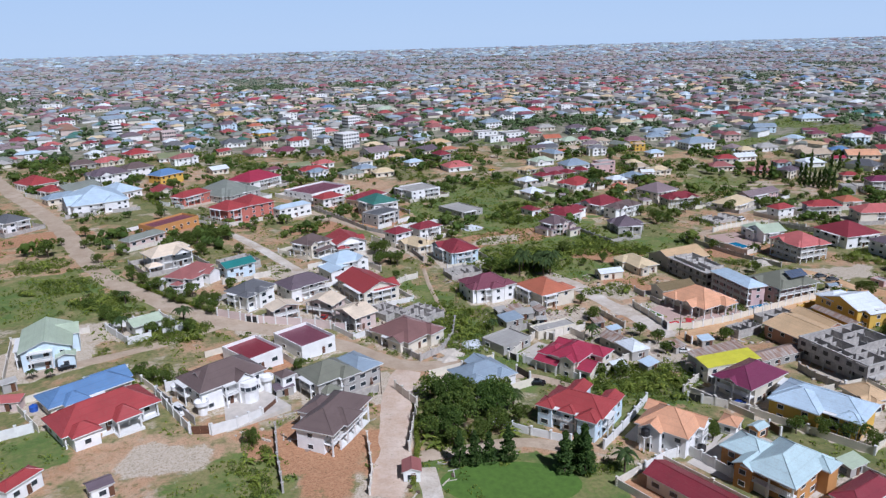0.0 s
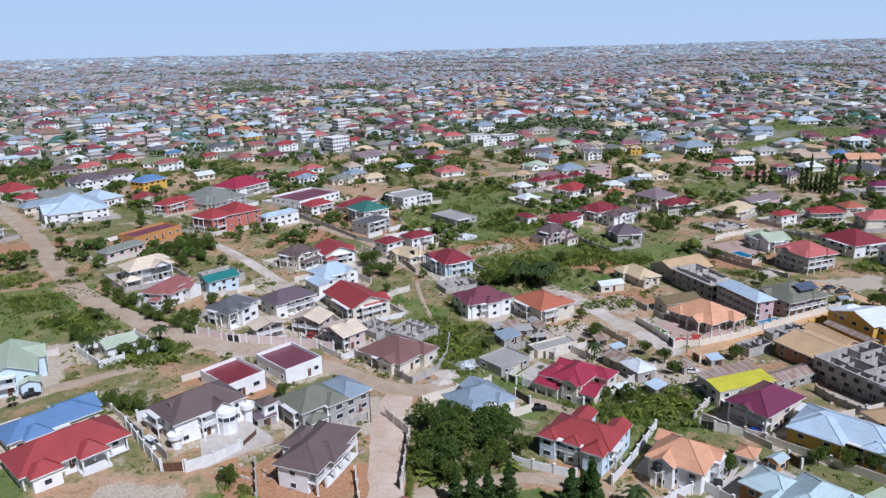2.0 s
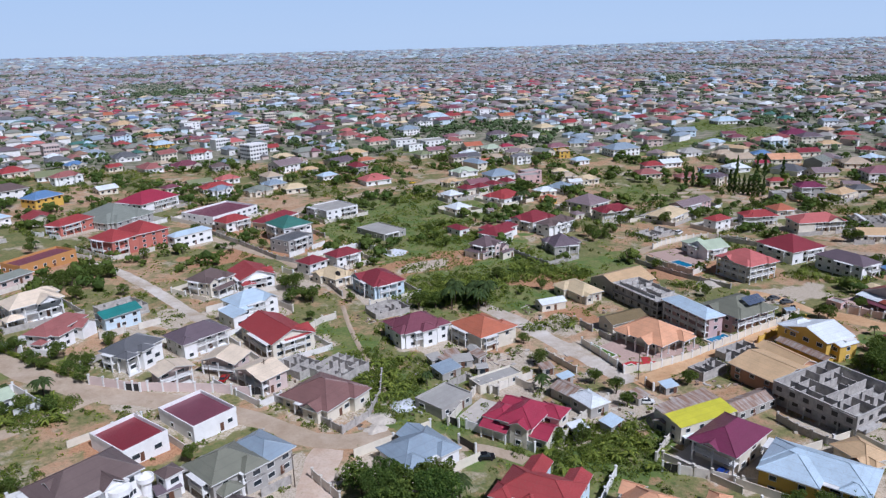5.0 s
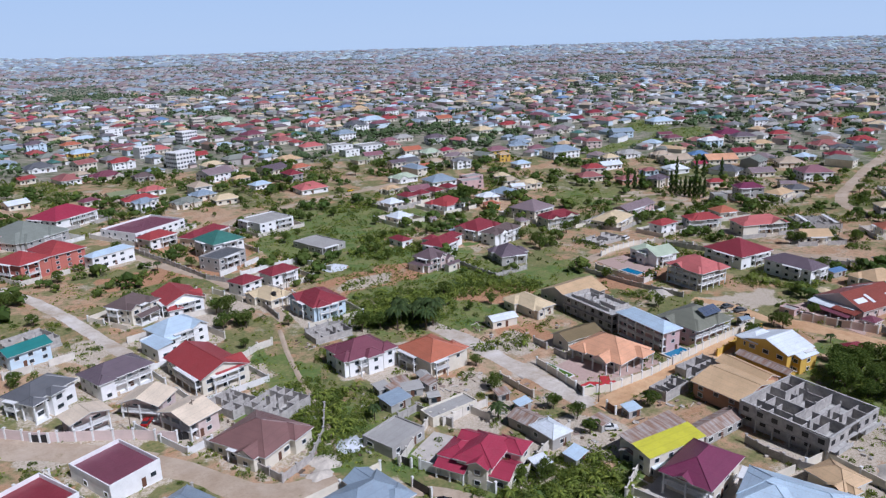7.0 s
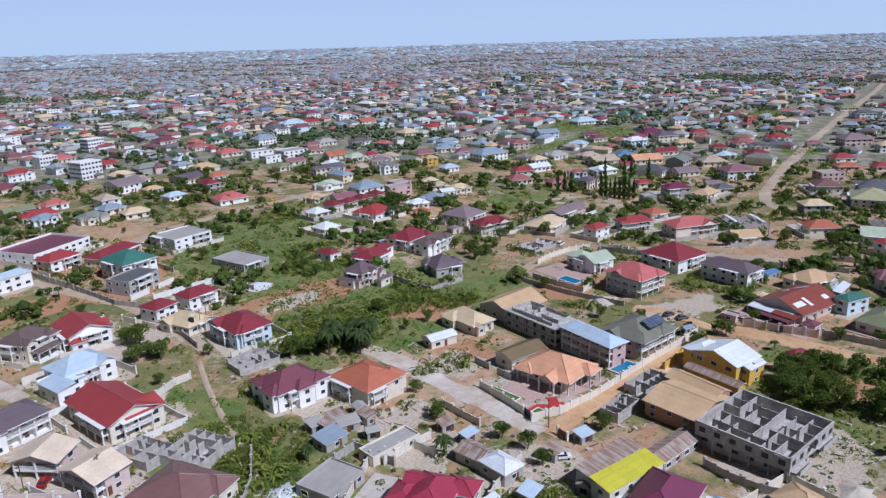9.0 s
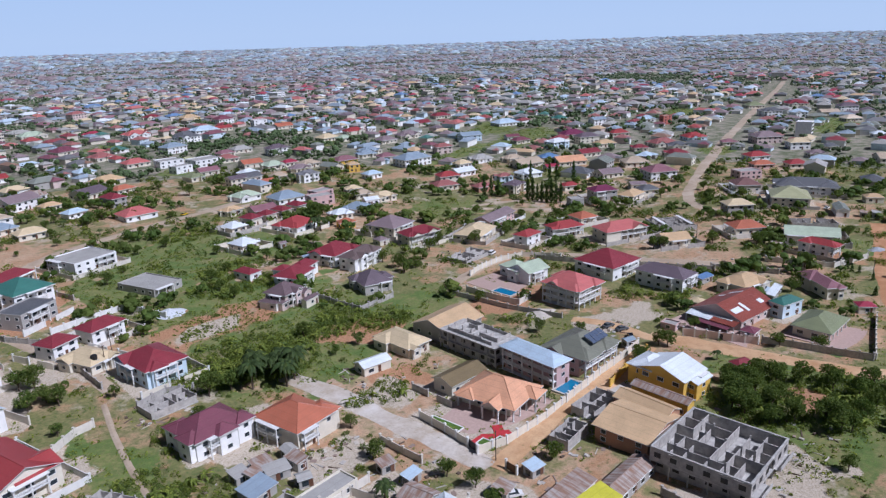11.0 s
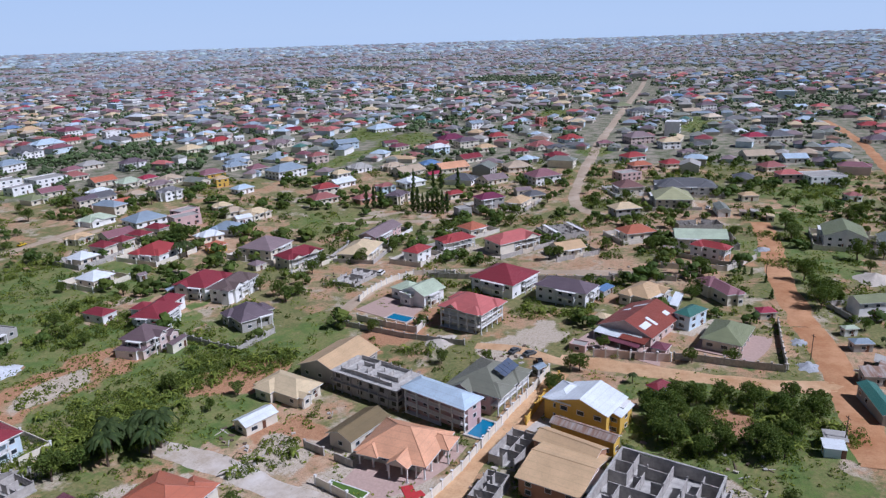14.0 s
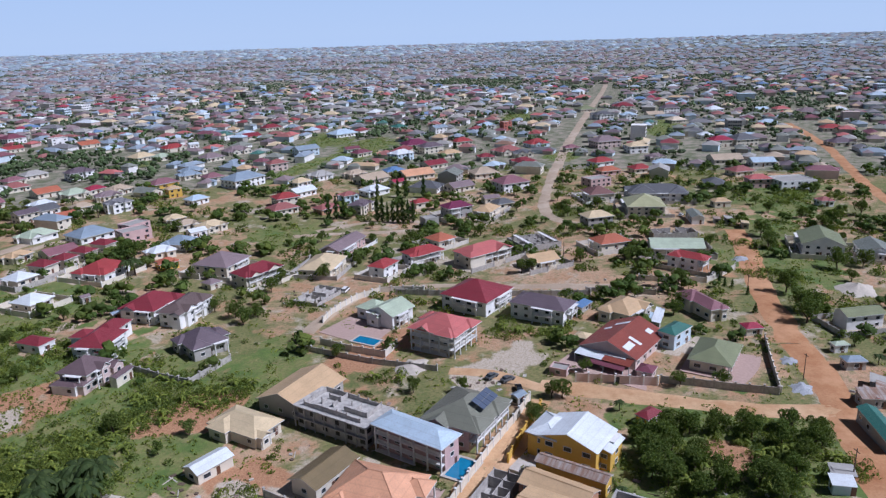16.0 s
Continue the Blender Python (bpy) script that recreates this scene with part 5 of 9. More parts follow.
unfinished_block(162.5, 112.3, 5, 22, 22, 6.4, 5, 6, 3)
ruin(56.8, 189.3, 30, 12, 11.5, 3.0, 4, 4, 1)
ruin(46.8, 196.2, 28, 8.5, 10.5, 2.4, 3, 4, 2)
ruin(340, 229, -35, 19, 17, 3.0, 5, 4, 4, "roofless unfinished school-like block walls with white beams")
ruin(150.5, 144.3, 10, 10, 5, 2.8, 4, 2, 5)
ruin(167.0, 148.5, 5, 12, 6.5, 2.8, 4, 2, 6)
ruin(379, 177, -55, 20, 9, 2.6, 6, 2, 7)
ruin(86.5, 229.2, 8, 13, 7, 2.2, 4, 2, 8)
ruin(240, 270, 10, 18, 11, 1.6, 5, 3, 9)
ruin(2, 262, 25, 13, 12, 2.6, 4, 3, 10)


def concrete_frame(x, y, rot, w, d, eave, seed):
    """A two-storey concrete frame with an open deck and started upper walls."""
    r = random.Random(seed)
    root = new("unfinished_building")
    root.matrix_world = pose(x, y, ground(x, y), 0, 0, rot)
    tagged(root, "bare concrete two-storey frame with a littered open deck", "building")
    TAKEN.append((x, y, max(w, d) * 0.62))
    z = eave / 2
    part("wall", Shape().box(-w / 2 + 0.8, -d / 2 + 0.8, -1.2, w / 2 - 0.8, d / 2 - 0.8, eave - 0.26).mesh("wall"), RAW, root)
    for k, zz in enumerate((z, eave)):
        part("floor_slab", Shape().box(-w / 2, -d / 2, zz - 0.25, w / 2, d / 2, zz).mesh("floor_slab"), RAW, root)
    for sd in (-1, 1):
        for i in range(8):
            c = new("column", CONC_COLUMN)
            c.parent, c.matrix_local = root, Matrix.Translation((sd * (w / 2 - 0.3), -d / 2 + 0.3 + (d - 0.6) * i / 7, -1.2)) @ Matrix.Diagonal((1, 1, eave + 0.9, 1))
    s = Shape()
    wall_grid(s, w * 0.75, d * 0.75, eave + 0.005, eave + 1.3, 3, 5, r, 0.2, 0.6)
    part("block_wall", s.mesh("block_wall"), BLOCK, root)["kind"] = "stuff"
    for i in range(6):
        for zc in (z * 0.55, z + 1.5):
            o = new("window_opening", OPENING)
            o.parent, o.matrix_local = root, pose(-w / 2 + 0.79, -d / 2 + d * (i + 0.5) / 6, zc, 0, 0, -90)
    for i in range(3):
        for zc in (z * 0.55, z + 1.5):
            o = new("window_opening", OPENING)
            o.parent, o.matrix_local = root, pose(-w / 2 + w * (i + 0.5) / 3, -d / 2 + 0.79, zc)


CONC_COLUMN = Shape().box(-0.15, -0.15, 0, 0.15, 0.15, 1).mesh("column")
CONC_COLUMN.materials.append(RAW)
concrete_frame(172.5, 196.5, 2, 11.5, 24, 6.2, 11)



# ---- trees and bushes ----
def leaf_card(s, c, size, r, k=0, up=0.4):
    """One folded leaf clump: two small quads that share an edge."""
    d = Vector((r.gauss(0, 1), r.gauss(0, 1), r.gauss(0, 1) + up)).normalized()
    e = d.orthogonal().normalized()
    e.rotate(Matrix.Rotation(r.uniform(0, 6.28), 3, d))
    g = d.cross(e)
    a, b = e * size * r.uniform(0.7, 1.3), g * size * r.uniform(0.45, 0.8)
    n = len(s.v)
    fold = d * size * 0.35
    s.v += [tuple(c - a), tuple(c - b - fold), tuple(c + a), tuple(c + b - fold)]
    s.f += [(n, n + 1, n + 2), (n, n + 2, n + 3)]
    s.k += [k, k]


def broadleaf(seed, h, spread, leaves, size):
    """Trunk with limbs, and a crown of leaf clumps round several uneven lobes."""
    r = random.Random(seed)
    wood, crown = Shape(), Shape()
    base = h * r.uniform(0.22, 0.3)
    lean = Vector((r.uniform(-0.3, 0.3), r.uniform(-0.3, 0.3), base))
    wood.tube((0, 0, -0.4), lean, h * 0.035, h * 0.024, 7)
    lobes = []
    for i in range(r.randint(7, 10)):
        w = 6.283 * i / 8 + r.uniform(-0.4, 0.4)
        q = r.uniform(0.25, 0.75) * spread
        c = Vector((q * math.cos(w), q * math.sin(w), h * r.uniform(0.42, 0.82)))
        lobes.append((c, r.uniform(0.28, 0.46) * spread))
        wood.tube(lean * r.uniform(0.7, 1.0), c, h * 0.016, h * 0.006, 5)
    lobes.append((Vector((0, 0, h * 0.78)), spread * 0.45))
    for i in range(leaves):
        c, q = r.choice(lobes)
        d = Vector((r.gauss(0, 1), r.gauss(0, 1), r.gauss(0, 1) * 0.9 + 0.25)).normalized()
        leaf_card(crown, c + d * q * r.uniform(0.6, 1.0) ** 0.6 * r.uniform(0.95, 1.2), size, r)
    return wood.mesh("trunk"), crown.mesh("crown")


def cypress(seed, h, width, leaves, size):
    r = random.Random(seed)
    wood, crown = Shape(), Shape()
    wood.tube((0, 0, -0.4), (0, 0, h * 0.95), h * 0.02, 0.02, 6)
    for i in range(leaves):
        t = r.uniform(0.06, 1.0)
        q = width * (1 - t) ** 0.6 * (0.75 + 0.35 * math.sin(t * 23 + seed)) * r.uniform(0.6, 1.05)
        w = r.uniform(0, 6.283)
        leaf_card(crown, Vector((q * math.cos(w), q * math.sin(w), h * t)), size, r, 0, 0.9)
    return wood.mesh("trunk"), crown.mesh("crown")


def palm(seed, h, fronds):
    """A leaning stem and arching fronds with drooping leaflets."""
    r = random.Random(seed)
    wood, crown = Shape(), Shape()
    top = Vector((r.uniform(-0.4, 0.4), r.uniform(-0.4, 0.4), h * 0.7))
    wood.tube((0, 0, -0.4), top, 0.26, 0.16, 7)
    for i in range(fronds):
        w = 6.283 * i / fronds + r.uniform(-0.2, 0.2)
        ln, rise = h * r.uniform(0.42, 0.56), r.uniform(0.1, 0.95)
        side = Vector((-math.sin(w), math.cos(w), 0))
        old = None
        for j in range(8):
            u = j / 7
            p = top + Vector((math.cos(w), math.sin(w), 0)) * ln * u * (1 - 0.15 * u) + Vector((0, 0, ln * (rise * u - (0.45 + rise) * u * u)))
            if old is not None:
                half = ln * 0.13 * math.sin(math.pi * min(1, u * 0.9 + 0.1)) + 0.05
                for sg in (-1, 1):
                    n = len(crown.v)
                    tip = side * sg * half + Vector((0, 0, -half * 0.55))
                    crown.v += [tuple(old), tuple(p), tuple(p + tip), tuple(old + tip)]
                    crown.f.append((n, n + 1, n + 2, n + 3))
                    crown.k.append(0)
            old = p
    return wood.mesh("trunk"), crown.mesh("crown")


LEAVES = {"round": LEAF, "dark": LEAF_GROVE, "cone": LEAF_DARK, "cypress": LEAF_DARK, "palm": LEAF_PALM}
MODELS = {
    "round": [broadleaf(20 + i, 6.0, 2.9, 1250, 0.235) for i in range(5)],
    "dark": [broadleaf(40 + i, 10.0, 4.6, 4200, 0.27) for i in range(4)],
    "cone": [cypress(60 + i, 6.0, 1.5, 1000, 0.23) for i in range(3)],
    "cypress": [cypress(70 + i, 12.0, 1.7, 900, 0.34) for i in range(4)],
    "palm": [palm(80 + i, 8.0, 17) for i in range(4)],
}
SIZE = {"round": 6.0, "dark": 10.0, "cone": 6.0, "cypress": 12.0, "palm": 8.0}
TREE_LABEL = {"round": "leafy green broadleaf tree in a yard", "dark": "large dark green shade tree of a dense grove", "cone": "dark green conical evergreen tree",
              "cypress": "tall narrow dark evergreen of a planted row", "palm": "palm tree with long drooping fronds"}
trng = random.Random(31)
TREE_SPOTS = []


def tree(kind, x, y, h):
    trunk, crown = trng.choice(MODELS[kind])
    root = new("tree" if kind != "palm" else "palm_tree")
    k = h / SIZE[kind] * trng.uniform(0.88, 1.12)
    root.matrix_world = pose(x, y, ground(x, y), 0, 0, trng.uniform(0, 360)) @ Matrix.Diagonal((k * trng.uniform(0.9, 1.15), k * trng.uniform(0.9, 1.15), k, 1))
    part("trunk", trunk, BARK, root)
    part("crown", crown, LEAVES[kind], root)
    tagged(root, TREE_LABEL[kind], "tree", "trees of the town")
    TREE_SPOTS.append((x, y))


def trees(kind, h, *spots):
    for x, y in spots:
        tree(kind, x, y, h)


BUSH_SPOTS = []


def thicket(x, y, rx, ry):
    """Marks an oval of undergrowth."""
    BUSH_SPOTS.append((x, y, rx, ry))


thicket(49, 112.5, 13, 3.5)
thicket(68, 92, 5, 4)
thicket(39.5, 116, 3, 9)
thicket(-18.2, 188.5, 12, 5)
thicket(-24.6, 187, 10, 5)
thicket(96.3, 121.3, 16, 11)
thicket(87.7, 131.8, 8, 5)
thicket(65.3, 171.3, 9, 16)
thicket(98.8, 128.2, 14, 8)
thicket(107.9, 125.6, 12, 9)
thicket(71.2, 183.2, 12, 10)
thicket(62.6, 173.9, 8, 8)
thicket(112.2, 238.8, 20, 12)
thicket(117.4, 247.6, 18, 12)
thicket(100.6, 236.9, 14, 8)
thicket(136.5, 246, 14, 8)
thicket(145.1, 305.6, 18, 12)
thicket(162.5, 391.4, 16, 10)
thicket(155.5, 326.1, 16, 10)
thicket(161.7, 251.2, 12, 10)
thicket(167.6, 236.4, 10, 6)
thicket(161.8, 270.1, 10, 8)
thicket(150.3, 244.6, 12, 8)
thicket(168.3, 240.7, 9, 10)
thicket(205.8, 124.4, 12, 7)
thicket(200, 99, 10, 6)
thicket(214, 112, 7, 6)
thicket(191.6, 112.4, 9, 9)
thicket(217.1, 102.5, 9, 9)
thicket(208.8, 94.5, 10, 12)
thicket(251.4, 187.9, 14, 9)
thicket(254.1, 177.8, 9, 7)
thicket(378.5, 138.5, 6, 14)
thicket(339.1, 125, 6, 14)
thicket(488.3, 144.6, 26, 8)
thicket(-20.4, 193.9, 12, 5)
thicket(-40.5, 222.4, 10, 8)
thicket(-45.7, 226.5, 9, 7)
thicket(-23.9, 160.9, 9, 6)
thicket(-1.9, 109.6, 5, 14)
thicket(123, 231.2, 14, 9)
thicket(115.3, 238.5, 12, 9)
thicket(181.3, 181.4, 10, 4)
thicket(49.7, 198.7, 8, 8)
thicket(132.3, 196.5, 10, 6)
thicket(200.1, 207.1, 6, 8)
thicket(68.4, 192.4, 8, 12)
thicket(82.1, 209.9, 6, 10)
trees("dark", 10.5, (44.6, 124.0), (55.0, 119.0))
trees("dark", 8.0, (42.5, 113.5), (50.2, 130.5))
trees("round", 10.0, (50.4, 123.5), (47.0, 116.5))
trees("round", 7.5, (58.5, 124.0), (54.0, 111.5), (40.2, 120.0), (44.0, 131.5))
trees("round", 5.5, (38.4, 114.0), (48.6, 109.2), (60.0, 114.0), (57.0, 129.0), (42.0, 108.6))
trees("palm", 8, (61.5, 121.0))
trees("cone", 8, (40.4, 101.6), (43.7, 101.1), (47.1, 101.2), (51.3, 100.4))
trees("cone", 9, (61.1, 92.5), (63.9, 93.1), (65, 90.7), (66.5, 94.0))
trees("palm", 7, (73.2, 88.4))
trees("round", 8, (-71.5, 290.9))
trees("round", 6.5, (-21.1, 294.7), (-17.4, 294.1), (-13.7, 295.9), (-9.4, 297.6), (-5.1, 299.4), (-0.5, 303.6))
trees("palm", 8, (-35, 195.2), (-17.5, 198.9))
trees("round", 5, (-37.6, 200.2), (-41, 207.9), (-26.1, 190.9), (-21.8, 192.1), (-15.9, 190.9))
trees("round", 4, (-36.1, 248.2), (-29.1, 233.1), (-21.1, 220.4), (-18.6, 218.6), (-11.2, 217.4), (-7.9, 216.9), (-69.5, 308.4), (-59.4, 300.5))
trees("round", 4.5, (-24.3, 157.9), (-27.6, 161), (-21.1, 155.6))
trees("palm", 3.5, (-54.2, 168), (-49.9, 167.4))
trees("round", 6, (58, 251.5), (65.1, 249.4), (62.9, 253.7))
trees("palm", 10, (115.8, 225.5), (119.5, 226))
trees("round", 5, (139.3, 294.2), (141.2, 318.8), (133.8, 377.1), (148, 379.6), (160.1, 352.2))
trees("round", 7, (59.3, 266.5), (63, 265.4), (103.5, 226), (97.4, 227.4), (120.3, 220.2))
trees("palm", 11.5, (112.4, 228.6), (121.0, 221.6), (108.4, 223.2), (116.6, 218.4))
trees("palm", 6, (103.3, 156.1))
trees("round", 5, (119, 153.8), (120.6, 146.4), (118.4, 138.8), (141.2, 141.6))
trees("round", 6, (204, 124), (210.5, 120.4), (193.6, 121.9), (193.5, 109.3), (198, 101), (213.7, 100.7), (208, 95.2), (191.6, 97.3), (188.9, 122.3))
trees("round", 6, (209.5, 125.2), (203.7, 126.4), (192.8, 123.9), (194.7, 115), (187, 118.1), (199.3, 115.3), (213.6, 107), (201.2, 95.8), (215.1, 94.9), (194.2, 101.9), (193.1, 95.5), (216.2, 93), (186.9, 111.7), (189.8, 107.4), (213.4, 115.2), (217.2, 109.6), (221.4, 100.4), (189.0, 117.6), (199.6, 121.4), (196.4, 126.0), (220.0, 94.2))
trees("round", 8, (395.2, 141.9), (376.1, 134.9), (323.2, 118.7), (309, 113), (306.1, 108.6), (296.4, 107.9), (421.3, 120.2), (359.7, 106.5), (367.8, 98.5), (455.3, 107.5), (427.8, 117.7))
trees("cone", 3.5, (322, 141.6), (319.9, 136.5), (305.9, 157.3), (320, 139.2), (314.1, 129.8), (297.7, 123.8))
trees("round", 6, (290.8, 146.6), (282.7, 146.7), (313.8, 154.4), (332.5, 182.6), (336.7, 181.9), (369, 157.7), (440.6, 147.4), (437.1, 131.4))
trees("cypress", 13, (336.9, 354.6), (339.1, 350.9), (343.2, 348.9), (346.2, 327.4), (347.5, 324.8), (347.6, 321.3), (348.8, 318.7), (349.2, 315.5), (350.3, 312.9), (351.5, 310.3), (353.4, 308.3), (398.9, 334.1), (386.3, 359.9), (392.1, 348.5), (394.2, 344.2))
trees("round", 6, (258.6, 284.9), (280, 285), (349.6, 270), (345.4, 261.4), (392.8, 266.4), (301.3, 214.7), (304.5, 211.7), (325.1, 199.3), (325.1, 289), (342.7, 268.7))
trees("round", 8, (231.7, 375.8), (230.8, 380.3))
trees("round", 6, (272.9, 402.1), (253.4, 367.8), (262, 477), (304.9, 429), (318.7, 382.5), (205.5, 272.8), (213, 274.8), (208.2, 280), (235.3, 290.8), (207.6, 290.6), (244.6, 294.9))
trees("palm", 9, (240.1, 491.2), (265.5, 461.1), (215.4, 356.5), (218.3, 355.5), (267.9, 490))
trees("palm", 6, (117.8, 230.4))
trees("round", 5, (197.5, 153.8), (199.9, 157.2), (211.9, 157.3), (213.2, 154.9), (202.7, 226.6), (196.3, 192.1))
trees("palm", 4, (213.8, 139.1))
trees("round", 5, (119.1, 88.7), (123.7, 85.7), (127.1, 83.2), (129.3, 81.1), (129.8, 77.4), (98.7, 92.6))
trees("round", 5, (92.2, 131.5), (89.4, 134.5), (96.8, 128.5))
trees("round", 5, (229.7, 155.2), (192.2, 133.5), (202.8, 130.2), (208.7, 125.5))
trees("round", 6, (136.2, 454), (144.7, 458.1), (244.6, 509.5), (210.9, 505.8), (239.7, 382.6))
trees("round", 6, (74.2, 460.9), (49.2, 433), (-28.4, 428.9), (256.9, 520.1), (346.7, 345.3), (249.5, 598.3), (150, 617.7))
trees("round", 7, (-51, 872.2), (-73.7, 848.9), (-26.3, 869), (132.7, 642.9), (123.2, 552.7), (156.8, 608.7), (198.2, 514.5), (204.4, 481.8), (161.3, 586.4))
thicket(-59.2, 246.1, 14, 9)
thicket(-71.9, 276.1, 10, 8)
thicket(-36.5, 212.7, 8, 5)
thicket(-18.2, 194.7, 9, 4)
thicket(-16.9, 274.6, 5, 4)
thicket(-10.5, 221.9, 4, 3)
thicket(-52, 268.9, 6, 3)
trees("round", 5, (-26.6, 233.4), (-22.3, 224.2), (-15.8, 225.6), (-12.5, 211.9), (-8.9, 206.4), (-32.4, 240.7))
trees("round", 4.5, (-37.3, 254.3), (-2.3, 231.9), (3.4, 279.8), (-51, 275.7))

# scattered yard trees between the houses
for _ in range(4200):
    if len(TREE_SPOTS) > 400:
        break
    a, q = radians(trng.uniform(-18, 92)), trng.uniform(105, 560)
    x, y = 15 + q * math.sin(a), 15 + q * math.cos(a)
    clear = noise.noise((x * 0.03, y * 0.03, 4.0)) > 0.0 and all(math.hypot(x - tx, y - ty) > tr + 1.0 for tx, ty, tr in TAKEN) and all(math.hypot(x - tx, y - ty) > 7 for tx, ty in TREE_SPOTS)
    for wd, pts in ROAD_LINES:
        for (ax, ay), (bx, by) in zip(pts, pts[1:]):
            ux, uy = bx - ax, by - ay
            s = max(0.0, min(1.0, ((x - ax) * ux + (y - ay) * uy) / (ux * ux + uy * uy)))
            clear = clear and math.hypot(x - ax - s * ux, y - ay - s * uy) > wd / 2 + 1.5
    if clear:
        tree("round" if trng.random() < 0.86 else "palm", x, y, trng.uniform(2.6, 6.0))


def banana(s, x, y, r):
    """A clump of long arching banana leaves, each creased along its rib."""
    z = ground(x, y)
    if any(math.hypot(x - tx, y - ty) < tr * 0.8 for tx, ty, tr in TAKEN):
        return
    for i in range(r.randint(8, 13)):
        w, ln, rise = r.uniform(0, 6.283), r.uniform(1.6, 2.9), r.uniform(0.5, 1.3)
        out, side = Vector((math.cos(w), math.sin(w), 0)), Vector((-math.sin(w), math.cos(w), 0))
        foot, old = Vector((x, y, z + r.uniform(0.6, 1.8))), None
        for j in range(5):
            u = j / 4
            p = foot + out * ln * u + Vector((0, 0, ln * (rise * u - (0.35 + rise * 0.8) * u * u)))
            half = 0.34 * math.sin(math.pi * min(1.0, 0.12 + u * 0.86))
            if old is not None:
                for sg in (-1, 1):
                    n = len(s.v)
                    a, b = side * sg * old[1] - Vector((0, 0, old[1] * 0.4)), side * sg * half - Vector((0, 0, half * 0.4))
                    s.v += [tuple(old[0]), tuple(p), tuple(p + b), tuple(old[0] + a)]
                    s.f.append((n, n + 1, n + 2, n + 3))
                    s.k.append(0)
            old = (p, half)


def undergrowth():
    """Bushes, banana clumps and weeds in the marked ovals and tufts over the green fields."""
    r = random.Random(5)
    for mat, share, name in ((LEAF, 0.3, "undergrowth"), (LEAF_LIGHT, 0.85, "weeds")):
        s = Shape()
        for x, y, rx, ry in BUSH_SPOTS:
            for _ in range(int(rx * ry * 0.75 * share) + 2):
                w, q = r.uniform(0, 6.283), math.sqrt(r.random())
                cx, cy = x + rx * q * math.cos(w), y + ry * q * math.sin(w)
                if any(math.hypot(cx - tx, cy - ty) < tr * 0.8 for tx, ty, tr in TAKEN):
                    continue
                h = r.uniform(0.5, 2.4) * (1.0 if mat is LEAF else 0.7)
                z = ground(cx, cy)
                for _ in range(int(20 + h * 30)):
                    d = Vector((r.gauss(0, 1), r.gauss(0, 1), abs(r.gauss(0, 0.8)))).normalized() * h * 0.7
                    leaf_card(s, Vector((cx, cy, z + 0.1)) + Vector((d.x, d.y, d.z * 1.3)), 0.2, r)
        if mat is LEAF_LIGHT:
            for x, y, rx, ry in BUSH_SPOTS:
                for _ in range(int(rx * ry * 0.045) + 1):
                    w, q = r.uniform(0, 6.283), math.sqrt(r.random())
                    banana(s, x + rx * q * math.cos(w), y + ry * q * math.sin(w), r)
        for kind, form, size, pts in COVER:
            if kind == GRASS and form == "o":
                rx, ry, rot = size
                for _ in range(int(rx * ry * (0.06 if mat is LEAF else 0.2))):
                    w, q = r.uniform(0, 6.283), math.sqrt(r.random()) * 1.05
                    a, b = rx * q * math.cos(w), ry * q * math.sin(w)
                    cx, cy = pts[0][0] + a * math.cos(rot) - b * math.sin(rot), pts[0][1] + a * math.sin(rot) + b * math.cos(rot)
                    if any(math.hypot(cx - tx, cy - ty) < tr * 0.8 for tx, ty, tr in TAKEN) or math.hypot(cx - 66, cy - 99) < 26:
                        continue
                    z, h = ground(cx, cy), r.choice((0.3, 0.4, 0.5, 0.9, 1.4))
                    for _ in range(int(5 + h * 12)):
                        d = Vector((r.gauss(0, 1), r.gauss(0, 1), abs(r.gauss(0, 0.7)))).normalized() * h
                        leaf_card(s, Vector((cx, cy, z + 0.05)) + d, 0.28, r)
        tagged(part(name, s.mesh(name), mat), "tangled green bushes, banana clumps and tall weeds" if mat is LEAF else "light green weeds and grass tufts on open plots", "bushes", kind="stuff")


undergrowth()


def hedge(h, *pts):
    """A clipped hedge, as wide as a man's reach."""
    r, s = random.Random(int(pts[0][0] * 7)), Shape()
    for (ax, ay), (bx, by) in zip(pts, pts[1:]):
        for _ in range(int(math.hypot(bx - ax, by - ay) * 90)):
            t = r.random()
            x, y = ax + (bx - ax) * t + r.gauss(0, 0.3), ay + (by - ay) * t + r.gauss(0, 0.3)
            leaf_card(s, Vector((x, y, ground(x, y) + h * r.uniform(0.02, 1.0))), 0.2, r)
    tagged(part("hedge", s.mesh("hedge"), LEAF_LIGHT), "clipped light green hedge beside a track", "hedge", kind="stuff")


hedge(1.8, (28.6, 97.0), (33.4, 109.9), (36.6, 123.3))
hedge(1.5, (-11.0, 211.0), (-24.0, 226.5), (-34.0, 241.0))


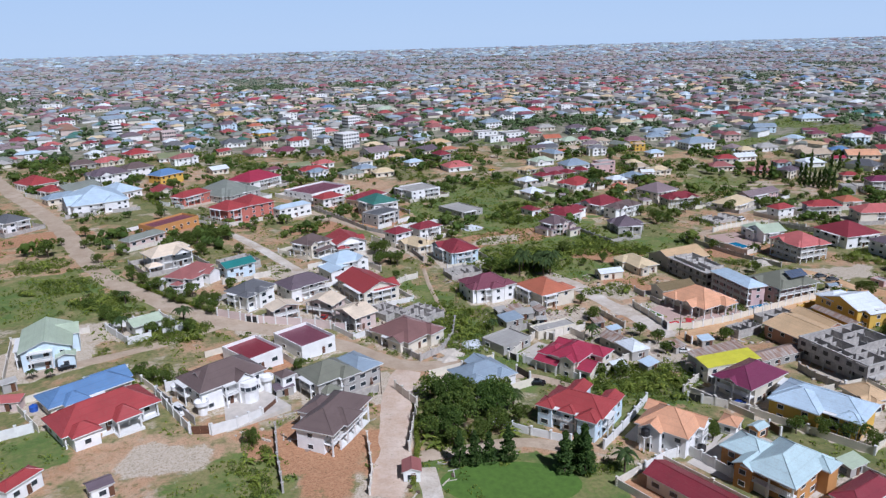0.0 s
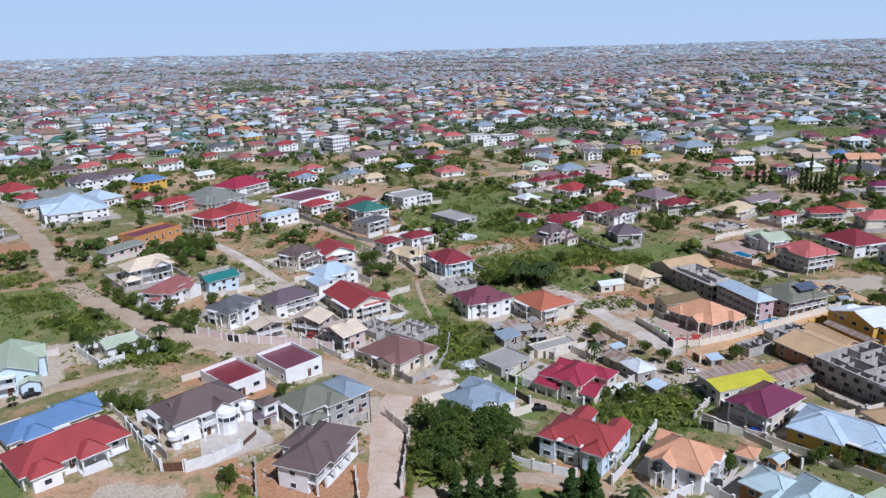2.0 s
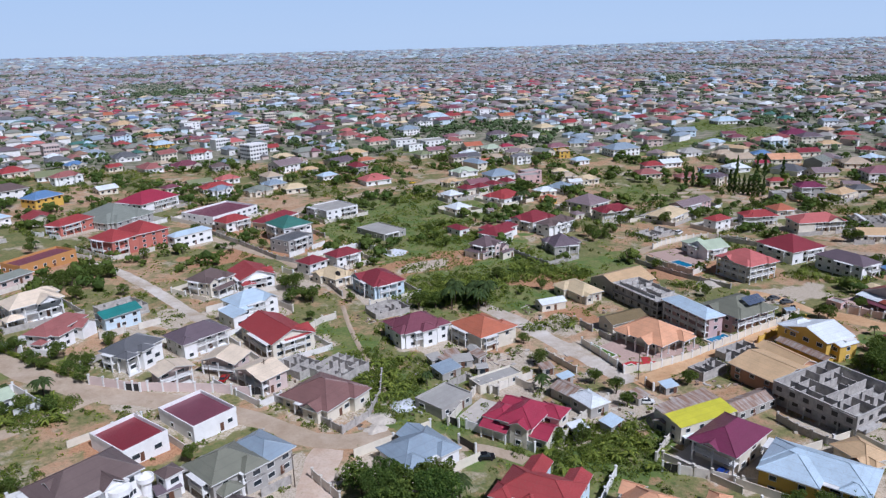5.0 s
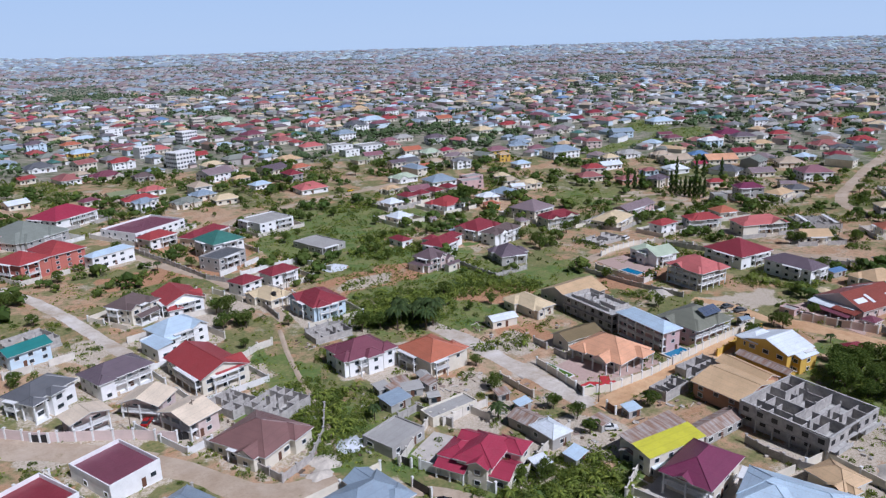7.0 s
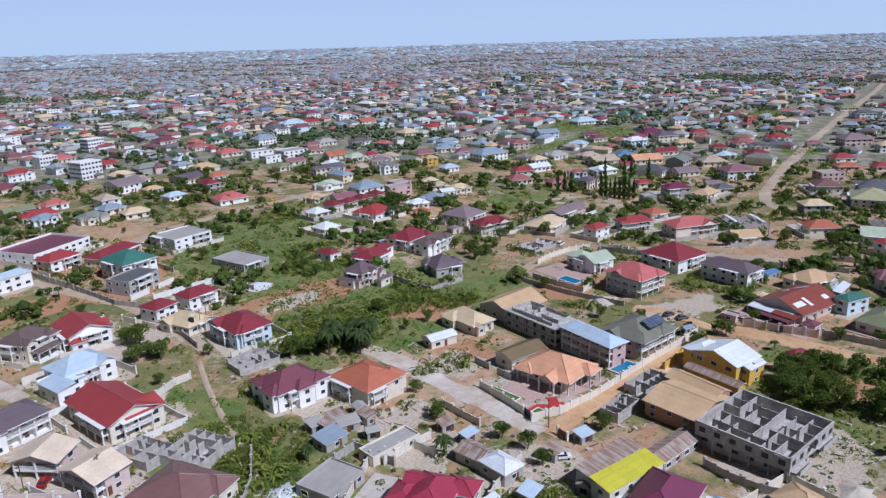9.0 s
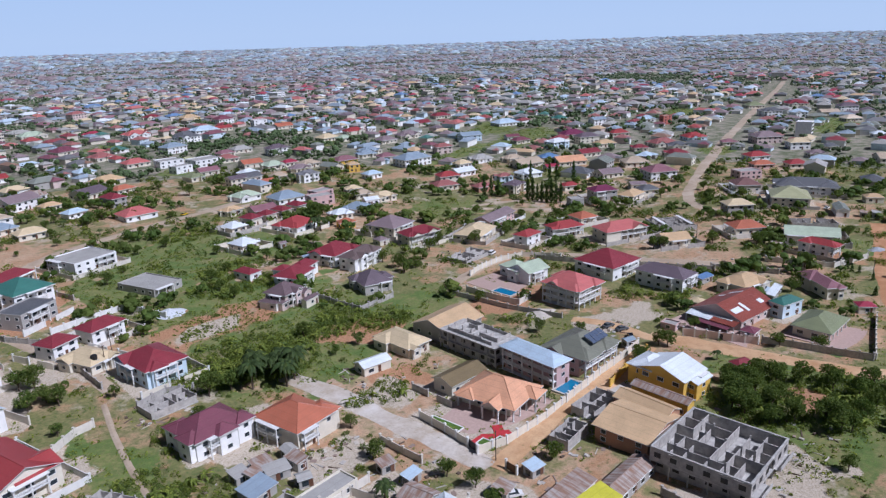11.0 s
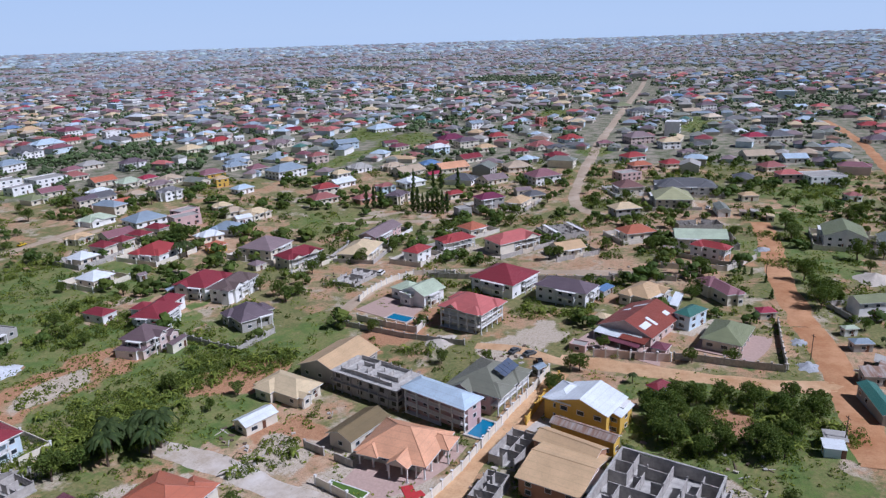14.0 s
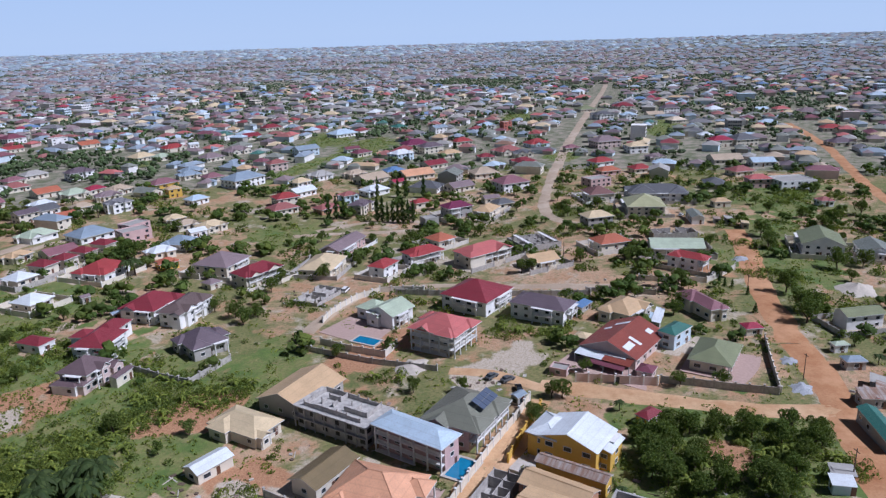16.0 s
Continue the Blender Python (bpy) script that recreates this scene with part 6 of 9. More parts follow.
def tufts():
    """Grass tufts and low weeds on the rough ground between the plots."""
    r, s = random.Random(64), Shape()
    for _ in range(26000):
        a, q = radians(r.uniform(-22, 96)), math.sqrt(r.uniform(85 ** 2, 330 ** 2))
        x, y = 15 + q * math.sin(a), 20 + q * math.cos(a)
        if noise.noise((x * 0.09, y * 0.09, 11.0)) < 0.08 or near_road(x, y, 0.2) or any(math.hypot(x - tx, y - ty) < tr * 0.8 for tx, ty, tr in TAKEN if abs(x - tx) < 20):
            continue
        z, h = ground(x, y), r.uniform(0.15, 0.55)
        for _ in range(4):
            leaf_card(s, Vector((x + r.gauss(0, 0.35), y + r.gauss(0, 0.35), z + h * 0.6)), h * 0.8, r, 0, 1.2)
    tagged(part("grass_tufts", s.mesh("grass_tufts"), LEAF_LIGHT), "grass tufts and low weeds on rough ground", "grass", kind="stuff")



# ---- the town beyond ----
crng = random.Random(12)
PICK = ["maroon"] * 3 + ["red"] * 3 + ["crimson"] * 2 + ["pinkred"] * 3 + ["mutedred"] * 5 + ["mauve"] * 3 + ["mutedmauve"] * 5 + ["tan"] * 4 + ["sandy"] * 6 + ["tancream"] * 3 + ["concrete"] * 5 + ["brown"] * 3 + \
    ["mauvegrey"] * 6 + ["plumgrey"] * 4 + ["greygreen"] * 3 + ["skywhite"] * 4 + ["bluegrey"] * 4 + ["white"] * 3 + ["palegreen"] * 2 + ["rust"] * 2 + ["orange"] * 2 + ["peach", "blue", "tealgreen", "purple", "sage"] + ["slate"] * 3
WPICK = ["white"] * 5 + ["cream"] * 6 + ["concrete"] * 4 + ["pinkish"] * 2 + ["pink"]


def near_road(x, y, more):
    for wd, pts in ROAD_LINES:
        for (ax, ay), (bx, by) in zip(pts, pts[1:]):
            ux, uy = bx - ax, by - ay
            s = max(0.0, min(1.0, ((x - ax) * ux + (y - ay) * uy) / (ux * ux + uy * uy)))
            if math.hypot(x - ax - s * ux, y - ay - s * uy) < wd / 2 + more:
                return True
    return False


tufts()


def green(x, y):
    return any(k == GRASS and f == "o" and math.hypot((x - p[0][0]) / sz[0], (y - p[0][1]) / sz[1]) < 1.1 for k, f, sz, p in COVER)


def plots(q0, q1, gap, a0=-20, a1=94):
    """Plot centres between two distances, in rough rows that follow the streets."""
    out = []
    n = int(q1 / gap) + 2
    for i in range(-n, n):
        for j in range(-n, n):
            u = i * gap + crng.uniform(-0.34, 0.34) * gap + (gap * 0.35 if i % 3 == 0 else 0)
            v = j * gap * 1.08 + crng.uniform(-0.34, 0.34) * gap + 14 * noise.noise((i * 0.13, j * 0.13, 1.0)) * gap / 22
            turn = radians(17)
            x, y = 15 + u * math.cos(turn) - v * math.sin(turn), 20 + u * math.sin(turn) + v * math.cos(turn)
            q, a = math.hypot(x - 15, y - 20), math.degrees(math.atan2(x - 15, y - 20))
            if q0 <= q < q1 and a0 < a < a1:
                out.append((x, y, q))
    return out


def mid_houses():
    """The houses of the middle distance, each a thing of its own."""
    for x, y, q in plots(335, 560, 22):
        w, d = crng.uniform(12, 20), crng.uniform(10, 16)
        if any(math.hypot(x - tx, y - ty) < tr * 0.9 + max(w, d) * 0.45 for tx, ty, tr in TAKEN) or near_road(x, y, max(w, d) * 0.55) or green(x, y) or crng.random() < 0.74 or (q < 430 and x > 120):
            continue
        fl = 2 if crng.random() < 0.4 else 1
        house(x, y, crng.choice((10, 17, 24, 100, 107)) + crng.uniform(-6, 6), w, d, 5.4 if fl == 2 else crng.uniform(2.9, 3.5), crng.choice(("hip", "hip", "hip", "hipx", "hipx", "gable")), crng.choice(PICK), crng.choice(WPICK), fl, detail=1)


# houses of the middle distance that can be told apart
house(-67.0, 466.2, 29, 23.4, 16.5, 5.5, "hipx", "plumgrey", "white", 2, detail=1)
house(-51.7, 484.6, 27, 19.4, 14.5, 5.5, "hip", "brown", "white", 2, detail=1)
house(-32.3, 454.5, 40, 18.2, 13.3, 5.5, "hip", "blue", "yellow", 2, detail=1)
house(-126.7, 632.6, 40, 14.4, 10.1, 5.5, "hipx", "pinkred", "white", 2, detail=1)
house(-97.6, 629.6, 43, 10.9, 8.7, 5.5, "hipx", "maroon", "white", 2, detail=1)
house(-88.6, 580.5, 45, 13.9, 9.7, 3.2, "hipx", "white", "white", 1, detail=1)
house(-57.5, 568.8, 28, 18.8, 15.1, 3.2, "hipx", "red", "cream", 1, detail=1)
house(-74.1, 536.4, 43, 17.9, 12.7, 3.2, "hipx", "pinkred", "cream", 1, detail=1)
house(-22.7, 525.0, 33, 17.4, 11.7, 5.5, "hipx", "mutedred", "white", 2, detail=1)
house(-19.6, 590.0, 24, 14.0, 10.5, 3.2, "hipx", "blue", "cream", 1, detail=1)
house(4.8, 575.7, 36, 12.9, 9.2, 3.2, "gable", "red", "cream", 1, detail=1)
house(14.8, 629.6, 18, 20.7, 16.8, 3.2, "hipx", "slate", "white", 1, detail=1)
house(44.4, 626.0, 31, 16.5, 12.6, 5.5, "gable", "mutedred", "cream", 2, detail=1)
house(70.4, 619.5, 20, 18.0, 12.5, 5.5, "hipx", "red", "white", 2, detail=1)
house(55.2, 574.5, 17, 19.0, 14.0, 3.2, "hipx", "mauve", "cream", 1, detail=1)
house(106.5, 687.7, 25, 20.9, 14.8, 3.2, "hip", "pinkred", "cream", 1, detail=1)
house(74.0, 501.1, 22, 14.7, 9.8, 3.2, "hipx", "pinkred", "white", 1, detail=1)
house(63.0, 454.0, 23, 12.2, 9.2, 5.5, "hipx", "bluegrey", "white", 2, detail=1)
house(36.6, 483.7, 27, 10.9, 7.5, 3.2, "hip", "mauve", "cream", 1, detail=1)
house(15.3, 735.9, 22, 16.4, 12.0, 8.6, "hipx", "plumgrey", "skywall", 3, detail=1)
house(-0.5, 486.9, 25, 12.9, 10.2, 3.2, "gable", "white", "cream", 1, detail=1)
house(-152.7, 846.9, 35, 22.4, 15.6, 5.5, "hip", "mauve", "white", 2, detail=1)
house(-101.3, 837.9, 31, 26.0, 17.0, 5.5, "gable", "bluegrey", "white", 2, detail=1)
house(85.9, 834.9, 18, 17.5, 13.5, 8.6, "flat", "concrete", "white", 3, detail=1)
house(48.0, 707.4, 19, 18.6, 13.4, 3.2, "hipx", "skywhite", "yellow", 1, detail=1)
house(44.3, 768.4, 22, 17.1, 11.4, 3.2, "hip", "orange", "cream", 1, detail=1)
house(-61.8, 702.8, 41, 13.9, 11.4, 3.2, "hipx", "mutedred", "cream", 1, detail=1)
house(-40.2, 696.4, 28, 18.3, 12.1, 5.5, "flat", "concrete", "concrete", 2, detail=1)
house(-35.6, 635.5, 36, 11.7, 9.8, 3.2, "hipx", "white", "white", 1, detail=1)
house(-160.1, 962.3, 44, 25.4, 17.0, 5.5, "hip", "mutedred", "pinkish", 2, detail=1)
house(-133.3, 1010.5, 30, 26.0, 17.0, 3.2, "hipx", "mutedmauve", "cream", 1, detail=1)
house(-208.9, 1104.2, 34, 26.0, 17.0, 5.5, "flat", "concrete", "white", 2, detail=1)
house(-0.3, 1007.2, 22, 26.0, 17.0, 3.2, "gable", "orange", "cream", 1, detail=1)
house(53.7, 966.8, 17, 18.9, 12.5, 3.2, "hip", "skywhite", "white", 1, detail=1)
house(20.6, 894.1, 32, 23.3, 16.9, 3.2, "hipx", "tan", "cream", 1, detail=1)
house(105.4, 1135.7, 22, 26.0, 17.0, 3.2, "hip", "red", "cream", 1, detail=1)
house(166.8, 1117.3, 14, 19.1, 14.0, 8.6, "flat", "concrete", "white", 3, detail=1)
house(151.7, 948.7, 11, 18.7, 12.6, 3.2, "hip", "blue", "white", 1, detail=1)
house(119.1, 525.7, 24, 21.3, 16.3, 5.5, "gable", "mauvegrey", "white", 2, detail=1)
house(131.5, 506.3, 14, 12.4, 8.3, 3.2, "hip", "tan", "cream", 1, detail=1)
house(127.6, 631.3, 9, 18.6, 13.3, 3.2, "gable", "red", "white", 1, detail=1)
house(202.7, 733.3, 22, 22.8, 16.3, 3.2, "hip", "mauve", "cream", 1, detail=1)
house(258.2, 832.5, 6, 17.0, 12.7, 3.2, "hipx", "crimson", "cream", 1, detail=1)
house(280.6, 774.0, 3, 23.6, 17.0, 5.5, "hipx", "pinkred", "white", 2, detail=1)
house(269.7, 660.5, 13, 20.5, 14.4, 5.5, "hip", "bluegrey", "white", 2, detail=1)
house(239.1, 595.4, -2, 18.5, 13.9, 5.5, "flat", "concrete", "white", 2, detail=1)
house(221.9, 618.0, 4, 19.8, 13.9, 3.2, "hip", "pinkred", "cream", 1, detail=1)
house(214.1, 670.9, 9, 18.4, 14.7, 3.2, "hipx", "mutedred", "cream", 1, detail=1)
house(339.3, 748.2, -4, 26.0, 17.0, 5.5, "hipx", "skywhite", "white", 2, detail=1)
house(318.0, 747.1, 14, 18.0, 13.7, 3.2, "hipx", "slate", "cream", 1, detail=1)
house(395.9, 823.4, 5, 20.2, 16.8, 5.5, "hip", "mauve", "white", 2, detail=1)
house(402.2, 752.5, -7, 14.4, 10.8, 8.6, "flat", "concrete", "white", 3, detail=1)
house(289.5, 604.3, 10, 14.9, 10.4, 3.2, "hip", "mutedmauve", "cream", 1, detail=1)
house(323.6, 580.2, 2, 17.4, 12.5, 5.5, "hipx", "plumgrey", "white", 2, detail=1)
house(287.4, 523.1, 0, 15.6, 12.6, 3.2, "hipx", "palegreen", "cream", 1, detail=1)
house(260.5, 510.5, 0, 13.5, 9.8, 3.2, "hipx", "white", "cream", 1, detail=1)
house(181.8, 561.0, 19, 20.9, 14.1, 3.2, "hip", "tan", "cream", 1, detail=1)
house(178.6, 522.3, 17, 14.5, 9.7, 3.2, "hip", "orange", "cream", 1, detail=1)
house(159.8, 448.4, 5, 18.9, 15.1, 3.2, "hip", "pinkred", "white", 1, detail=1)
house(97.9, 467.6, 20, 13.9, 11.4, 3.2, "hipx", "bluegrey", "cream", 1, detail=1)
house(85.2, 451.5, 22, 15.2, 11.6, 3.2, "hipx", "greygreen", "cream", 1, detail=1)
house(106.7, 447.5, 6, 15.2, 10.7, 3.2, "hip", "tancream", "cream", 1, detail=1)
house(136.2, 477.2, 19, 13.1, 8.7, 3.2, "hip", "skywhite", "white", 1, detail=1)
house(223.9, 445.6, 7, 16.4, 12.0, 3.2, "hipx", "palegreen", "white", 1, detail=1)
house(240.1, 426.1, 0, 19.3, 15.8, 3.2, "hip", "bluegrey", "white", 1, detail=1)
house(238.9, 486.2, 4, 12.8, 8.8, 5.5, "gable", "plumgrey", "cream", 2, detail=1)
house(253.4, 472.6, 0, 10.6, 8.5, 3.2, "gable", "orange", "cream", 1, detail=1)
house(244.0, 540.1, -3, 15.5, 11.5, 3.2, "gable", "mutedmauve", "cream", 1, detail=1)
house(281.1, 466.4, -1, 14.3, 9.7, 5.5, "hipx", "grey", "white", 2, detail=1)
house(213.9, 879.4, 8, 25.9, 17.0, 3.2, "hipx", "palegreen", "cream", 1, detail=1)
house(297.1, 1013.8, 19, 20.6, 13.9, 8.6, "hip", "mutedred", "pinkish", 3, detail=1)
house(379.3, 874.2, 2, 21.0, 15.0, 5.5, "hip", "tan", "yellow", 2, detail=1)
house(361.5, 942.0, 8, 19.7, 13.3, 3.2, "hipx", "maroon", "cream", 1, detail=1)
house(260.0, 418.8, 6, 13.0, 9.1, 5.5, "flat", "concrete", "pink", 2, detail=1)
house(286.3, 391.0, -3, 14.7, 10.7, 3.2, "hipx", "tancream", "cream", 1, detail=1)
house(274.5, 387.8, -13, 9.4, 7.0, 3.2, "gable", "white", "white", 1, detail=1)
house(242.7, 372.7, -7, 11.8, 9.5, 3.2, "hipx", "white", "cream", 1, detail=1)
house(233.6, 355.0, -1, 8.4, 7.0, 3.2, "hipx", "orange", "yellow", 1, detail=1)
house(365.8, 457.4, -3, 25.3, 17.0, 5.5, "hip", "bluegrey", "white", 2, detail=1)
house(372.6, 519.4, 1, 16.7, 12.9, 3.2, "hipx", "bluegrey", "cream", 1, detail=1)
house(318.0, 443.8, -2, 12.9, 9.5, 3.2, "hip", "skywhite", "white", 1, detail=1)
house(413.2, 475.7, -18, 14.8, 10.8, 5.5, "hip", "mutedred", "pinkish", 2, detail=1)
house(450.1, 563.1, -4, 21.6, 15.5, 3.2, "hipx", "mauvegrey", "cream", 1, detail=1)
house(416.8, 554.0, -1, 18.1, 13.7, 3.2, "hip", "mauvegrey", "cream", 1, detail=1)
house(470.2, 502.6, -18, 19.7, 13.0, 5.5, "gable", "bluegrey", "skywall", 2, detail=1)
house(367.3, 405.1, -8, 16.5, 11.2, 3.2, "gable", "white", "white", 1, detail=1)
house(344.9, 396.1, -20, 15.2, 11.3, 5.5, "hip", "red", "cream", 2, detail=1)
house(332.7, 386.6, -16, 16.7, 12.3, 3.2, "hip", "mutedred", "cream", 1, detail=1)
house(384.6, 423.6, -5, 12.7, 10.2, 3.2, "hip", "tancream", "white", 1, detail=1)
house(406.5, 426.4, -13, 15.4, 12.0, 3.2, "hipx", "concrete", "white", 1, detail=1)
house(415.3, 388.8, -11, 20.8, 15.8, 3.2, "gable", "sandy", "cream", 1, detail=1)
house(441.1, 389.9, -18, 13.8, 11.1, 3.2, "hipx", "blue", "cream", 1, detail=1)
house(439.1, 369.6, -26, 22.5, 16.4, 3.2, "gable", "peach", "cream", 1, detail=1)
house(392.2, 367.1, -15, 16.9, 12.2, 3.2, "hip", "white", "white", 1, detail=1)
house(415.4, 366.6, -18, 10.1, 7.5, 3.2, "gable", "crimson", "cream", 1, detail=1)
house(487.0, 418.3, -13, 16.7, 11.6, 5.5, "hipx", "white", "skywall", 2, detail=1)
house(472.2, 377.7, -17, 18.1, 12.6, 3.2, "gable", "maroon", "cream", 1, detail=1)
house(541.0, 444.5, -30, 22.8, 17.0, 3.2, "hip", "purple", "cream", 1, detail=1)
house(381.7, 323.9, -23, 11.2, 8.0, 3.2, "hip", "red", "cream", 1, detail=1)
house(350.7, 295.7, -29, 7.8, 7.0, 5.5, "flat", "concrete", "concrete", 2, detail=1)
house(486.4, 457.8, -10, 15.7, 10.4, 3.2, "hip", "mauve", "cream", 1, detail=1)
house(565.6, 548.8, -12, 25.6, 17.0, 3.2, "hip", "skywhite", "white", 1, detail=1)
house(436.5, 628.5, -5, 19.9, 13.7, 3.2, "hipx", "red", "cream", 1, detail=1)
house(393.2, 610.4, 5, 18.9, 14.7, 3.2, "hip", "tancream", "cream", 1, detail=1)
house(400.9, 594.6, 3, 14.0, 11.2, 3.2, "hip", "palegreen", "cream", 1, detail=1)
house(335.1, 500.5, -6, 18.1, 12.5, 3.2, "hip", "mutedmauve", "yellow", 1, detail=1)
house(308.1, 508.4, 3, 15.6, 12.0, 3.2, "hipx", "sandy", "cream", 1, detail=1)
house(515.2, 620.0, -8, 17.8, 14.5, 3.2, "gable", "maroon", "cream", 1, detail=1)
house(571.3, 651.9, -13, 20.2, 14.2, 3.2, "hip", "maroon", "cream", 1, detail=1)
house(305.6, 714.0, 13, 22.5, 17.0, 5.5, "hipx", "slate", "white", 2, detail=1)
house(366.0, 763.6, 2, 17.8, 12.8, 3.2, "gable", "red", "cream", 1, detail=1)
house(413.7, 724.6, 2, 19.5, 14.8, 3.2, "gable", "orange", "cream", 1, detail=1)
house(456.6, 627.9, -17, 9.0, 7.0, 3.2, "gable", "white", "white", 1, detail=1)
house(308.7, 613.9, -3, 17.3, 11.7, 3.2, "hip", "concrete", "cream", 1, detail=1)
house(259.4, 578.8, 4, 21.6, 16.7, 5.5, "flat", "concrete", "white", 2, detail=1)
house(278.1, 578.4, -5, 16.8, 12.9, 3.2, "hip", "mutedred", "cream", 1, detail=1)
house(255.0, 599.1, -1, 11.1, 7.5, 3.2, "hip", "khaki", "cream", 1, detail=1)
house(234.5, 563.0, 12, 13.8, 9.5, 5.5, "flat", "concrete", "white", 2, detail=1)
house(279.9, 543.7, -3, 15.9, 13.2, 3.2, "gable", "orange", "cream", 1, detail=1)
house(300.8, 523.4, 6, 12.9, 9.0, 3.2, "hip", "crimson", "cream", 1, detail=1)
house(294.8, 498.3, -11, 14.9, 10.2, 3.2, "hipx", "mauvegrey", "cream", 1, detail=1)
house(269.1, 483.6, -8, 12.3, 9.1, 3.2, "hip", "sandy", "cream", 1, detail=1)
house(252.5, 408.2, -10, 14.7, 9.8, 5.5, "flat", "concrete", "pink", 2, detail=1)
house(283.3, 417.8, -11, 10.5, 8.6, 3.2, "hipx", "tancream", "cream", 1, detail=1)
house(280.3, 403.5, -11, 11.8, 9.0, 3.2, "hipx", "sandy", "cream", 1, detail=1)
house(361.8, 508.9, -10, 15.5, 11.2, 3.2, "hipx", "bluegrey", "cream", 1, detail=1)
house(364.9, 487.1, -14, 13.7, 11.5, 3.2, "hip", "mutedmauve", "cream", 1, detail=1)
house(321.3, 470.0, -16, 8.9, 7.0, 5.5, "hip", "tan", "yellow", 2, detail=1)
house(214.2, 408.2, 0, 15.0, 11.4, 3.2, "gable", "mutedmauve", "cream", 1, detail=1)
house(200.6, 417.5, 9, 11.6, 8.0, 3.2, "hipx", "tan", "cream", 1, detail=1)
house(497.3, 477.3, -26, 12.7, 9.1, 3.2, "gable", "mauve", "white", 1, detail=1)
house(421.9, 408.3, -18, 14.6, 9.7, 3.2, "hipx", "sandy", "cream", 1, detail=1)
house(347.0, 365.6, -9, 13.9, 9.4, 3.2, "hip", "mutedred", "clay", 1, detail=1)
house(368.5, 367.3, -19, 10.4, 8.0, 5.5, "hipx", "mutedred", "skywall", 2, detail=1)
house(436.7, 295.2, -29, 19.6, 15.9, 5.5, "hip", "mutedmauve", "white", 2, detail=1)
house(405.5, 290.8, -38, 10.0, 7.0, 3.2, "gable", "mauvegrey", "cream", 1, detail=1)
house(398.5, 278.9, -28, 11.9, 9.8, 3.2, "hip", "slate", "cream", 1, detail=1)
house(423.2, 324.0, -21, 16.8, 12.6, 3.2, "gable", "mauvegrey", "cream", 1, detail=1)
house(462.5, 330.0, -38, 18.1, 14.7, 3.2, "hip", "sandy", "cream", 1, detail=1)
house(514.2, 391.8, -24, 17.1, 11.3, 3.2, "hip", "tan", "cream", 1, detail=1)
house(523.7, 416.8, -23, 19.3, 12.8, 5.5, "hip", "plumgrey", "cream", 2, detail=1)
house(543.8, 357.6, -25, 21.1, 15.3, 3.2, "hipx", "mutedred", "cream", 1, detail=1)
house(512.9, 358.6, -34, 12.2, 9.9, 3.2, "hipx", "maroon", "cream", 1, detail=1)
house(570.7, 417.0, -31, 16.4, 12.7, 3.2, "hip", "red", "cream", 1, detail=1)
house(621.6, 476.6, -18, 15.6, 11.5, 5.5, "gable", "bluegrey", "white", 2, detail=1)
house(669.0, 450.9, -34, 16.2, 13.2, 3.2, "hipx", "skywhite", "white", 1, detail=1)
house(508.1, 324.3, -30, 15.2, 12.2, 3.2, "hipx", "maroon", "cream", 1, detail=1)
house(539.3, 341.4, -39, 15.5, 11.1, 3.2, "hipx", "slate", "cream", 1, detail=1)
house(586.4, 353.9, -27, 18.3, 15.0, 3.2, "hipx", "red", "skywall", 1, detail=1)
house(661.8, 425.5, -25, 9.3, 7.0, 8.6, "flat", "concrete", "terracotta", 3, detail=1)
house(625.2, 526.9, -16, 14.4, 12.0, 3.2, "hipx", "tealgreen", "cream", 1, detail=1)
house(382.6, 216.2, -39, 14.7, 10.4, 5.5, "hip", "tancream", "concrete", 2, detail=1)
house(607.0, 303.0, -38, 22.2, 16.3, 5.5, "hip", "mauvegrey", "pinkish", 2, detail=1)
house(591.6, 271.3, -45, 16.0, 12.3, 5.5, "hip", "tancream", "white", 2, detail=1)
house(599.6, 251.9, -40, 11.4, 8.8, 3.2, "hipx", "slate", "cream", 1, detail=1)
house(563.3, 247.0, -36, 12.9, 10.1, 3.2, "hipx", "mauvegrey", "cream", 1, detail=1)
house(516.8, 241.8, -40, 13.8, 11.0, 3.2, "hip", "red", "cream", 1, detail=1)
house(530.1, 274.8, -30, 16.6, 12.3, 3.2, "hip", "red", "white", 1, detail=1)
house(501.7, 257.8, -39, 14.9, 10.1, 3.2, "hip", "orange", "pink", 1, detail=1)
house(465.7, 251.1, -30, 15.1, 10.3, 5.5, "flat", "concrete", "pink", 2, detail=1)
house(645.6, 222.9, -47, 17.8, 12.7, 5.5, "hip", "crimson", "cream", 2, detail=1)
house(683.9, 244.4, -54, 12.1, 9.9, 3.2, "hip", "white", "white", 1, detail=1)
house(659.2, 209.3, -45, 20.5, 16.9, 5.5, "hip", "slate", "cream", 2, detail=1)
house(574.8, 178.0, -55, 16.3, 12.7, 3.2, "gable", "skywhite", "white", 1, detail=1)
house(575.4, 202.1, -51, 21.5, 15.4, 3.2, "gable", "sandy", "cream", 1, detail=1)
house(535.9, 183.0, -40, 15.2, 12.3, 3.2, "hip", "mutedred", "cream", 1, detail=1)
house(503.0, 165.5, -55, 14.2, 9.8, 5.5, "hip", "pinkred", "pink", 2, detail=1)
house(510.2, 148.6, -49, 21.7, 17.0, 5.5, "flat", "concrete", "white", 2, detail=1)
house(470.6, 125.8, -51, 7.5, 7.0, 3.2, "hipx", "mutedred", "white", 1, detail=1)
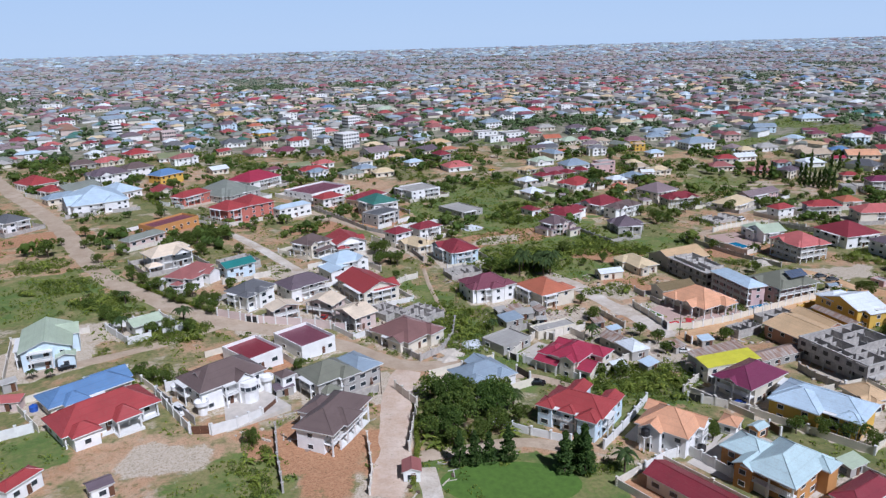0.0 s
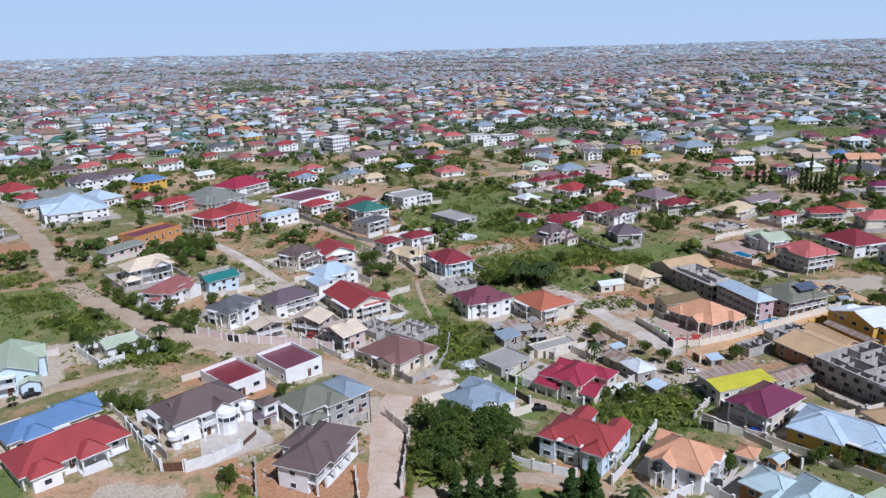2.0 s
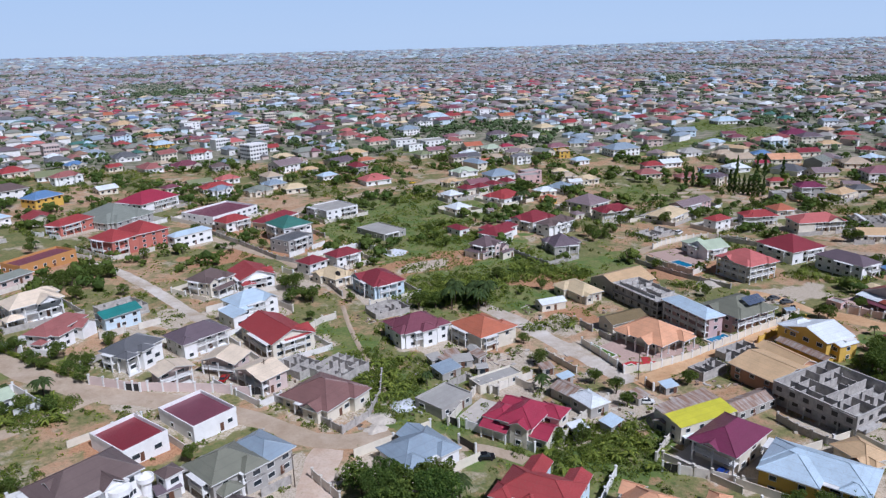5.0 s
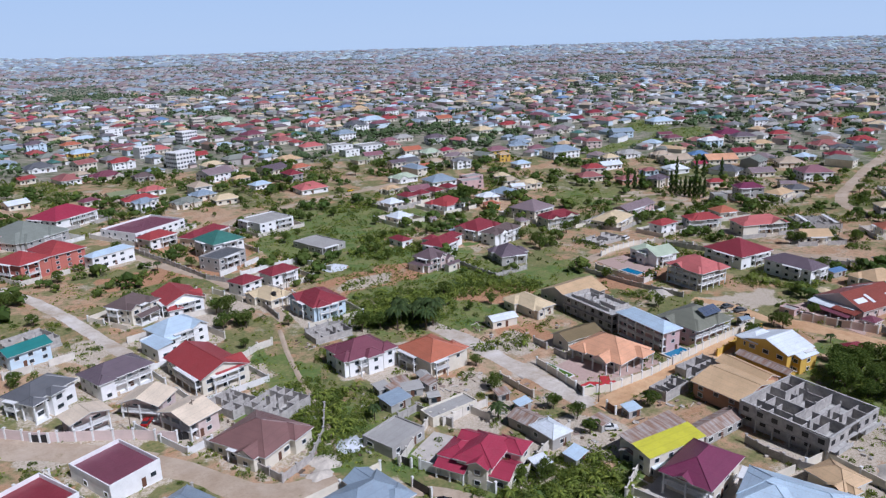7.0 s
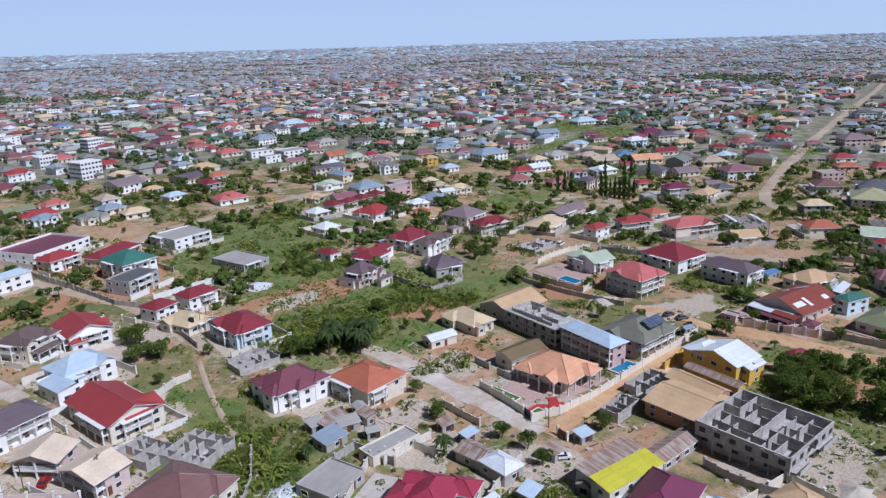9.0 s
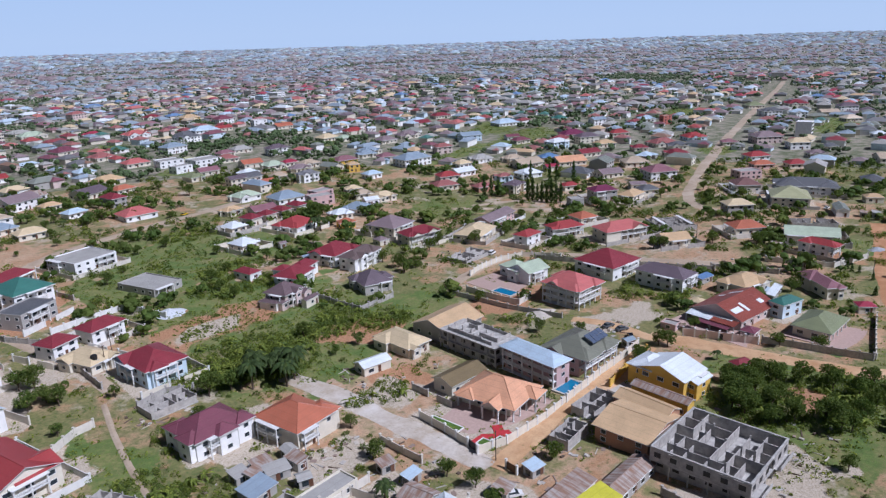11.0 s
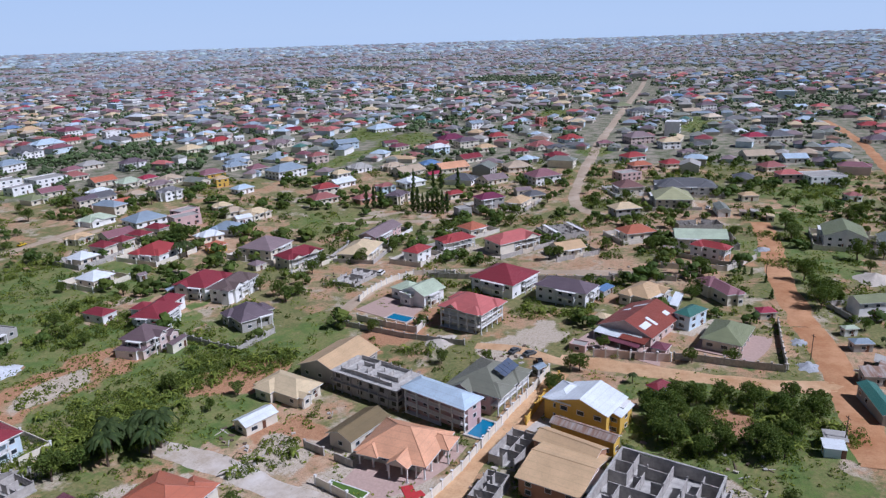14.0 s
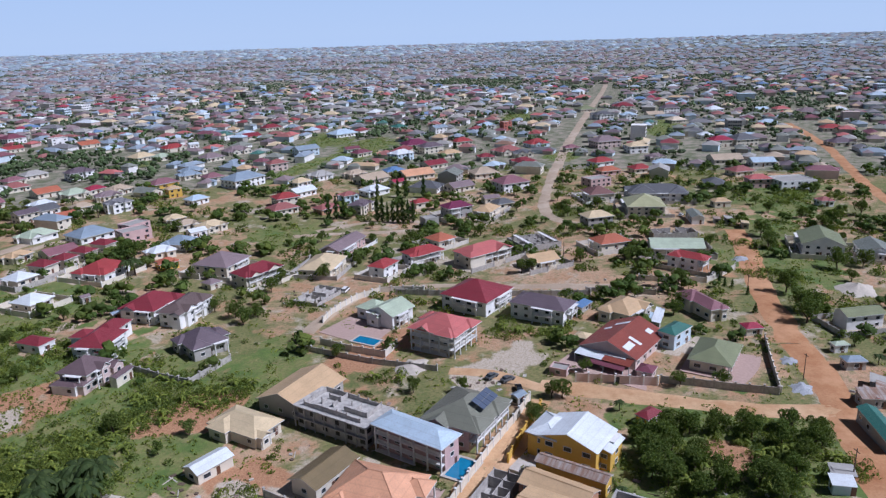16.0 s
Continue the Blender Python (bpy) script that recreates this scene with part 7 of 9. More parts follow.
house(445.1, 172.1, -53, 9.3, 7.0, 3.2, "hip", "tan", "cream", 1, detail=1)
house(781.0, 348.5, -40, 16.4, 11.9, 5.5, "hipx", "skywhite", "white", 2, detail=1)
house(861.1, 383.9, -44, 22.7, 17.0, 5.5, "hipx", "maroon", "cream", 2, detail=1)
house(776.5, 297.7, -40, 16.9, 13.7, 3.2, "hip", "cream", "cream", 1, detail=1)
house(776.3, 374.2, -42, 20.6, 14.2, 5.5, "hipx", "slate", "white", 2, detail=1)
house(861.0, 331.1, -43, 20.0, 14.1, 5.5, "hip", "plumgrey", "white", 2, detail=1)
house(883.1, 289.0, -44, 18.0, 14.9, 3.2, "hipx", "white", "white", 1, detail=1)
house(908.1, 225.1, -48, 17.1, 12.4, 3.2, "hip", "pinkred", "cream", 1, detail=1)
house(816.7, 333.1, -46, 19.1, 13.2, 3.2, "gable", "sandy", "cream", 1, detail=1)
house(767.8, 159.0, -64, 18.9, 13.2, 3.2, "hip", "red", "cream", 1, detail=1)
house(685.9, 143.1, -52, 18.5, 13.2, 3.2, "hipx", "plumgrey", "cream", 1, detail=1)
house(838.4, 420.7, -38, 20.2, 16.8, 3.2, "hip", "sage", "cream", 1, detail=1)
house(576.2, 318.4, -32, 11.5, 9.5, 3.2, "hipx", "mutedmauve", "cream", 1, detail=1)
house(900.6, 244.1, -42, 14.7, 10.2, 3.2, "gable", "skywhite", "white", 1, detail=1)
house(895.1, 197.1, -56, 20.1, 14.9, 3.2, "hipx", "mauvegrey", "cream", 1, detail=1)
mid_houses()


def ramp_material(name, cols, rough, dust=0.3, rnd="Random Per Island"):
    n = Nodes(name, rough)
    isl = n.add("ShaderNodeNewGeometry").outputs[rnd]
    k = len(cols)
    tone = n.ramp(isl, *[(i / k, c) for i, c in enumerate(cols)], constant=True)
    v = n.noise(n.coords(), 0.5, 3)
    return n.colour(n.mix(n.ramp(v, (0.3, (0, 0, 0)), (0.8, (dust,) * 3)), tone, (0.30, 0.26, 0.22)))


GOLD = (1 + math.sqrt(5)) / 2
ICO = [Vector(p).normalized() for p in ((-1, GOLD, 0), (1, GOLD, 0), (-1, -GOLD, 0), (1, -GOLD, 0), (0, -1, GOLD), (0, 1, GOLD), (0, -1, -GOLD), (0, 1, -GOLD), (GOLD, 0, -1), (GOLD, 0, 1), (-GOLD, 0, -1), (-GOLD, 0, 1))]
ICO_F = [(i, j, k) for i in range(12) for j in range(i + 1, 12) for k in range(j + 1, 12) if all((ICO[a] - ICO[b]).length < 1.1 for a, b in ((i, j), (j, k), (i, k)))]


def lump(s, c, r, rng):
    """A ragged clump of foliage."""
    n = len(s.v)
    q = pose(0, 0, 0, rng.uniform(0, 360), rng.uniform(0, 360), 0)
    for p in ICO:
        d = (q @ p) * r * rng.uniform(0.62, 1.25)
        s.v.append((c[0] + d.x, c[1] + d.y, c[2] + d.z * 0.8))
    for i, j, k in ICO_F:
        s.f.append((n + i, n + j, n + k) if (ICO[j] - ICO[i]).cross(ICO[k] - ICO[i]).dot(ICO[i]) > 0 else (n + i, n + k, n + j))
        s.k.append(0)


def yard_tree(s, x, y, z, h, rng, lumps, cards):
    for _ in range(lumps):
        lump(s, (x + rng.gauss(0, 0.24) * h, y + rng.gauss(0, 0.24) * h, z + h * rng.uniform(0.32, 0.72)), h * rng.uniform(0.22, 0.36), rng)
    for _ in range(cards):
        d = Vector((rng.gauss(0, 1), rng.gauss(0, 1), abs(rng.gauss(0, 0.8)))).normalized()
        leaf_card(s, Vector((x + d.x * h * 0.52, y + d.y * h * 0.52, z + h * (0.3 + 0.5 * d.z))), h * 0.13, rng)


def hip_block(town, m, cx, cy, w, d, h):
    """Walls and a hipped metal roof with its eaves."""
    n = len(town.v)
    bx, by, t = w / 2 - 0.7, d / 2 - 0.7, h + min(w, d) * 0.21
    pts = [(-bx, -by, -1), (bx, -by, -1), (bx, by, -1), (-bx, by, -1), (-bx, -by, h), (bx, -by, h), (bx, by, h), (-bx, by, h)]
    pts += [(-w / 2, -d / 2, h), (w / 2, -d / 2, h), (w / 2, d / 2, h), (-w / 2, d / 2, h)]
    pts += [(-w / 2 + d * 0.47, 0, t), (w / 2 - d * 0.47, 0, t)] if w > d else [(0, -d / 2 + w * 0.47, t), (0, d / 2 - w * 0.47, t)]
    town.v += [tuple(m @ Vector((cx + a[0], cy + a[1], a[2]))) for a in pts]
    town.f += [(n, n + 1, n + 5, n + 4), (n + 1, n + 2, n + 6, n + 5), (n + 2, n + 3, n + 7, n + 6), (n + 3, n, n + 4, n + 7)]
    a, b = (12, 13)
    if w > d:
        town.f += [(n + 8, n + 9, n + b, n + a), (n + 9, n + 10, n + b), (n + 10, n + 11, n + a, n + b), (n + 11, n + 8, n + a)]
    else:
        town.f += [(n + 8, n + 9, n + a), (n + 9, n + 10, n + b, n + a), (n + 10, n + 11, n + b), (n + 11, n + 8, n + a, n + b)]
    town.k += [0] * 4 + [1] * 4


# farther quarters: zinc, slate and mauve-grey tones picked to paint haze into colour
HAZE_ROOFS = ["bluegrey"] * 7 + ["mauvegrey"] * 6 + ["skywhite"] + ["concrete"] * 3 + ["plumgrey"] * 2 + ["grey"] * 4 + ["slate"]
FAR_HAZE_ROOFS = ["bluegrey"] * 5 + ["concrete"] * 3 + ["mauvegrey"] * 4 + ["paleblue"]
HAZE_WALLS = ("concrete", "pinkish", "skywall", "concrete", "cream", "concrete", "skywall")


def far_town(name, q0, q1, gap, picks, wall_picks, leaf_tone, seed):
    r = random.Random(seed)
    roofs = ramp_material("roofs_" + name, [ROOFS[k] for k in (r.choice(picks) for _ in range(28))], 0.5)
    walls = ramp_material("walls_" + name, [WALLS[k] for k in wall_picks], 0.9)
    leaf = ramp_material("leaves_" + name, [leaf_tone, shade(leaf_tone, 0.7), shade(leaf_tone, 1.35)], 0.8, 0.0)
    town, wood = Shape(), Shape()
    for x, y, q in plots(q0, q1, gap):
        if q < 1400 and (near_road(x, y, gap * 0.42) or green(x, y) or any(abs(x - tx) < 40 and math.hypot(x - tx, y - ty) < tr + 7 for tx, ty, tr in TAKEN)):
            continue
        z = ground(x, y)
        p = crng.random() + max(0.0, noise.noise((x * 0.0046, y * 0.0046, 3.0)) - 0.12) * 2.6
        if p < 0.90:
            k = gap / 23
            # farthest walls are kept low to thin their shadows, as haze would
            w, d, h = crng.choice((0.8, 1, 1, 1.25)) * crng.uniform(12, 20) * k, crng.uniform(9, 16) * k, crng.choice((2.6, 2.8, 3.0, 3.0, 5.0) if q1 < 1800 else (2.0, 2.2))
            m = pose(x, y, z, 0, 0, crng.choice((12, 20, 106)) + crng.uniform(-8, 8))
            hip_block(town, m, 0, 0, w, d, h)
            if q1 < 1800 and crng.random() < 0.014:
                # a larger flat-roofed block of several storeys with rows of windows
                storeys = crng.choice((3, 3, 4))
                town.box(-w * 0.5, -d * 0.5, 0, w * 0.5, d * 0.5, storeys * 3.1, 0, m)
                for fl in range(storeys):
                    for i in range(6):
                        u = (i + 0.5) / 6 - 0.5
                        town.box(u * w - 0.8, -d * 0.5 - 0.1, fl * 3.1 + 1.0, u * w + 0.8, -d * 0.5 + 0.1, fl * 3.1 + 2.4, 2, m)
                        town.box(-w * 0.5 - 0.1, u * d - 0.7, fl * 3.1 + 1.0, -w * 0.5 + 0.1, u * d + 0.7, fl * 3.1 + 2.4, 2, m)
            if q1 < 1800 and crng.random() < 0.6:
                hip_block(town, m, crng.choice((-1, 1)) * w * 0.24, crng.choice((-1, 1)) * d * 0.3, w * 0.45, d * 0.85, h - 0.12)
        for _ in range((crng.choice((1, 2, 2, 3)) if q1 < 1800 else crng.choice((0, 1))) if p < 0.90 else 10):
            cx, cy = x + crng.uniform(-0.6, 0.6) * gap, y + crng.uniform(-0.6, 0.6) * gap
            if q > 1400 or not near_road(cx, cy, 3.5):
                yard_tree(wood, cx, cy, z, crng.uniform(2.5, 7.5), crng, 3 if q1 < 1000 else 2 if q1 < 1800 else 1, 5 if q1 < 1000 else 0)
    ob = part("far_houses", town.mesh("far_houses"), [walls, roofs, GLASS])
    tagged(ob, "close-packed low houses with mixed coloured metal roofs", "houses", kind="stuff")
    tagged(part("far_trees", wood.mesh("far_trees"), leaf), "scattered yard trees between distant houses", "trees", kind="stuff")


# leaf tones get paler and greyer ring by ring: haze put into the colour
far_town("a", 560, 900, 21, PICK + HAZE_ROOFS, ("white", "cream", "white", "pinkish", "white", "concrete", "skywall"), (0.058, 0.092, 0.030), 1)
far_town("b", 900, 1500, 24, HAZE_ROOFS * 3 + PICK, ("white", "cream") + HAZE_WALLS, (0.078, 0.115, 0.050), 2)
far_town("c", 1500, 3000, 30, FAR_HAZE_ROOFS, ("concrete", "skywall", "white", "pinkish"), (0.11, 0.15, 0.10), 3)
far_town("d", 3000, 6150, 54, FAR_HAZE_ROOFS + ["skywhite"] * 2, ("skywall", "skywall", "concrete", "white"), (0.13, 0.17, 0.14), 4)


def distance():
    """A glowing ring behind the last quarters, haze painted on it up to the sky."""
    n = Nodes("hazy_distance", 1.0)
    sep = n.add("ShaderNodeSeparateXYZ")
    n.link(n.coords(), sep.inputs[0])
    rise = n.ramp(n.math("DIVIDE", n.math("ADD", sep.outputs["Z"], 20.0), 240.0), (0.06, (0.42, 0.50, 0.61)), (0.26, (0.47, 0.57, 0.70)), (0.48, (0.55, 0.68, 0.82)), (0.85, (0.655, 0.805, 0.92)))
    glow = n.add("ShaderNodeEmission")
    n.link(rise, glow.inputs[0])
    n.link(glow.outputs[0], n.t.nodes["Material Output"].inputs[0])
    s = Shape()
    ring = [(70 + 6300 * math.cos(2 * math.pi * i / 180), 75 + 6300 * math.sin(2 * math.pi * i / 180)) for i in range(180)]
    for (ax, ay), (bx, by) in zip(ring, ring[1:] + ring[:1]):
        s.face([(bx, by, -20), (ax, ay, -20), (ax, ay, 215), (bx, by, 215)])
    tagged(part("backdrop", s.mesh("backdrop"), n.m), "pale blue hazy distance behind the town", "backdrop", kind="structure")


distance()


def yard_shrubs():
    """Low trees and shrubs in the yards and along the lanes of the middle distance."""
    r = random.Random(77)
    for mat, n, name in ((LEAF, 9000, "yard_bushes"), (LEAF_LIGHT, 5500, "yard_weeds")):
        s = Shape()
        for _ in range(n):
            a, q = radians(r.uniform(-20, 94)), math.sqrt(r.uniform(105 ** 2, 570 ** 2))
            x, y = 15 + q * math.sin(a), 20 + q * math.cos(a)
            if noise.noise((x * 0.035, y * 0.035, 7.0)) < 0.04 or near_road(x, y, 1.0) or (green(x, y) and r.random() < 0.7) or any(math.hypot(x - tx, y - ty) < tr * 0.85 for tx, ty, tr in TAKEN):
                continue
            h, z = r.uniform(0.6, 3.4) if q > 300 else r.uniform(0.4, 1.7), ground(x, y)
            near = q < 260
            for _ in range(int(26 + h * 26) if near else int(14 + h * 10)):
                d = Vector((r.gauss(0, 1), r.gauss(0, 1), abs(r.gauss(0, 0.9)))).normalized() * h * r.uniform(0.5, 0.85)
                leaf_card(s, Vector((x, y, z + 0.1)) + d, 0.15 + h * 0.05 if near else 0.24 + h * 0.08, r)
        tagged(part(name, s.mesh(name), mat), "shrubs and small trees in yards and along lanes", "bushes", kind="stuff")


yard_shrubs()


def yard_trees():
    """Round-crowned trees of the middle distance, between the houses."""
    r = random.Random(78)
    for mat, n in ((LEAF_GROVE, 1500), (LEAF, 1400)):
        s = Shape()
        for _ in range(n):
            a, q = radians(r.uniform(-20, 94)), math.sqrt(r.uniform(270 ** 2, 575 ** 2))
            x, y = 15 + q * math.sin(a), 20 + q * math.cos(a)
            if noise.noise((x * 0.022, y * 0.022, 2.0)) < -0.02 or near_road(x, y, 3.0) or (green(x, y) and r.random() < 0.8) or any(math.hypot(x - tx, y - ty) < tr * 0.9 for tx, ty, tr in TAKEN):
                continue
            h, z = r.uniform(2.5, 7.0), ground(x, y)
            s.tube((x, y, z - 0.2), (x, y, z + h * 0.5), 0.16, 0.09, 4)
            yard_tree(s, x, y, z, h, r, 4, 34)
        tagged(part("yard_trees", s.mesh("yard_trees"), mat), "leafy round-crowned trees between the houses", "trees", kind="stuff")


yard_trees()



# ---- compound walls ----
STYLE = {"white": (WHITEWALL, "white painted"), "pink": (WALL["pinkish"], "pinkish plastered"), "plain": (PAINTED, "cream plastered"), "cream": (WALL["cream"], "cream painted"),
         "block": (BLOCK, "bare grey block"), "yellow": (WALL["yellow"], "yellow painted")}
POST = {}


def compound_wall(style, h, *pts):
    """Wall panels between capped posts, following the ground."""
    mat, words = STYLE[style]
    x0, y0 = pts[0]
    root = new("compound_wall")
    root.matrix_world = pose(x0, y0, ground(x0, y0))
    tagged(root, f"{words} compound wall with square posts", "wall", "compound walls")
    if (style, h) not in POST:
        s = Shape().box(-0.22, -0.22, -0.8, 0.22, 0.22, h + 0.3).box(-0.3, -0.3, h + 0.3, 0.3, 0.3, h + 0.48)
        POST[style, h] = s.mesh("post")
        POST[style, h].materials.append(TRIM if style in ("white", "cream", "pink") else mat)
    for (ax, ay), (bx, by) in zip(pts, pts[1:]):
        ln = math.hypot(bx - ax, by - ay)
        n = max(1, round(ln / 4.2))
        ang = math.atan2(by - ay, bx - ax)
        for i in range(n):
            px, py = ax + (bx - ax) * i / n, ay + (by - ay) * i / n
            qx, qy = ax + (bx - ax) * (i + 1) / n, ay + (by - ay) * (i + 1) / n
            za, zb = ground(px, py), ground(qx, qy)
            u, w = (-math.sin(ang) * 0.1, math.cos(ang) * 0.1), ln / n
            g = Shape()
            c = [(px - u[0], py - u[1], za), (qx - u[0], qy - u[1], zb), (qx + u[0], qy + u[1], zb), (px + u[0], py + u[1], za)]
            lo, hi = [(a - x0, b - y0, z - ground(x0, y0) - 0.6) for a, b, z in c], [(a - x0, b - y0, z - ground(x0, y0) + h) for a, b, z in c]
            g.v = lo + hi
            g.f = [(3, 2, 1, 0), (4, 5, 6, 7), (0, 1, 5, 4), (1, 2, 6, 5), (2, 3, 7, 6), (3, 0, 4, 7)]
            g.k = [0] * 6
            part("wall_panel", g.mesh("wall_panel"), mat, root)
            post = new("post", POST[style, h])
            post.parent, post.matrix_local = root, Matrix.Translation((px - x0, py - y0, za - ground(x0, y0))) @ Matrix.Rotation(ang, 4, "Z")
    post = new("post", POST[style, h])
    post.parent, post.matrix_local = root, Matrix.Translation((pts[-1][0] - x0, pts[-1][1] - y0, ground(*pts[-1]) - ground(x0, y0)))


compound_wall("white", 2.6, (-23.2, 149), (-18.8, 137.5), (-15.1, 128.5))
compound_wall("white", 2.6, (-10.3, 127), (-4.6, 129.1), (0.9, 132.7))
compound_wall("white", 2.6, (-21, 151.8), (-18, 152.6))
compound_wall("pink", 2.6, (-7.3, 204.8), (3.1, 197.4), (13.9, 193.6), (22.3, 190.2), (31.2, 184.9))
compound_wall("plain", 2.2, (72.6, 150.1), (88.6, 164.7), (99.4, 163.2), (101.3, 157.3))
compound_wall("white", 2.4, (75.9, 146.8), (81.3, 138.1), (85.2, 130.4))
compound_wall("plain", 2.4, (94, 131.5), (103, 137.5), (115.3, 143))
compound_wall("block", 2.0, (36.4, 179.4), (42.6, 168), (47.6, 156.7), (55.9, 161.8), (62.6, 171.5), (67.4, 183.4))
compound_wall("white", 2.2, (73.8, 98), (81.9, 103.6), (95.7, 114.5))
compound_wall("white", 2.4, (77.3, 87), (84.1, 89.4), (90.7, 90.3))
compound_wall("white", 2.4, (90.4, 89.9), (92.1, 83.3), (95.2, 71.5))
compound_wall("plain", 2.2, (107.2, 115), (113.5, 119.2), (128.1, 127.1))
compound_wall("plain", 2.2, (108.4, 109.2), (113.2, 104.4), (116.8, 99.5), (122.3, 95.3))
compound_wall("cream", 2.2, (132.3, 178.5), (132.1, 168.5), (131.3, 159.6))
compound_wall("cream", 2.2, (130.6, 155.6), (138.6, 153.6), (154.8, 154.6), (170.4, 157.3))
compound_wall("cream", 2.4, (164.9, 156.1), (172.9, 157.4), (183.5, 158.9), (195.5, 160), (207.6, 161.8))
compound_wall("yellow", 2.2, (179.6, 152.6), (190.2, 154.9), (205.6, 157.5))
compound_wall("pink", 2.6, (223.5, 155.6), (226.1, 149.1), (228.6, 141.9), (231.5, 135.1))
compound_wall("block", 2.2, (233.4, 134.8), (236, 126.7), (238.1, 116.5), (241.1, 106.3))
compound_wall("plain", 1.9, (276, 116.5), (261, 112), (241.9, 105.9))
compound_wall("cream", 2.2, (221, 249.6), (228.4, 252.6), (234.7, 253.9), (245.7, 255.4), (256.6, 252.9), (261.8, 245.5), (264.8, 237.8))
compound_wall("plain", 2.2, (207.3, 237.6), (208, 224.9), (210, 213.1), (218.1, 214.8))
compound_wall("plain", 2.2, (312.4, 169.3), (316.2, 156.2), (320.7, 145.9), (331.4, 143), (341.5, 140.6))
compound_wall("block", 2.2, (257.4, 245.9), (262.2, 233.5), (268.6, 219), (275.2, 205), (281.7, 191.3), (288.3, 179))
compound_wall("block", 2.0, (45.4, 363.6), (56, 335.3), (64.9, 307.6), (75.3, 293.1))
compound_wall("block", 2.0, (73.9, 283), (75.7, 267.4), (76.8, 251.4))
compound_wall("block", 2.0, (161.9, 272.1), (163.3, 261), (165.8, 250.1), (183.1, 252.9))
compound_wall("plain", 2.2, (68.2, 231.3), (63.1, 229.8), (53.8, 221.9))
compound_wall("block", 2.2, (81.4, 168.7), (87.9, 171.1), (91.7, 159.3))
compound_wall("plain", 2.2, (90, 161), (97, 162.9), (105.2, 164.4))
compound_wall("block", 2.0, (145.7, 116), (145, 109.7), (145.9, 102.5), (147.8, 98.5))
compound_wall("plain", 2.0, (117.6, 176.2), (118, 167.9), (118.6, 161.9))
compound_wall("white", 2.2, (103.6, 310.4), (91.2, 308.2), (77.8, 304.2))
compound_wall("white", 2.2, (104.8, 309.1), (111.7, 291.3))
compound_wall("block", 2.0, (80.1, 233.7), (89.3, 237.1), (95.7, 233.6))
compound_wall("plain", 2.4, (36.1, 140.8), (39, 130.2), (31.4, 110))
compound_wall("white", 2.0, (54, 116.2), (60.8, 108.9), (67.8, 102.6))
compound_wall("white", 2.4, (-54.9, 136.5), (-48.7, 138.5))
compound_wall("block", 1.8, (200.7, 240.6), (204.6, 213.8), (210.3, 193.8))
compound_wall("block", 2.0, (299.2, 158.4), (296.4, 170), (290.7, 181.7))
compound_wall("plain", 2.0, (102.3, 75), (108.4, 75.8))
compound_wall("block", 2.0, (3.6, 125.9), (2.8, 112.6), (2.7, 101))
compound_wall("plain", 1.6, (23.5, 117.9), (21.6, 104.2), (19.3, 96.2))


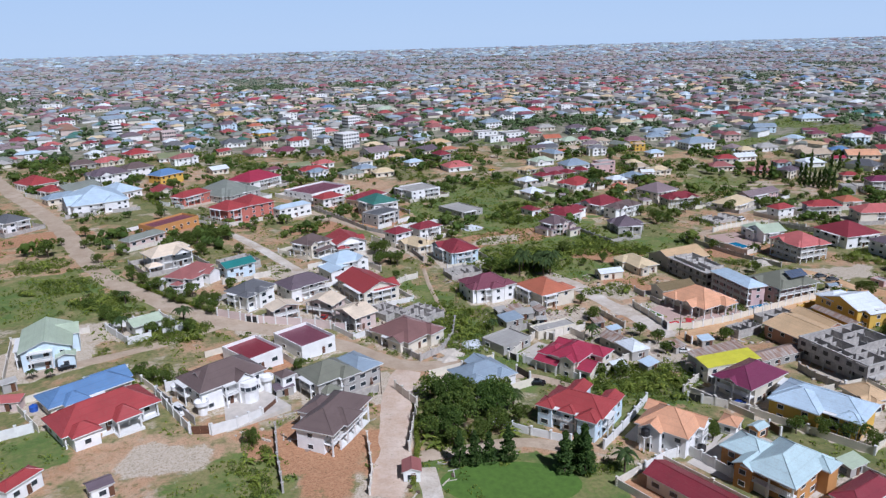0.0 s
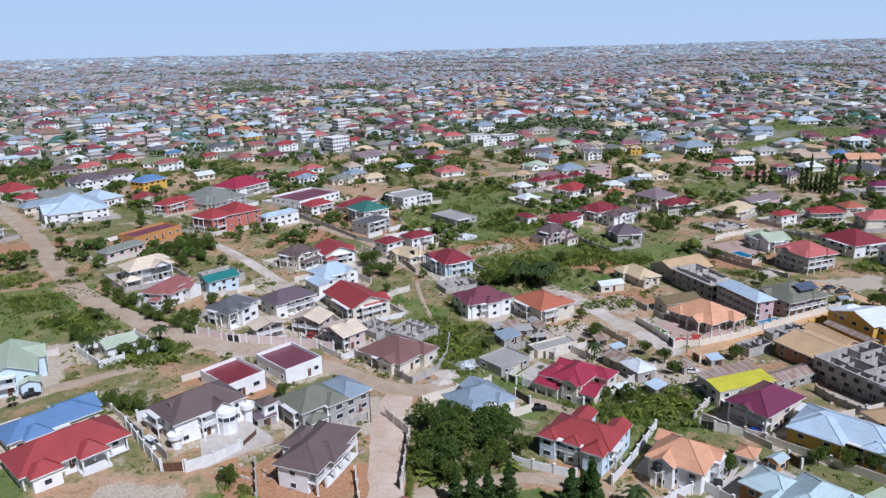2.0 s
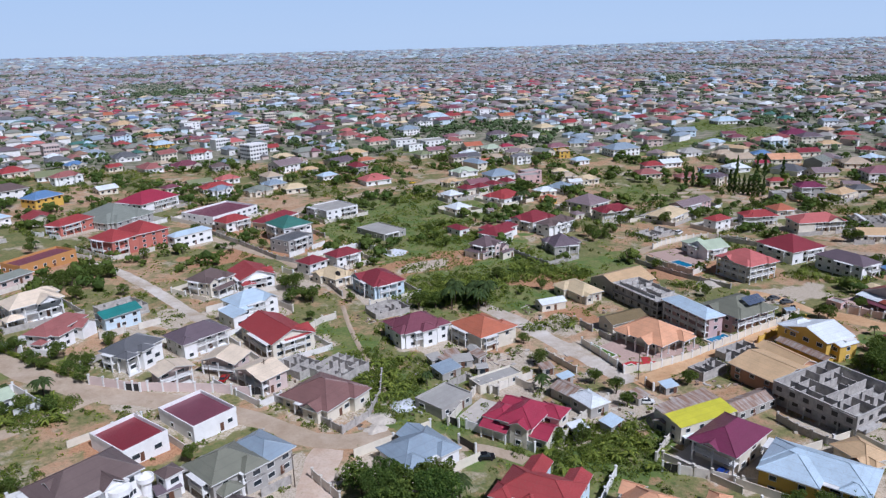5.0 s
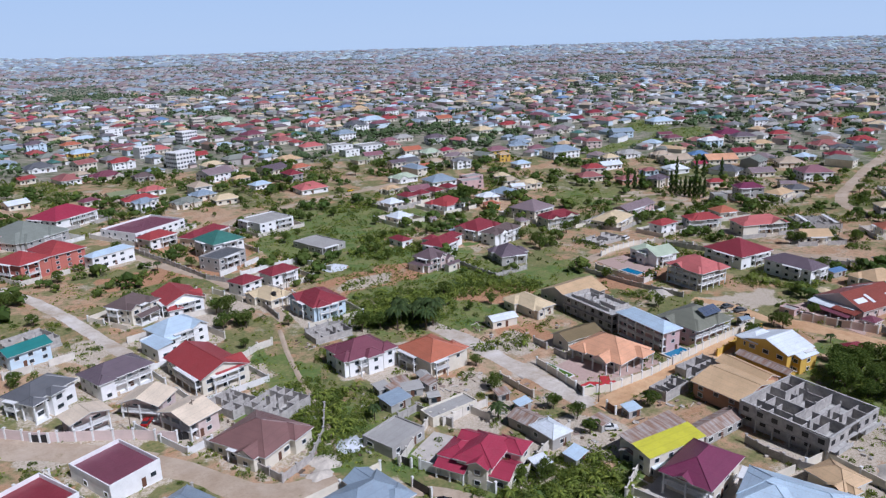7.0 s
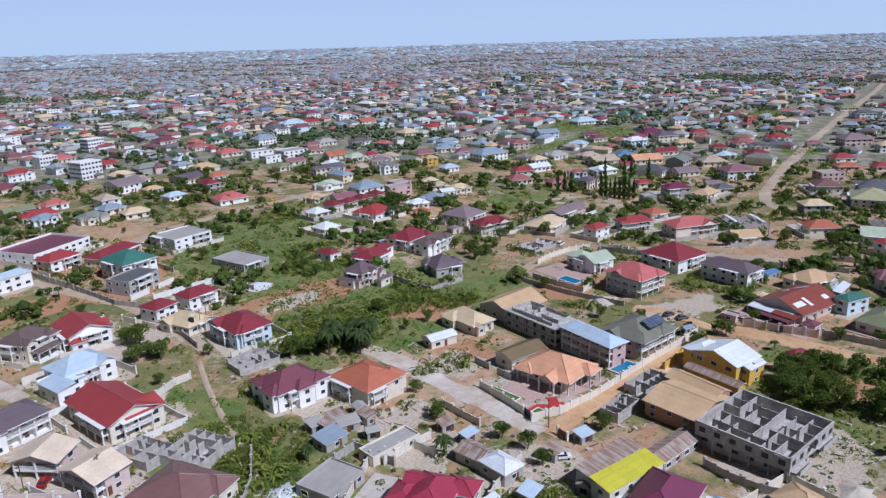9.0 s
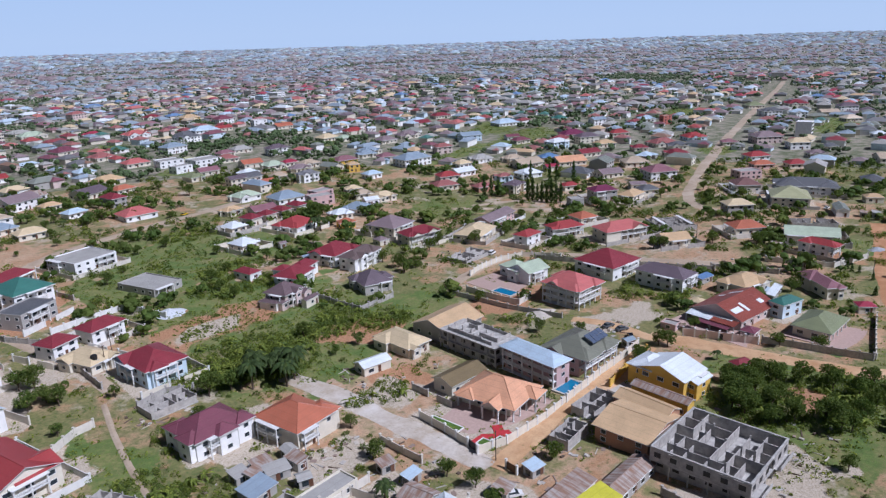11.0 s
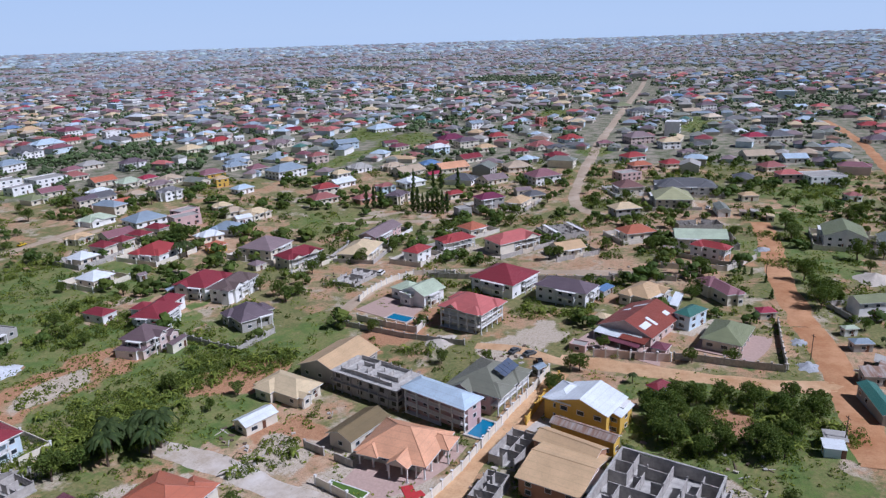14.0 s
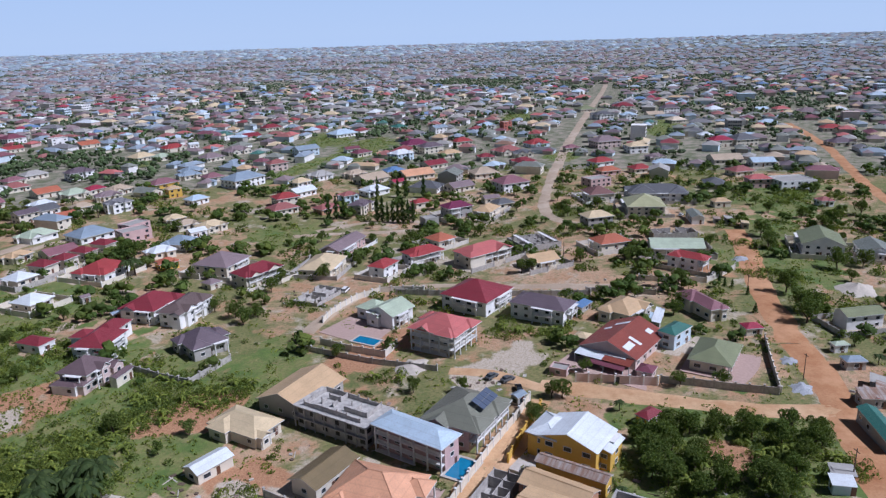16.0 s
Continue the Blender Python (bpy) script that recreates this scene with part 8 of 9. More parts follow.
def yard_walls():
    """A plain wall round each yard, left out where it would cross a road or another house."""
    r = random.Random(19)
    for x, y, turn, hw, hd, kind in YARDS:
        style = r.choice(("plain", "white", "block", "block", "cream", "plain"))
        h = r.choice((1.8, 2.0, 2.2))
        c = [(x + a * math.cos(turn) - b * math.sin(turn), y + a * math.sin(turn) + b * math.cos(turn)) for a, b in ((-hw, -hd), (hw, -hd), (hw, hd), (-hw, hd))]
        sides = []
        for i in range(4):
            p, q = c[i], c[(i + 1) % 4]
            k = 6
            mids = [(p[0] + (q[0] - p[0]) * j / k, p[1] + (q[1] - p[1]) * j / k) for j in range(k + 1)]
            if any(near_road(*m, 0.6) for m in mids) or any(math.hypot(m[0] - tx, m[1] - ty) < tr * 0.9 for m in mids for tx, ty, tr in TAKEN if math.hypot(tx - x, ty - y) > 1):
                continue
            sides.append(i)
        if not sides:
            continue
        mat, words = STYLE[style]
        root = new("compound_wall")
        root.matrix_world = pose(x, y, ground(x, y))
        tagged(root, f"{words} compound wall round a house yard", "wall", "compound walls")
        gate = r.choice(sides)
        for i in sides:
            p, q = Vector(c[i]), Vector(c[(i + 1) % 4])
            runs = [(0.0, 1.0)] if i != gate else [(0.0, 0.4), (0.62, 1.0)]
            for a, b in runs:
                u, v = p.lerp(q, a), p.lerp(q, b)
                nrm = Vector((-(v - u).y, (v - u).x)).normalized() * 0.1
                g = Shape()
                n = 4
                for j in range(n + 1):
                    m = u.lerp(v, j / n)
                    z = ground(m.x, m.y) - ground(x, y)
                    for sg, zz in ((-1, z - 0.5), (1, z - 0.5), (1, z + h), (-1, z + h)):
                        g.v.append((m.x + sg * nrm.x - x, m.y + sg * nrm.y - y, zz))
                for j in range(n):
                    for k2 in range(4):
                        a0, b0 = j * 4 + k2, j * 4 + (k2 + 1) % 4
                        g.f.append((a0, b0, b0 + 4, a0 + 4))
                g.f += [(3, 2, 1, 0), (n * 4, n * 4 + 1, n * 4 + 2, n * 4 + 3)]
                g.k = [0] * len(g.f)
                part("wall_panel", g.mesh("wall_panel"), mat, root)
        if (style, h) not in POST:
            s = Shape().box(-0.22, -0.22, -0.8, 0.22, 0.22, h + 0.3).box(-0.3, -0.3, h + 0.3, 0.3, 0.3, h + 0.48)
            POST[style, h] = s.mesh("post")
            POST[style, h].materials.append(TRIM if style in ("white", "cream") else mat)
        for i in sides:
            for m in (Vector(c[i]), Vector(c[i]).lerp(Vector(c[(i + 1) % 4]), 0.5) if i != gate else Vector(c[i]).lerp(Vector(c[(i + 1) % 4]), 0.4)):
                post = new("post", POST[style, h])
                post.parent, post.matrix_local = root, Matrix.Translation((m.x - x, m.y - y, ground(m.x, m.y) - ground(x, y))) @ Matrix.Rotation(turn, 4, "Z")


yard_walls()



# ---- vehicles, tanks, poles, heaps, pools ----
PAINT = {"red": plain("red_car_paint", (0.32, 0.015, 0.012), 0.25, 0.1), "white": plain("white_car_paint", (0.75, 0.75, 0.74), 0.28, 0.05), "grey": plain("grey_car_paint", (0.10, 0.11, 0.12), 0.28, 0.1),
         "black": plain("black_car_paint", (0.014, 0.014, 0.016), 0.22, 0.1), "blue": plain("blue_car_paint", (0.02, 0.05, 0.25), 0.25, 0.1), "yellow": plain("yellow_car_paint", (0.60, 0.42, 0.01), 0.3, 0.08)}
TYRE = plain("tyre", (0.015, 0.015, 0.015), 0.8)


def vehicle(kind, paint, x, y, rot):
    root = new("car" if kind == "car" else "van")
    root.matrix_world = pose(x, y, ground(x, y) + 0.16, 0, 0, rot)
    tagged(root, f"{paint} {'saloon car' if kind == 'car' else 'passenger van'} parked on the ground", "car" if kind == "car" else "van")
    ln, wd = (4.3, 1.75) if kind == "car" else (4.9, 1.9)
    prof = [(-0.5, 0.28), (-0.5, 0.75), (-0.46, 0.9), (-0.30, 0.95), (0.22, 0.95), (0.46, 0.78), (0.5, 0.55), (0.5, 0.28)] if kind == "car" else \
        [(-0.5, 0.3), (-0.5, 1.1), (-0.48, 1.2), (0.3, 1.2), (0.46, 0.95), (0.5, 0.7), (0.5, 0.3)]
    body = Shape()
    n = len(prof)
    for sgn in (-1, 1):
        body.v += [(u * ln, sgn * wd / 2 * (0.96 if z > 0.8 else 1), z) for u, z in prof]
    body.f += [tuple(range(n)), tuple(range(2 * n - 1, n - 1, -1))] + [(i, n + i, n + (i + 1) % n, (i + 1) % n) for i in range(n)]
    body.k = [0] * len(body.f)
    part("body", body.mesh("body"), PAINT[paint], root)
    top = [(-0.40, 0.93), (-0.28, 1.40), (0.08, 1.42), (0.26, 0.93)] if kind == "car" else [(-0.49, 1.19), (-0.47, 1.85), (0.18, 1.88), (0.33, 1.19)]
    cab = Shape()
    for sgn in (-1, 1):
        cab.v += [(u * ln, sgn * wd / 2 * (0.92 if k in (0, 3) else 0.78), z) for k, (u, z) in enumerate(top)]
    cab.f = [(0, 1, 2, 3), (7, 6, 5, 4), (0, 4, 5, 1), (2, 6, 7, 3)]
    cab.k = [0] * 4
    part("cabin_glass", cab.mesh("cabin_glass"), GLASS, root, "dark glass")
    r0, r1 = top[1], top[2]
    part("roof", Shape().box(r0[0] * ln, -wd * 0.395, r0[1] - 0.04, r1[0] * ln, wd * 0.395, r1[1] + 0.04).mesh("roof"), PAINT[paint], root)
    for u in (-0.31, 0.31):
        for sgn in (-1, 1):
            part("wheel", Shape().tube((u * ln, sgn * (wd / 2 - 0.2), 0.17), (u * ln, sgn * (wd / 2 + 0.02), 0.17), 0.33, 0.33, 12).mesh("wheel"), TYRE, root)
    for sgn in (-1, 1):
        part("headlight", Shape().box(ln * 0.5 - 0.06, sgn * wd * 0.36 - 0.16, 0.58, ln * 0.5 + 0.02, sgn * wd * 0.36 + 0.16, 0.72).mesh("headlight"), TRIM, root)


BLUE_PLASTIC = plain("blue_plastic", (0.03, 0.10, 0.42), 0.4)


def tank(colour, x, y, h):
    """A ribbed plastic water tank, on a small frame if h is given."""
    root = new("water_tank")
    root.matrix_world = pose(x, y, ground(x, y))
    tagged(root, f"{colour} plastic water tank {'on a concrete stand' if h else 'standing in a yard'}", "water tank")
    if h:
        for dx in (-0.8, 0.8):
            for dy in (-0.8, 0.8):
                part("leg", Shape().box(dx - 0.12, dy - 0.12, -0.5, dx + 0.12, dy + 0.12, h - 0.2).mesh("leg"), TRIM, root)
    part("platform", Shape().box(-1.1, -1.1, h - 0.2 if h else -0.4, 1.1, 1.1, h).mesh("platform"), RAW, root)
    s = Shape()
    rings = [(0.0, 0.95), (0.3, 0.98), (0.34, 0.92), (0.6, 0.98), (0.64, 0.92), (0.95, 0.98), (1.0, 0.92), (1.3, 0.97), (1.55, 0.6), (1.62, 0.28), (1.72, 0.28)]
    for z, q in rings:
        s.v += [(q * math.cos(6.283 * i / 14), q * math.sin(6.283 * i / 14), h + z) for i in range(14)]
    for a in range(len(rings) - 1):
        for i in range(14):
            j = (i + 1) % 14
            s.f.append((a * 14 + i, a * 14 + j, a * 14 + 14 + j, a * 14 + 14 + i))
    s.f.append(tuple(range(len(s.v) - 14, len(s.v))))
    s.k = [0] * len(s.f)
    part("tank", s.mesh("tank"), TANK if colour == "black" else BLUE_PLASTIC, root)


POLE = Shape().tube((0, 0, -0.6), (0, 0, 8), 0.14, 0.09, 7).mesh("pole")
ARM = Shape().box(-0.9, -0.06, 7.3, 0.9, 0.06, 7.45).mesh("crossarm")


def pole(x, y, h):
    root = new("utility_pole")
    root.matrix_world = pose(x, y, ground(x, y), 0, 0, 40)
    tagged(root, "wooden utility pole with one crossarm", "pole", "utility poles")
    part("pole", POLE, BARK, root)
    part("crossarm", ARM, BARK, root)


HEAP = {"white": plain("quarry_dust", (0.55, 0.58, 0.62), 0.95, 0.15, 1.2), "grey": plain("crushed_stone", (0.36, 0.38, 0.41), 0.95, 0.25, 2.0), "pale": plain("building_sand", (0.52, 0.47, 0.40), 0.95, 0.15, 1.2)}


def heap(kind, x, y, q):
    """A loose pile with an uneven cone."""
    r = random.Random(int(x * 10 + y))
    s, k, rings = Shape(), 20, 6
    lump = [r.uniform(0.75, 1.2) for _ in range(k)]
    for j in range(rings):
        t = j / (rings - 1)
        for i in range(k):
            a = 6.283 * i / k
            u = q * (1 - t) * lump[i] * r.uniform(0.93, 1.07)
            xx, yy = u * math.cos(a) * 1.25, u * math.sin(a)
            s.v.append((xx, yy, ground(x + xx, y + yy) - ground(x, y) - (0.15 if j == 0 else 0) + q * 0.38 * (t ** 1.2) * r.uniform(0.9, 1.08)))
    for j in range(rings - 1):
        for i in range(k):
            i2 = (i + 1) % k
            s.f.append((j * k + i, j * k + i2, j * k + k + i2, j * k + k + i))
    s.k = [0] * len(s.f)
    ob = part("mound", s.mesh("mound"), HEAP[kind])
    ob.data.polygons.foreach_set("use_smooth", [True] * len(ob.data.polygons))
    ob.matrix_world = pose(x, y, ground(x, y))
    tagged(ob, f"loose mound of {'pale building sand' if kind == 'pale' else 'grey crushed stone' if kind == 'grey' else 'whitish quarry dust'}", "mound")


vehicle("car", "red", 26.1, 196.7, 60)
vehicle("car", "grey", 214.2, 177.4, -10)
vehicle("car", "grey", 214.9, 172.5, -20)
vehicle("car", "black", 211.5, 167.1, 40)
vehicle("car", "red", 123.4, 141, -10)
vehicle("car", "white", 123.9, 138.2, -30)
vehicle("van", "white", -17.4, 139.2, -60)
vehicle("van", "white", 250.6, 265.6, 20)
vehicle("car", "blue", 116, 104.5, 20)
vehicle("car", "black", 73.7, 132.7, -20)
vehicle("car", "black", -46.9, 172.4, 20)
vehicle("car", "yellow", 181, 435.2, 20)
vehicle("car", "grey", 121.6, 142.4, 10)
vehicle("car", "white", 415.8, 184.2, 0)
vehicle("car", "grey", 301.5, 99, -70)
heap("white", 114.4, 294.9, 5)
heap("grey", 248.1, 101.9, 3.2)
heap("grey", 264.3, 107.8, 2.6)
heap("pale", 58.8, 159, 3)
heap("white", 66.4, 164, 4)
heap("pale", 55.8, 155.3, 3)
heap("pale", 58.7, 160.4, 3.4)
heap("grey", 356, 141.9, 3.5)
heap("pale", 159.4, 89.9, 3.5)
heap("pale", 208.8, 201.7, 5)
heap("pale", 338.1, 97.4, 7)
pole(31.9, 139.3, 8)
pole(131.5, 150.5, 8)
pole(253.5, 102.3, 8)
pole(204.1, 85.9, 8)
pole(324.9, 206.9, 8)
pole(314.1, 130, 8)
pole(36.1, 189.4, 8)
pole(22.1, 193.6, 8)
pole(82.2, 264.3, 8)
pole(88, 276.7, 8)
tank("black", 91.7, 91.9, 0)
tank("black", 94.1, 90.2, 0)
tank("black", 82.1, 94.5, 4)
tank("blue", -50.6, 149.6, 0)
tank("black", -44.6, 117.9, 0)
tank("black", 60, 137.6, 0)
tank("black", 79.4, 264.5, 4)
tank("black", 95.3, 138.2, 0)

WATER = plain("pool_water", (0.02, 0.20, 0.36), 0.06, 0.1, 0.6)
PAVE = plain("pinkish_paving", (0.46, 0.33, 0.28), 0.9, 0.12, 1.4)
PAVE_RED = plain("red_paving", (0.48, 0.035, 0.04), 0.85, 0.15, 1.2)
LAWN = plain("mown_lawn", (0.080, 0.155, 0.020), 0.95, 0.22, 0.7)
SLAB = plain("pale_concrete", (0.50, 0.46, 0.41), 0.92, 0.14, 0.5)


def paving(name, label, mat, x, y, rot, w, d, z=0.12):
    ob = part(name, Shape().box(-w / 2, -d / 2, -1.5, w / 2, d / 2, z).mesh(name), mat)
    ob.matrix_world = pose(x, y, ground(x, y), 0, 0, rot)
    return tagged(ob, label, "paving", kind="structure")


def pool(x, y, rot, w, d):
    root = new("swimming_pool")
    root.matrix_world = pose(x, y, ground(x, y), 0, 0, rot)
    tagged(root, "blue rectangular swimming pool in a tiled surround", "pool")
    for x0, y0, x1, y1 in ((-w / 2 - 0.7, -d / 2 - 0.7, w / 2 + 0.7, -d / 2), (-w / 2 - 0.7, d / 2, w / 2 + 0.7, d / 2 + 0.7), (-w / 2 - 0.7, -d / 2, -w / 2, d / 2), (w / 2, -d / 2, w / 2 + 0.7, d / 2)):
        part("edging", Shape().box(x0, y0, -0.8, x1, y1, 0.35).mesh("edging"), SLAB, root)
    part("water", Shape().box(-w / 2, -d / 2, -0.8, w / 2, d / 2, 0.24).mesh("water"), WATER, root)


pool(172.2, 160.4, 5, 8.0, 5.2)
pool(216.5, 226.0, 5, 4.5, 8.5)


def solar(x, y, z, rot, tilt):
    root = new("solar_panels")
    root.matrix_world = pose(x, y, z, tilt, 0, rot)
    tagged(root, "dark blue solar panels on an olive roof", "solar panel")
    for i in range(4):
        for j in range(2):
            part("solar_panel", Shape().box(-4 + 2 * i + 0.05, -1.9 + 1.9 * j + 0.05, 0, -4 + 2 * i + 1.95, -1.9 + 1.9 * j + 1.85, 0.06).mesh("solar_panel"), SOLAR, root)


SOLAR = plain("solar_cells", (0.10, 0.125, 0.18), 0.2, 0.1, 3)


solar(189.2, 164.5, ground(186, 167.8) + 9.25, 4, 24.7)
paving("paving", "pinkish paved yard with a red pattern", PAVE, 149.5, 163.5, 12, 27, 27)
def grass_plot(x, y, rot, w, d):
    """A small bed of grass inside a white kerb."""
    root = new("grass_plot")
    root.matrix_world = pose(x, y, ground(x, y), 0, 0, rot)
    tagged(root, "small rectangular grass plot with a white kerb", "grass plot")
    for x0, y0, x1, y1 in ((-w / 2, -d / 2, w / 2, -d / 2 + 0.3), (-w / 2, d / 2 - 0.3, w / 2, d / 2), (-w / 2, -d / 2 + 0.3, -w / 2 + 0.3, d / 2 - 0.3), (w / 2 - 0.3, -d / 2 + 0.3, w / 2, d / 2 - 0.3)):
        part("kerb", Shape().box(x0, y0, -0.6, x1, y1, 0.34).mesh("kerb"), TRIM, root)
    part("grass", Shape().box(-w / 2 + 0.3, -d / 2 + 0.3, -0.6, w / 2 - 0.3, d / 2 - 0.3, 0.24).mesh("grass"), LAWN, root)


grass_plot(134.5, 171.4, 8, 3.4, 10.5)
grass_plot(135.1, 157.7, 8, 3.4, 3.4)
grass_plot(138.6, 156.0, 0, 3.0, 2.4)
paving("red_paving", "bright red patterned paving blocks in a yard", PAVE_RED, 134.9, 159.9, 6, 5.6, 2.0, 0.150)
paving("red_paving", "bright red patterned paving blocks in a yard", PAVE_RED, 138.8, 158.5, -44, 5.4, 2.2, 0.156)
paving("red_paving", "bright red patterned paving blocks in a yard", PAVE_RED, 141.2, 157.4, -20, 4.8, 2.6, 0.162)
paving("red_paving", "bright red patterned paving blocks in a yard", PAVE_RED, 141.7, 159.0, -123, 5.9, 2.6, 0.168)
paving("paving", "pale concrete yard of a crimson-roofed villa", SLAB, 85.0, 143.6, 32, 19, 25)
paving("paving", "pale concrete yard of a peach-roofed villa", SLAB, 91.0, 97.0, 33, 17, 18)
paving("paving", "pale concrete yard of a purple-roofed villa", SLAB, 120.6, 109.4, 17, 23, 15)
paving("paving", "pale concrete yard of an ochre villa", SLAB, 102.6, 80.0, 21, 22, 24)
paving("paving", "pale concrete yard of a yellow hall", SLAB, 187.0, 139.0, 0, 20, 24)
paving("paving", "pinkish paved yard beside a pool", PAVE, 222, 234, 0, 16, 22)
paving("paving", "pale pink paved yard of a bungalow", PAVE, 253, 121, 3, 20, 24)
paving("paving", "tan paved yard of a red-roofed house", PAVE, 243, 150, -3, 30, 28)
paving("paving", "grey concrete yard of a white mansion", SLAB, -6, 137, 27, 24, 16)


def barn_awnings():
    """Low sheet awnings over the front of the red hall, one half white, and a lower red one."""
    w = 2 * max(abs(v.co.x) for o in barn.children if o.name.startswith("roof") for v in o.data.vertices)
    x0 = -w / 2
    for name, mat, ya, yb, xa, xb, za, zb in (("white_awning", ROOF["white"], 0.0, barn_d * 0.46, x0 + 0.2, x0 - 3.6, barn_eave - 0.1, barn_eave - 0.8), ("red_awning", ROOF["redmetal"], -barn_d * 0.46, -0.02, x0 + 0.2, x0 - 3.6, barn_eave - 0.1, barn_eave - 0.8),
                                              ("lower_awning", ROOF["mauve"], -barn_d * 0.4, barn_d * 0.25, x0 - 3.0, x0 - 5.4, barn_eave - 1.0, barn_eave - 1.6)):
        s = Shape()
        c = [(xa, ya, za), (xa, yb, za), (xb, yb, zb), (xb, ya, zb)]
        low = [(a, b, z - 0.1) for a, b, z in c]
        s.face(c[::-1]).face(low)
        for i in range(4):
            j = (i + 1) % 4
            s.face([c[i], c[j], low[j], low[i]])
        awn = part(name, s.mesh(name, uv=True), mat, barn, name.replace("_", " ") + " of metal sheet")
        for yy in (ya + 0.2, (ya + yb) / 2, yb - 0.2):
            col = new("post", PILLAR)
            col.parent = awn
            col.matrix_local = Matrix.Translation((xb + 0.25, yy, -0.1)) @ Matrix.Diagonal((0.7, 0.7, (zb - 0.0) / 2.8, 1))


barn_awnings()


def lawn(x, y, rx, ry, rot):
    """A mown oval of grass."""
    s = Shape()
    k = 28
    c, q = math.cos(radians(rot)), math.sin(radians(rot))
    for t in (1.0, 0.6, 0.25):
        for i in range(k):
            a = 6.283 * i / k
            u, v = rx * t * math.cos(a), ry * t * math.sin(a)
            xx, yy = u * c - v * q, u * q + v * c
            s.v.append((xx, yy, ground(x + xx, y + yy) - ground(x, y) + (0.02 if t == 1.0 else 0.1)))
    for j in range(2):
        s.f += [(j * k + i, j * k + (i + 1) % k, j * k + k + (i + 1) % k, j * k + k + i) for i in range(k)]
    s.f.append(tuple(range(2 * k, 3 * k)))
    s.k = [0] * len(s.f)
    ob = part("lawn", s.mesh("lawn"), LAWN)
    ob.matrix_world = pose(x, y, ground(x, y))
    tagged(ob, "bright green mown lawn", "lawn", kind="structure")


lawn(48.6, 92.4, 14.9, 8.2, -17)


def round_balcony(root, u, v, z, q):
    """A drum-shaped balcony with a solid parapet, on a corner of a house."""
    drum = Shape()
    k = 20
    prof = ((q * 0.8, z - 0.35), (q, z), (q, z + 1.0), (q - 0.18, z + 1.0), (q - 0.18, z + 0.1))
    for rr, zz in prof:
        drum.v += [(u + rr * math.cos(6.283 * i / k), v + rr * math.sin(6.283 * i / k), zz) for i in range(k)]
    for j in range(len(prof) - 1):
        drum.f += [(j * k + i, j * k + (i + 1) % k, j * k + k + (i + 1) % k, j * k + k + i) for i in range(k)]
    drum.f += [tuple(range(4 * k, 5 * k)), tuple(range(k - 1, -1, -1))]
    drum.k = [0] * len(drum.f)
    part("balcony", drum.mesh("balcony"), WALL["white"], root)
    part("column", Shape().tube((u, v, -1), (u, v, z - 0.3), q * 0.62, q * 0.62, 16).mesh("column"), WALL["white"], root)


for u, v in ((-9.0, -6.2), (9.0, -6.2), (-9.0, 6.2)):
    round_balcony(mansion, u, v, 3.1, 1.7)
bay = Shape().tube((3.0, -7.6, -1), (3.0, -7.6, 5.4), 2.2, 2.2, 12)
part("bay", bay.mesh("bay"), WALL["white"], mansion)
for i in range(5):
    a = radians(200 + 35 * i)
    part("window", WINDOWS[0][2], TRIM, mansion).matrix_local = pose(3.0 + 2.22 * math.cos(a), -7.6 + 2.22 * math.sin(a), 3.9, 0, 0, math.degrees(a) + 90)
# translucent sheets in the red barn-like roof
SKYLIGHT = plain("skylight_sheet", (0.78, 0.82, 0.85), 0.35, 0.06)
for u, v, w, d in ((-3.0, -5.0, 1.4, 4.2), (5.2, 2.6, 1.6, 5.0), (6.5, -5.5, 2.6, 2.0), (-7.5, -5.0, 5.0, 2.2), (2.2, 6.0, 1.6, 2.4)):
    sl = 0.40 if v < 0 else -0.40
    z0 = barn_eave + 0.40 * (barn_d / 2 - abs(v)) + 0.03
    s = Shape().box(-w / 2, -d / 2, 0.02, w / 2, d / 2, 0.09)
    part("skylight", s.mesh("skylight"), SKYLIGHT, barn, "white translucent roof sheet").matrix_local = pose(u, v, z0, math.degrees(math.atan(sl)), 0, 0)


# ---- sheds, gates and building rubble ----
def shed(x, y, rot, w, d, h, roof):
    house(x, y, rot, w, d, h, "shed" if w > 4 else "gable", roof, "concrete" if roof != "pinkred" else "pinkish", 1, category="shed", detail=1)


shed(90.0, 184.8, -0, 4.9, 3.8, 2.5, "rust")
shed(91.5, 180.5, -9, 5.9, 4.1, 2.3, "concrete")
shed(94.1, 173.5, -14, 3.5, 3.4, 2.4, "concrete")
shed(87.4, 182.5, 19, 5.2, 3.2, 2.5, "rust")
shed(97.8, 185.8, -2, 3.5, 3.6, 2.4, "concrete")
shed(84.4, 184.7, 7, 4.2, 3.8, 2.3, "concrete")
shed(249.3, 86.3, 0, 4.9, 3.9, 2.3, "rust")
shed(247.5, 83.9, 34, 4.5, 4.1, 2.5, "redmetal")
shed(258.4, 85.3, 4, 5.9, 4.0, 2.2, "concrete")
shed(254.2, 83.8, 3, 5.2, 3.6, 2.3, "rust")
shed(133.5, 140.7, -2, 4.5, 3.5, 2.3, "skywhite")
shed(122.6, 139.8, 14, 4.7, 4.0, 2.3, "rust")
shed(110.8, 165.5, -5, 4.2, 3.4, 2.3, "rust")
shed(112.0, 157.7, 9, 4.8, 2.9, 2.4, "skywhite")
shed(107.2, 131.0, 20, 5.4, 3.8, 2.5, "skywhite")
shed(98.4, 132.4, 2, 4.4, 3.7, 2.5, "white")
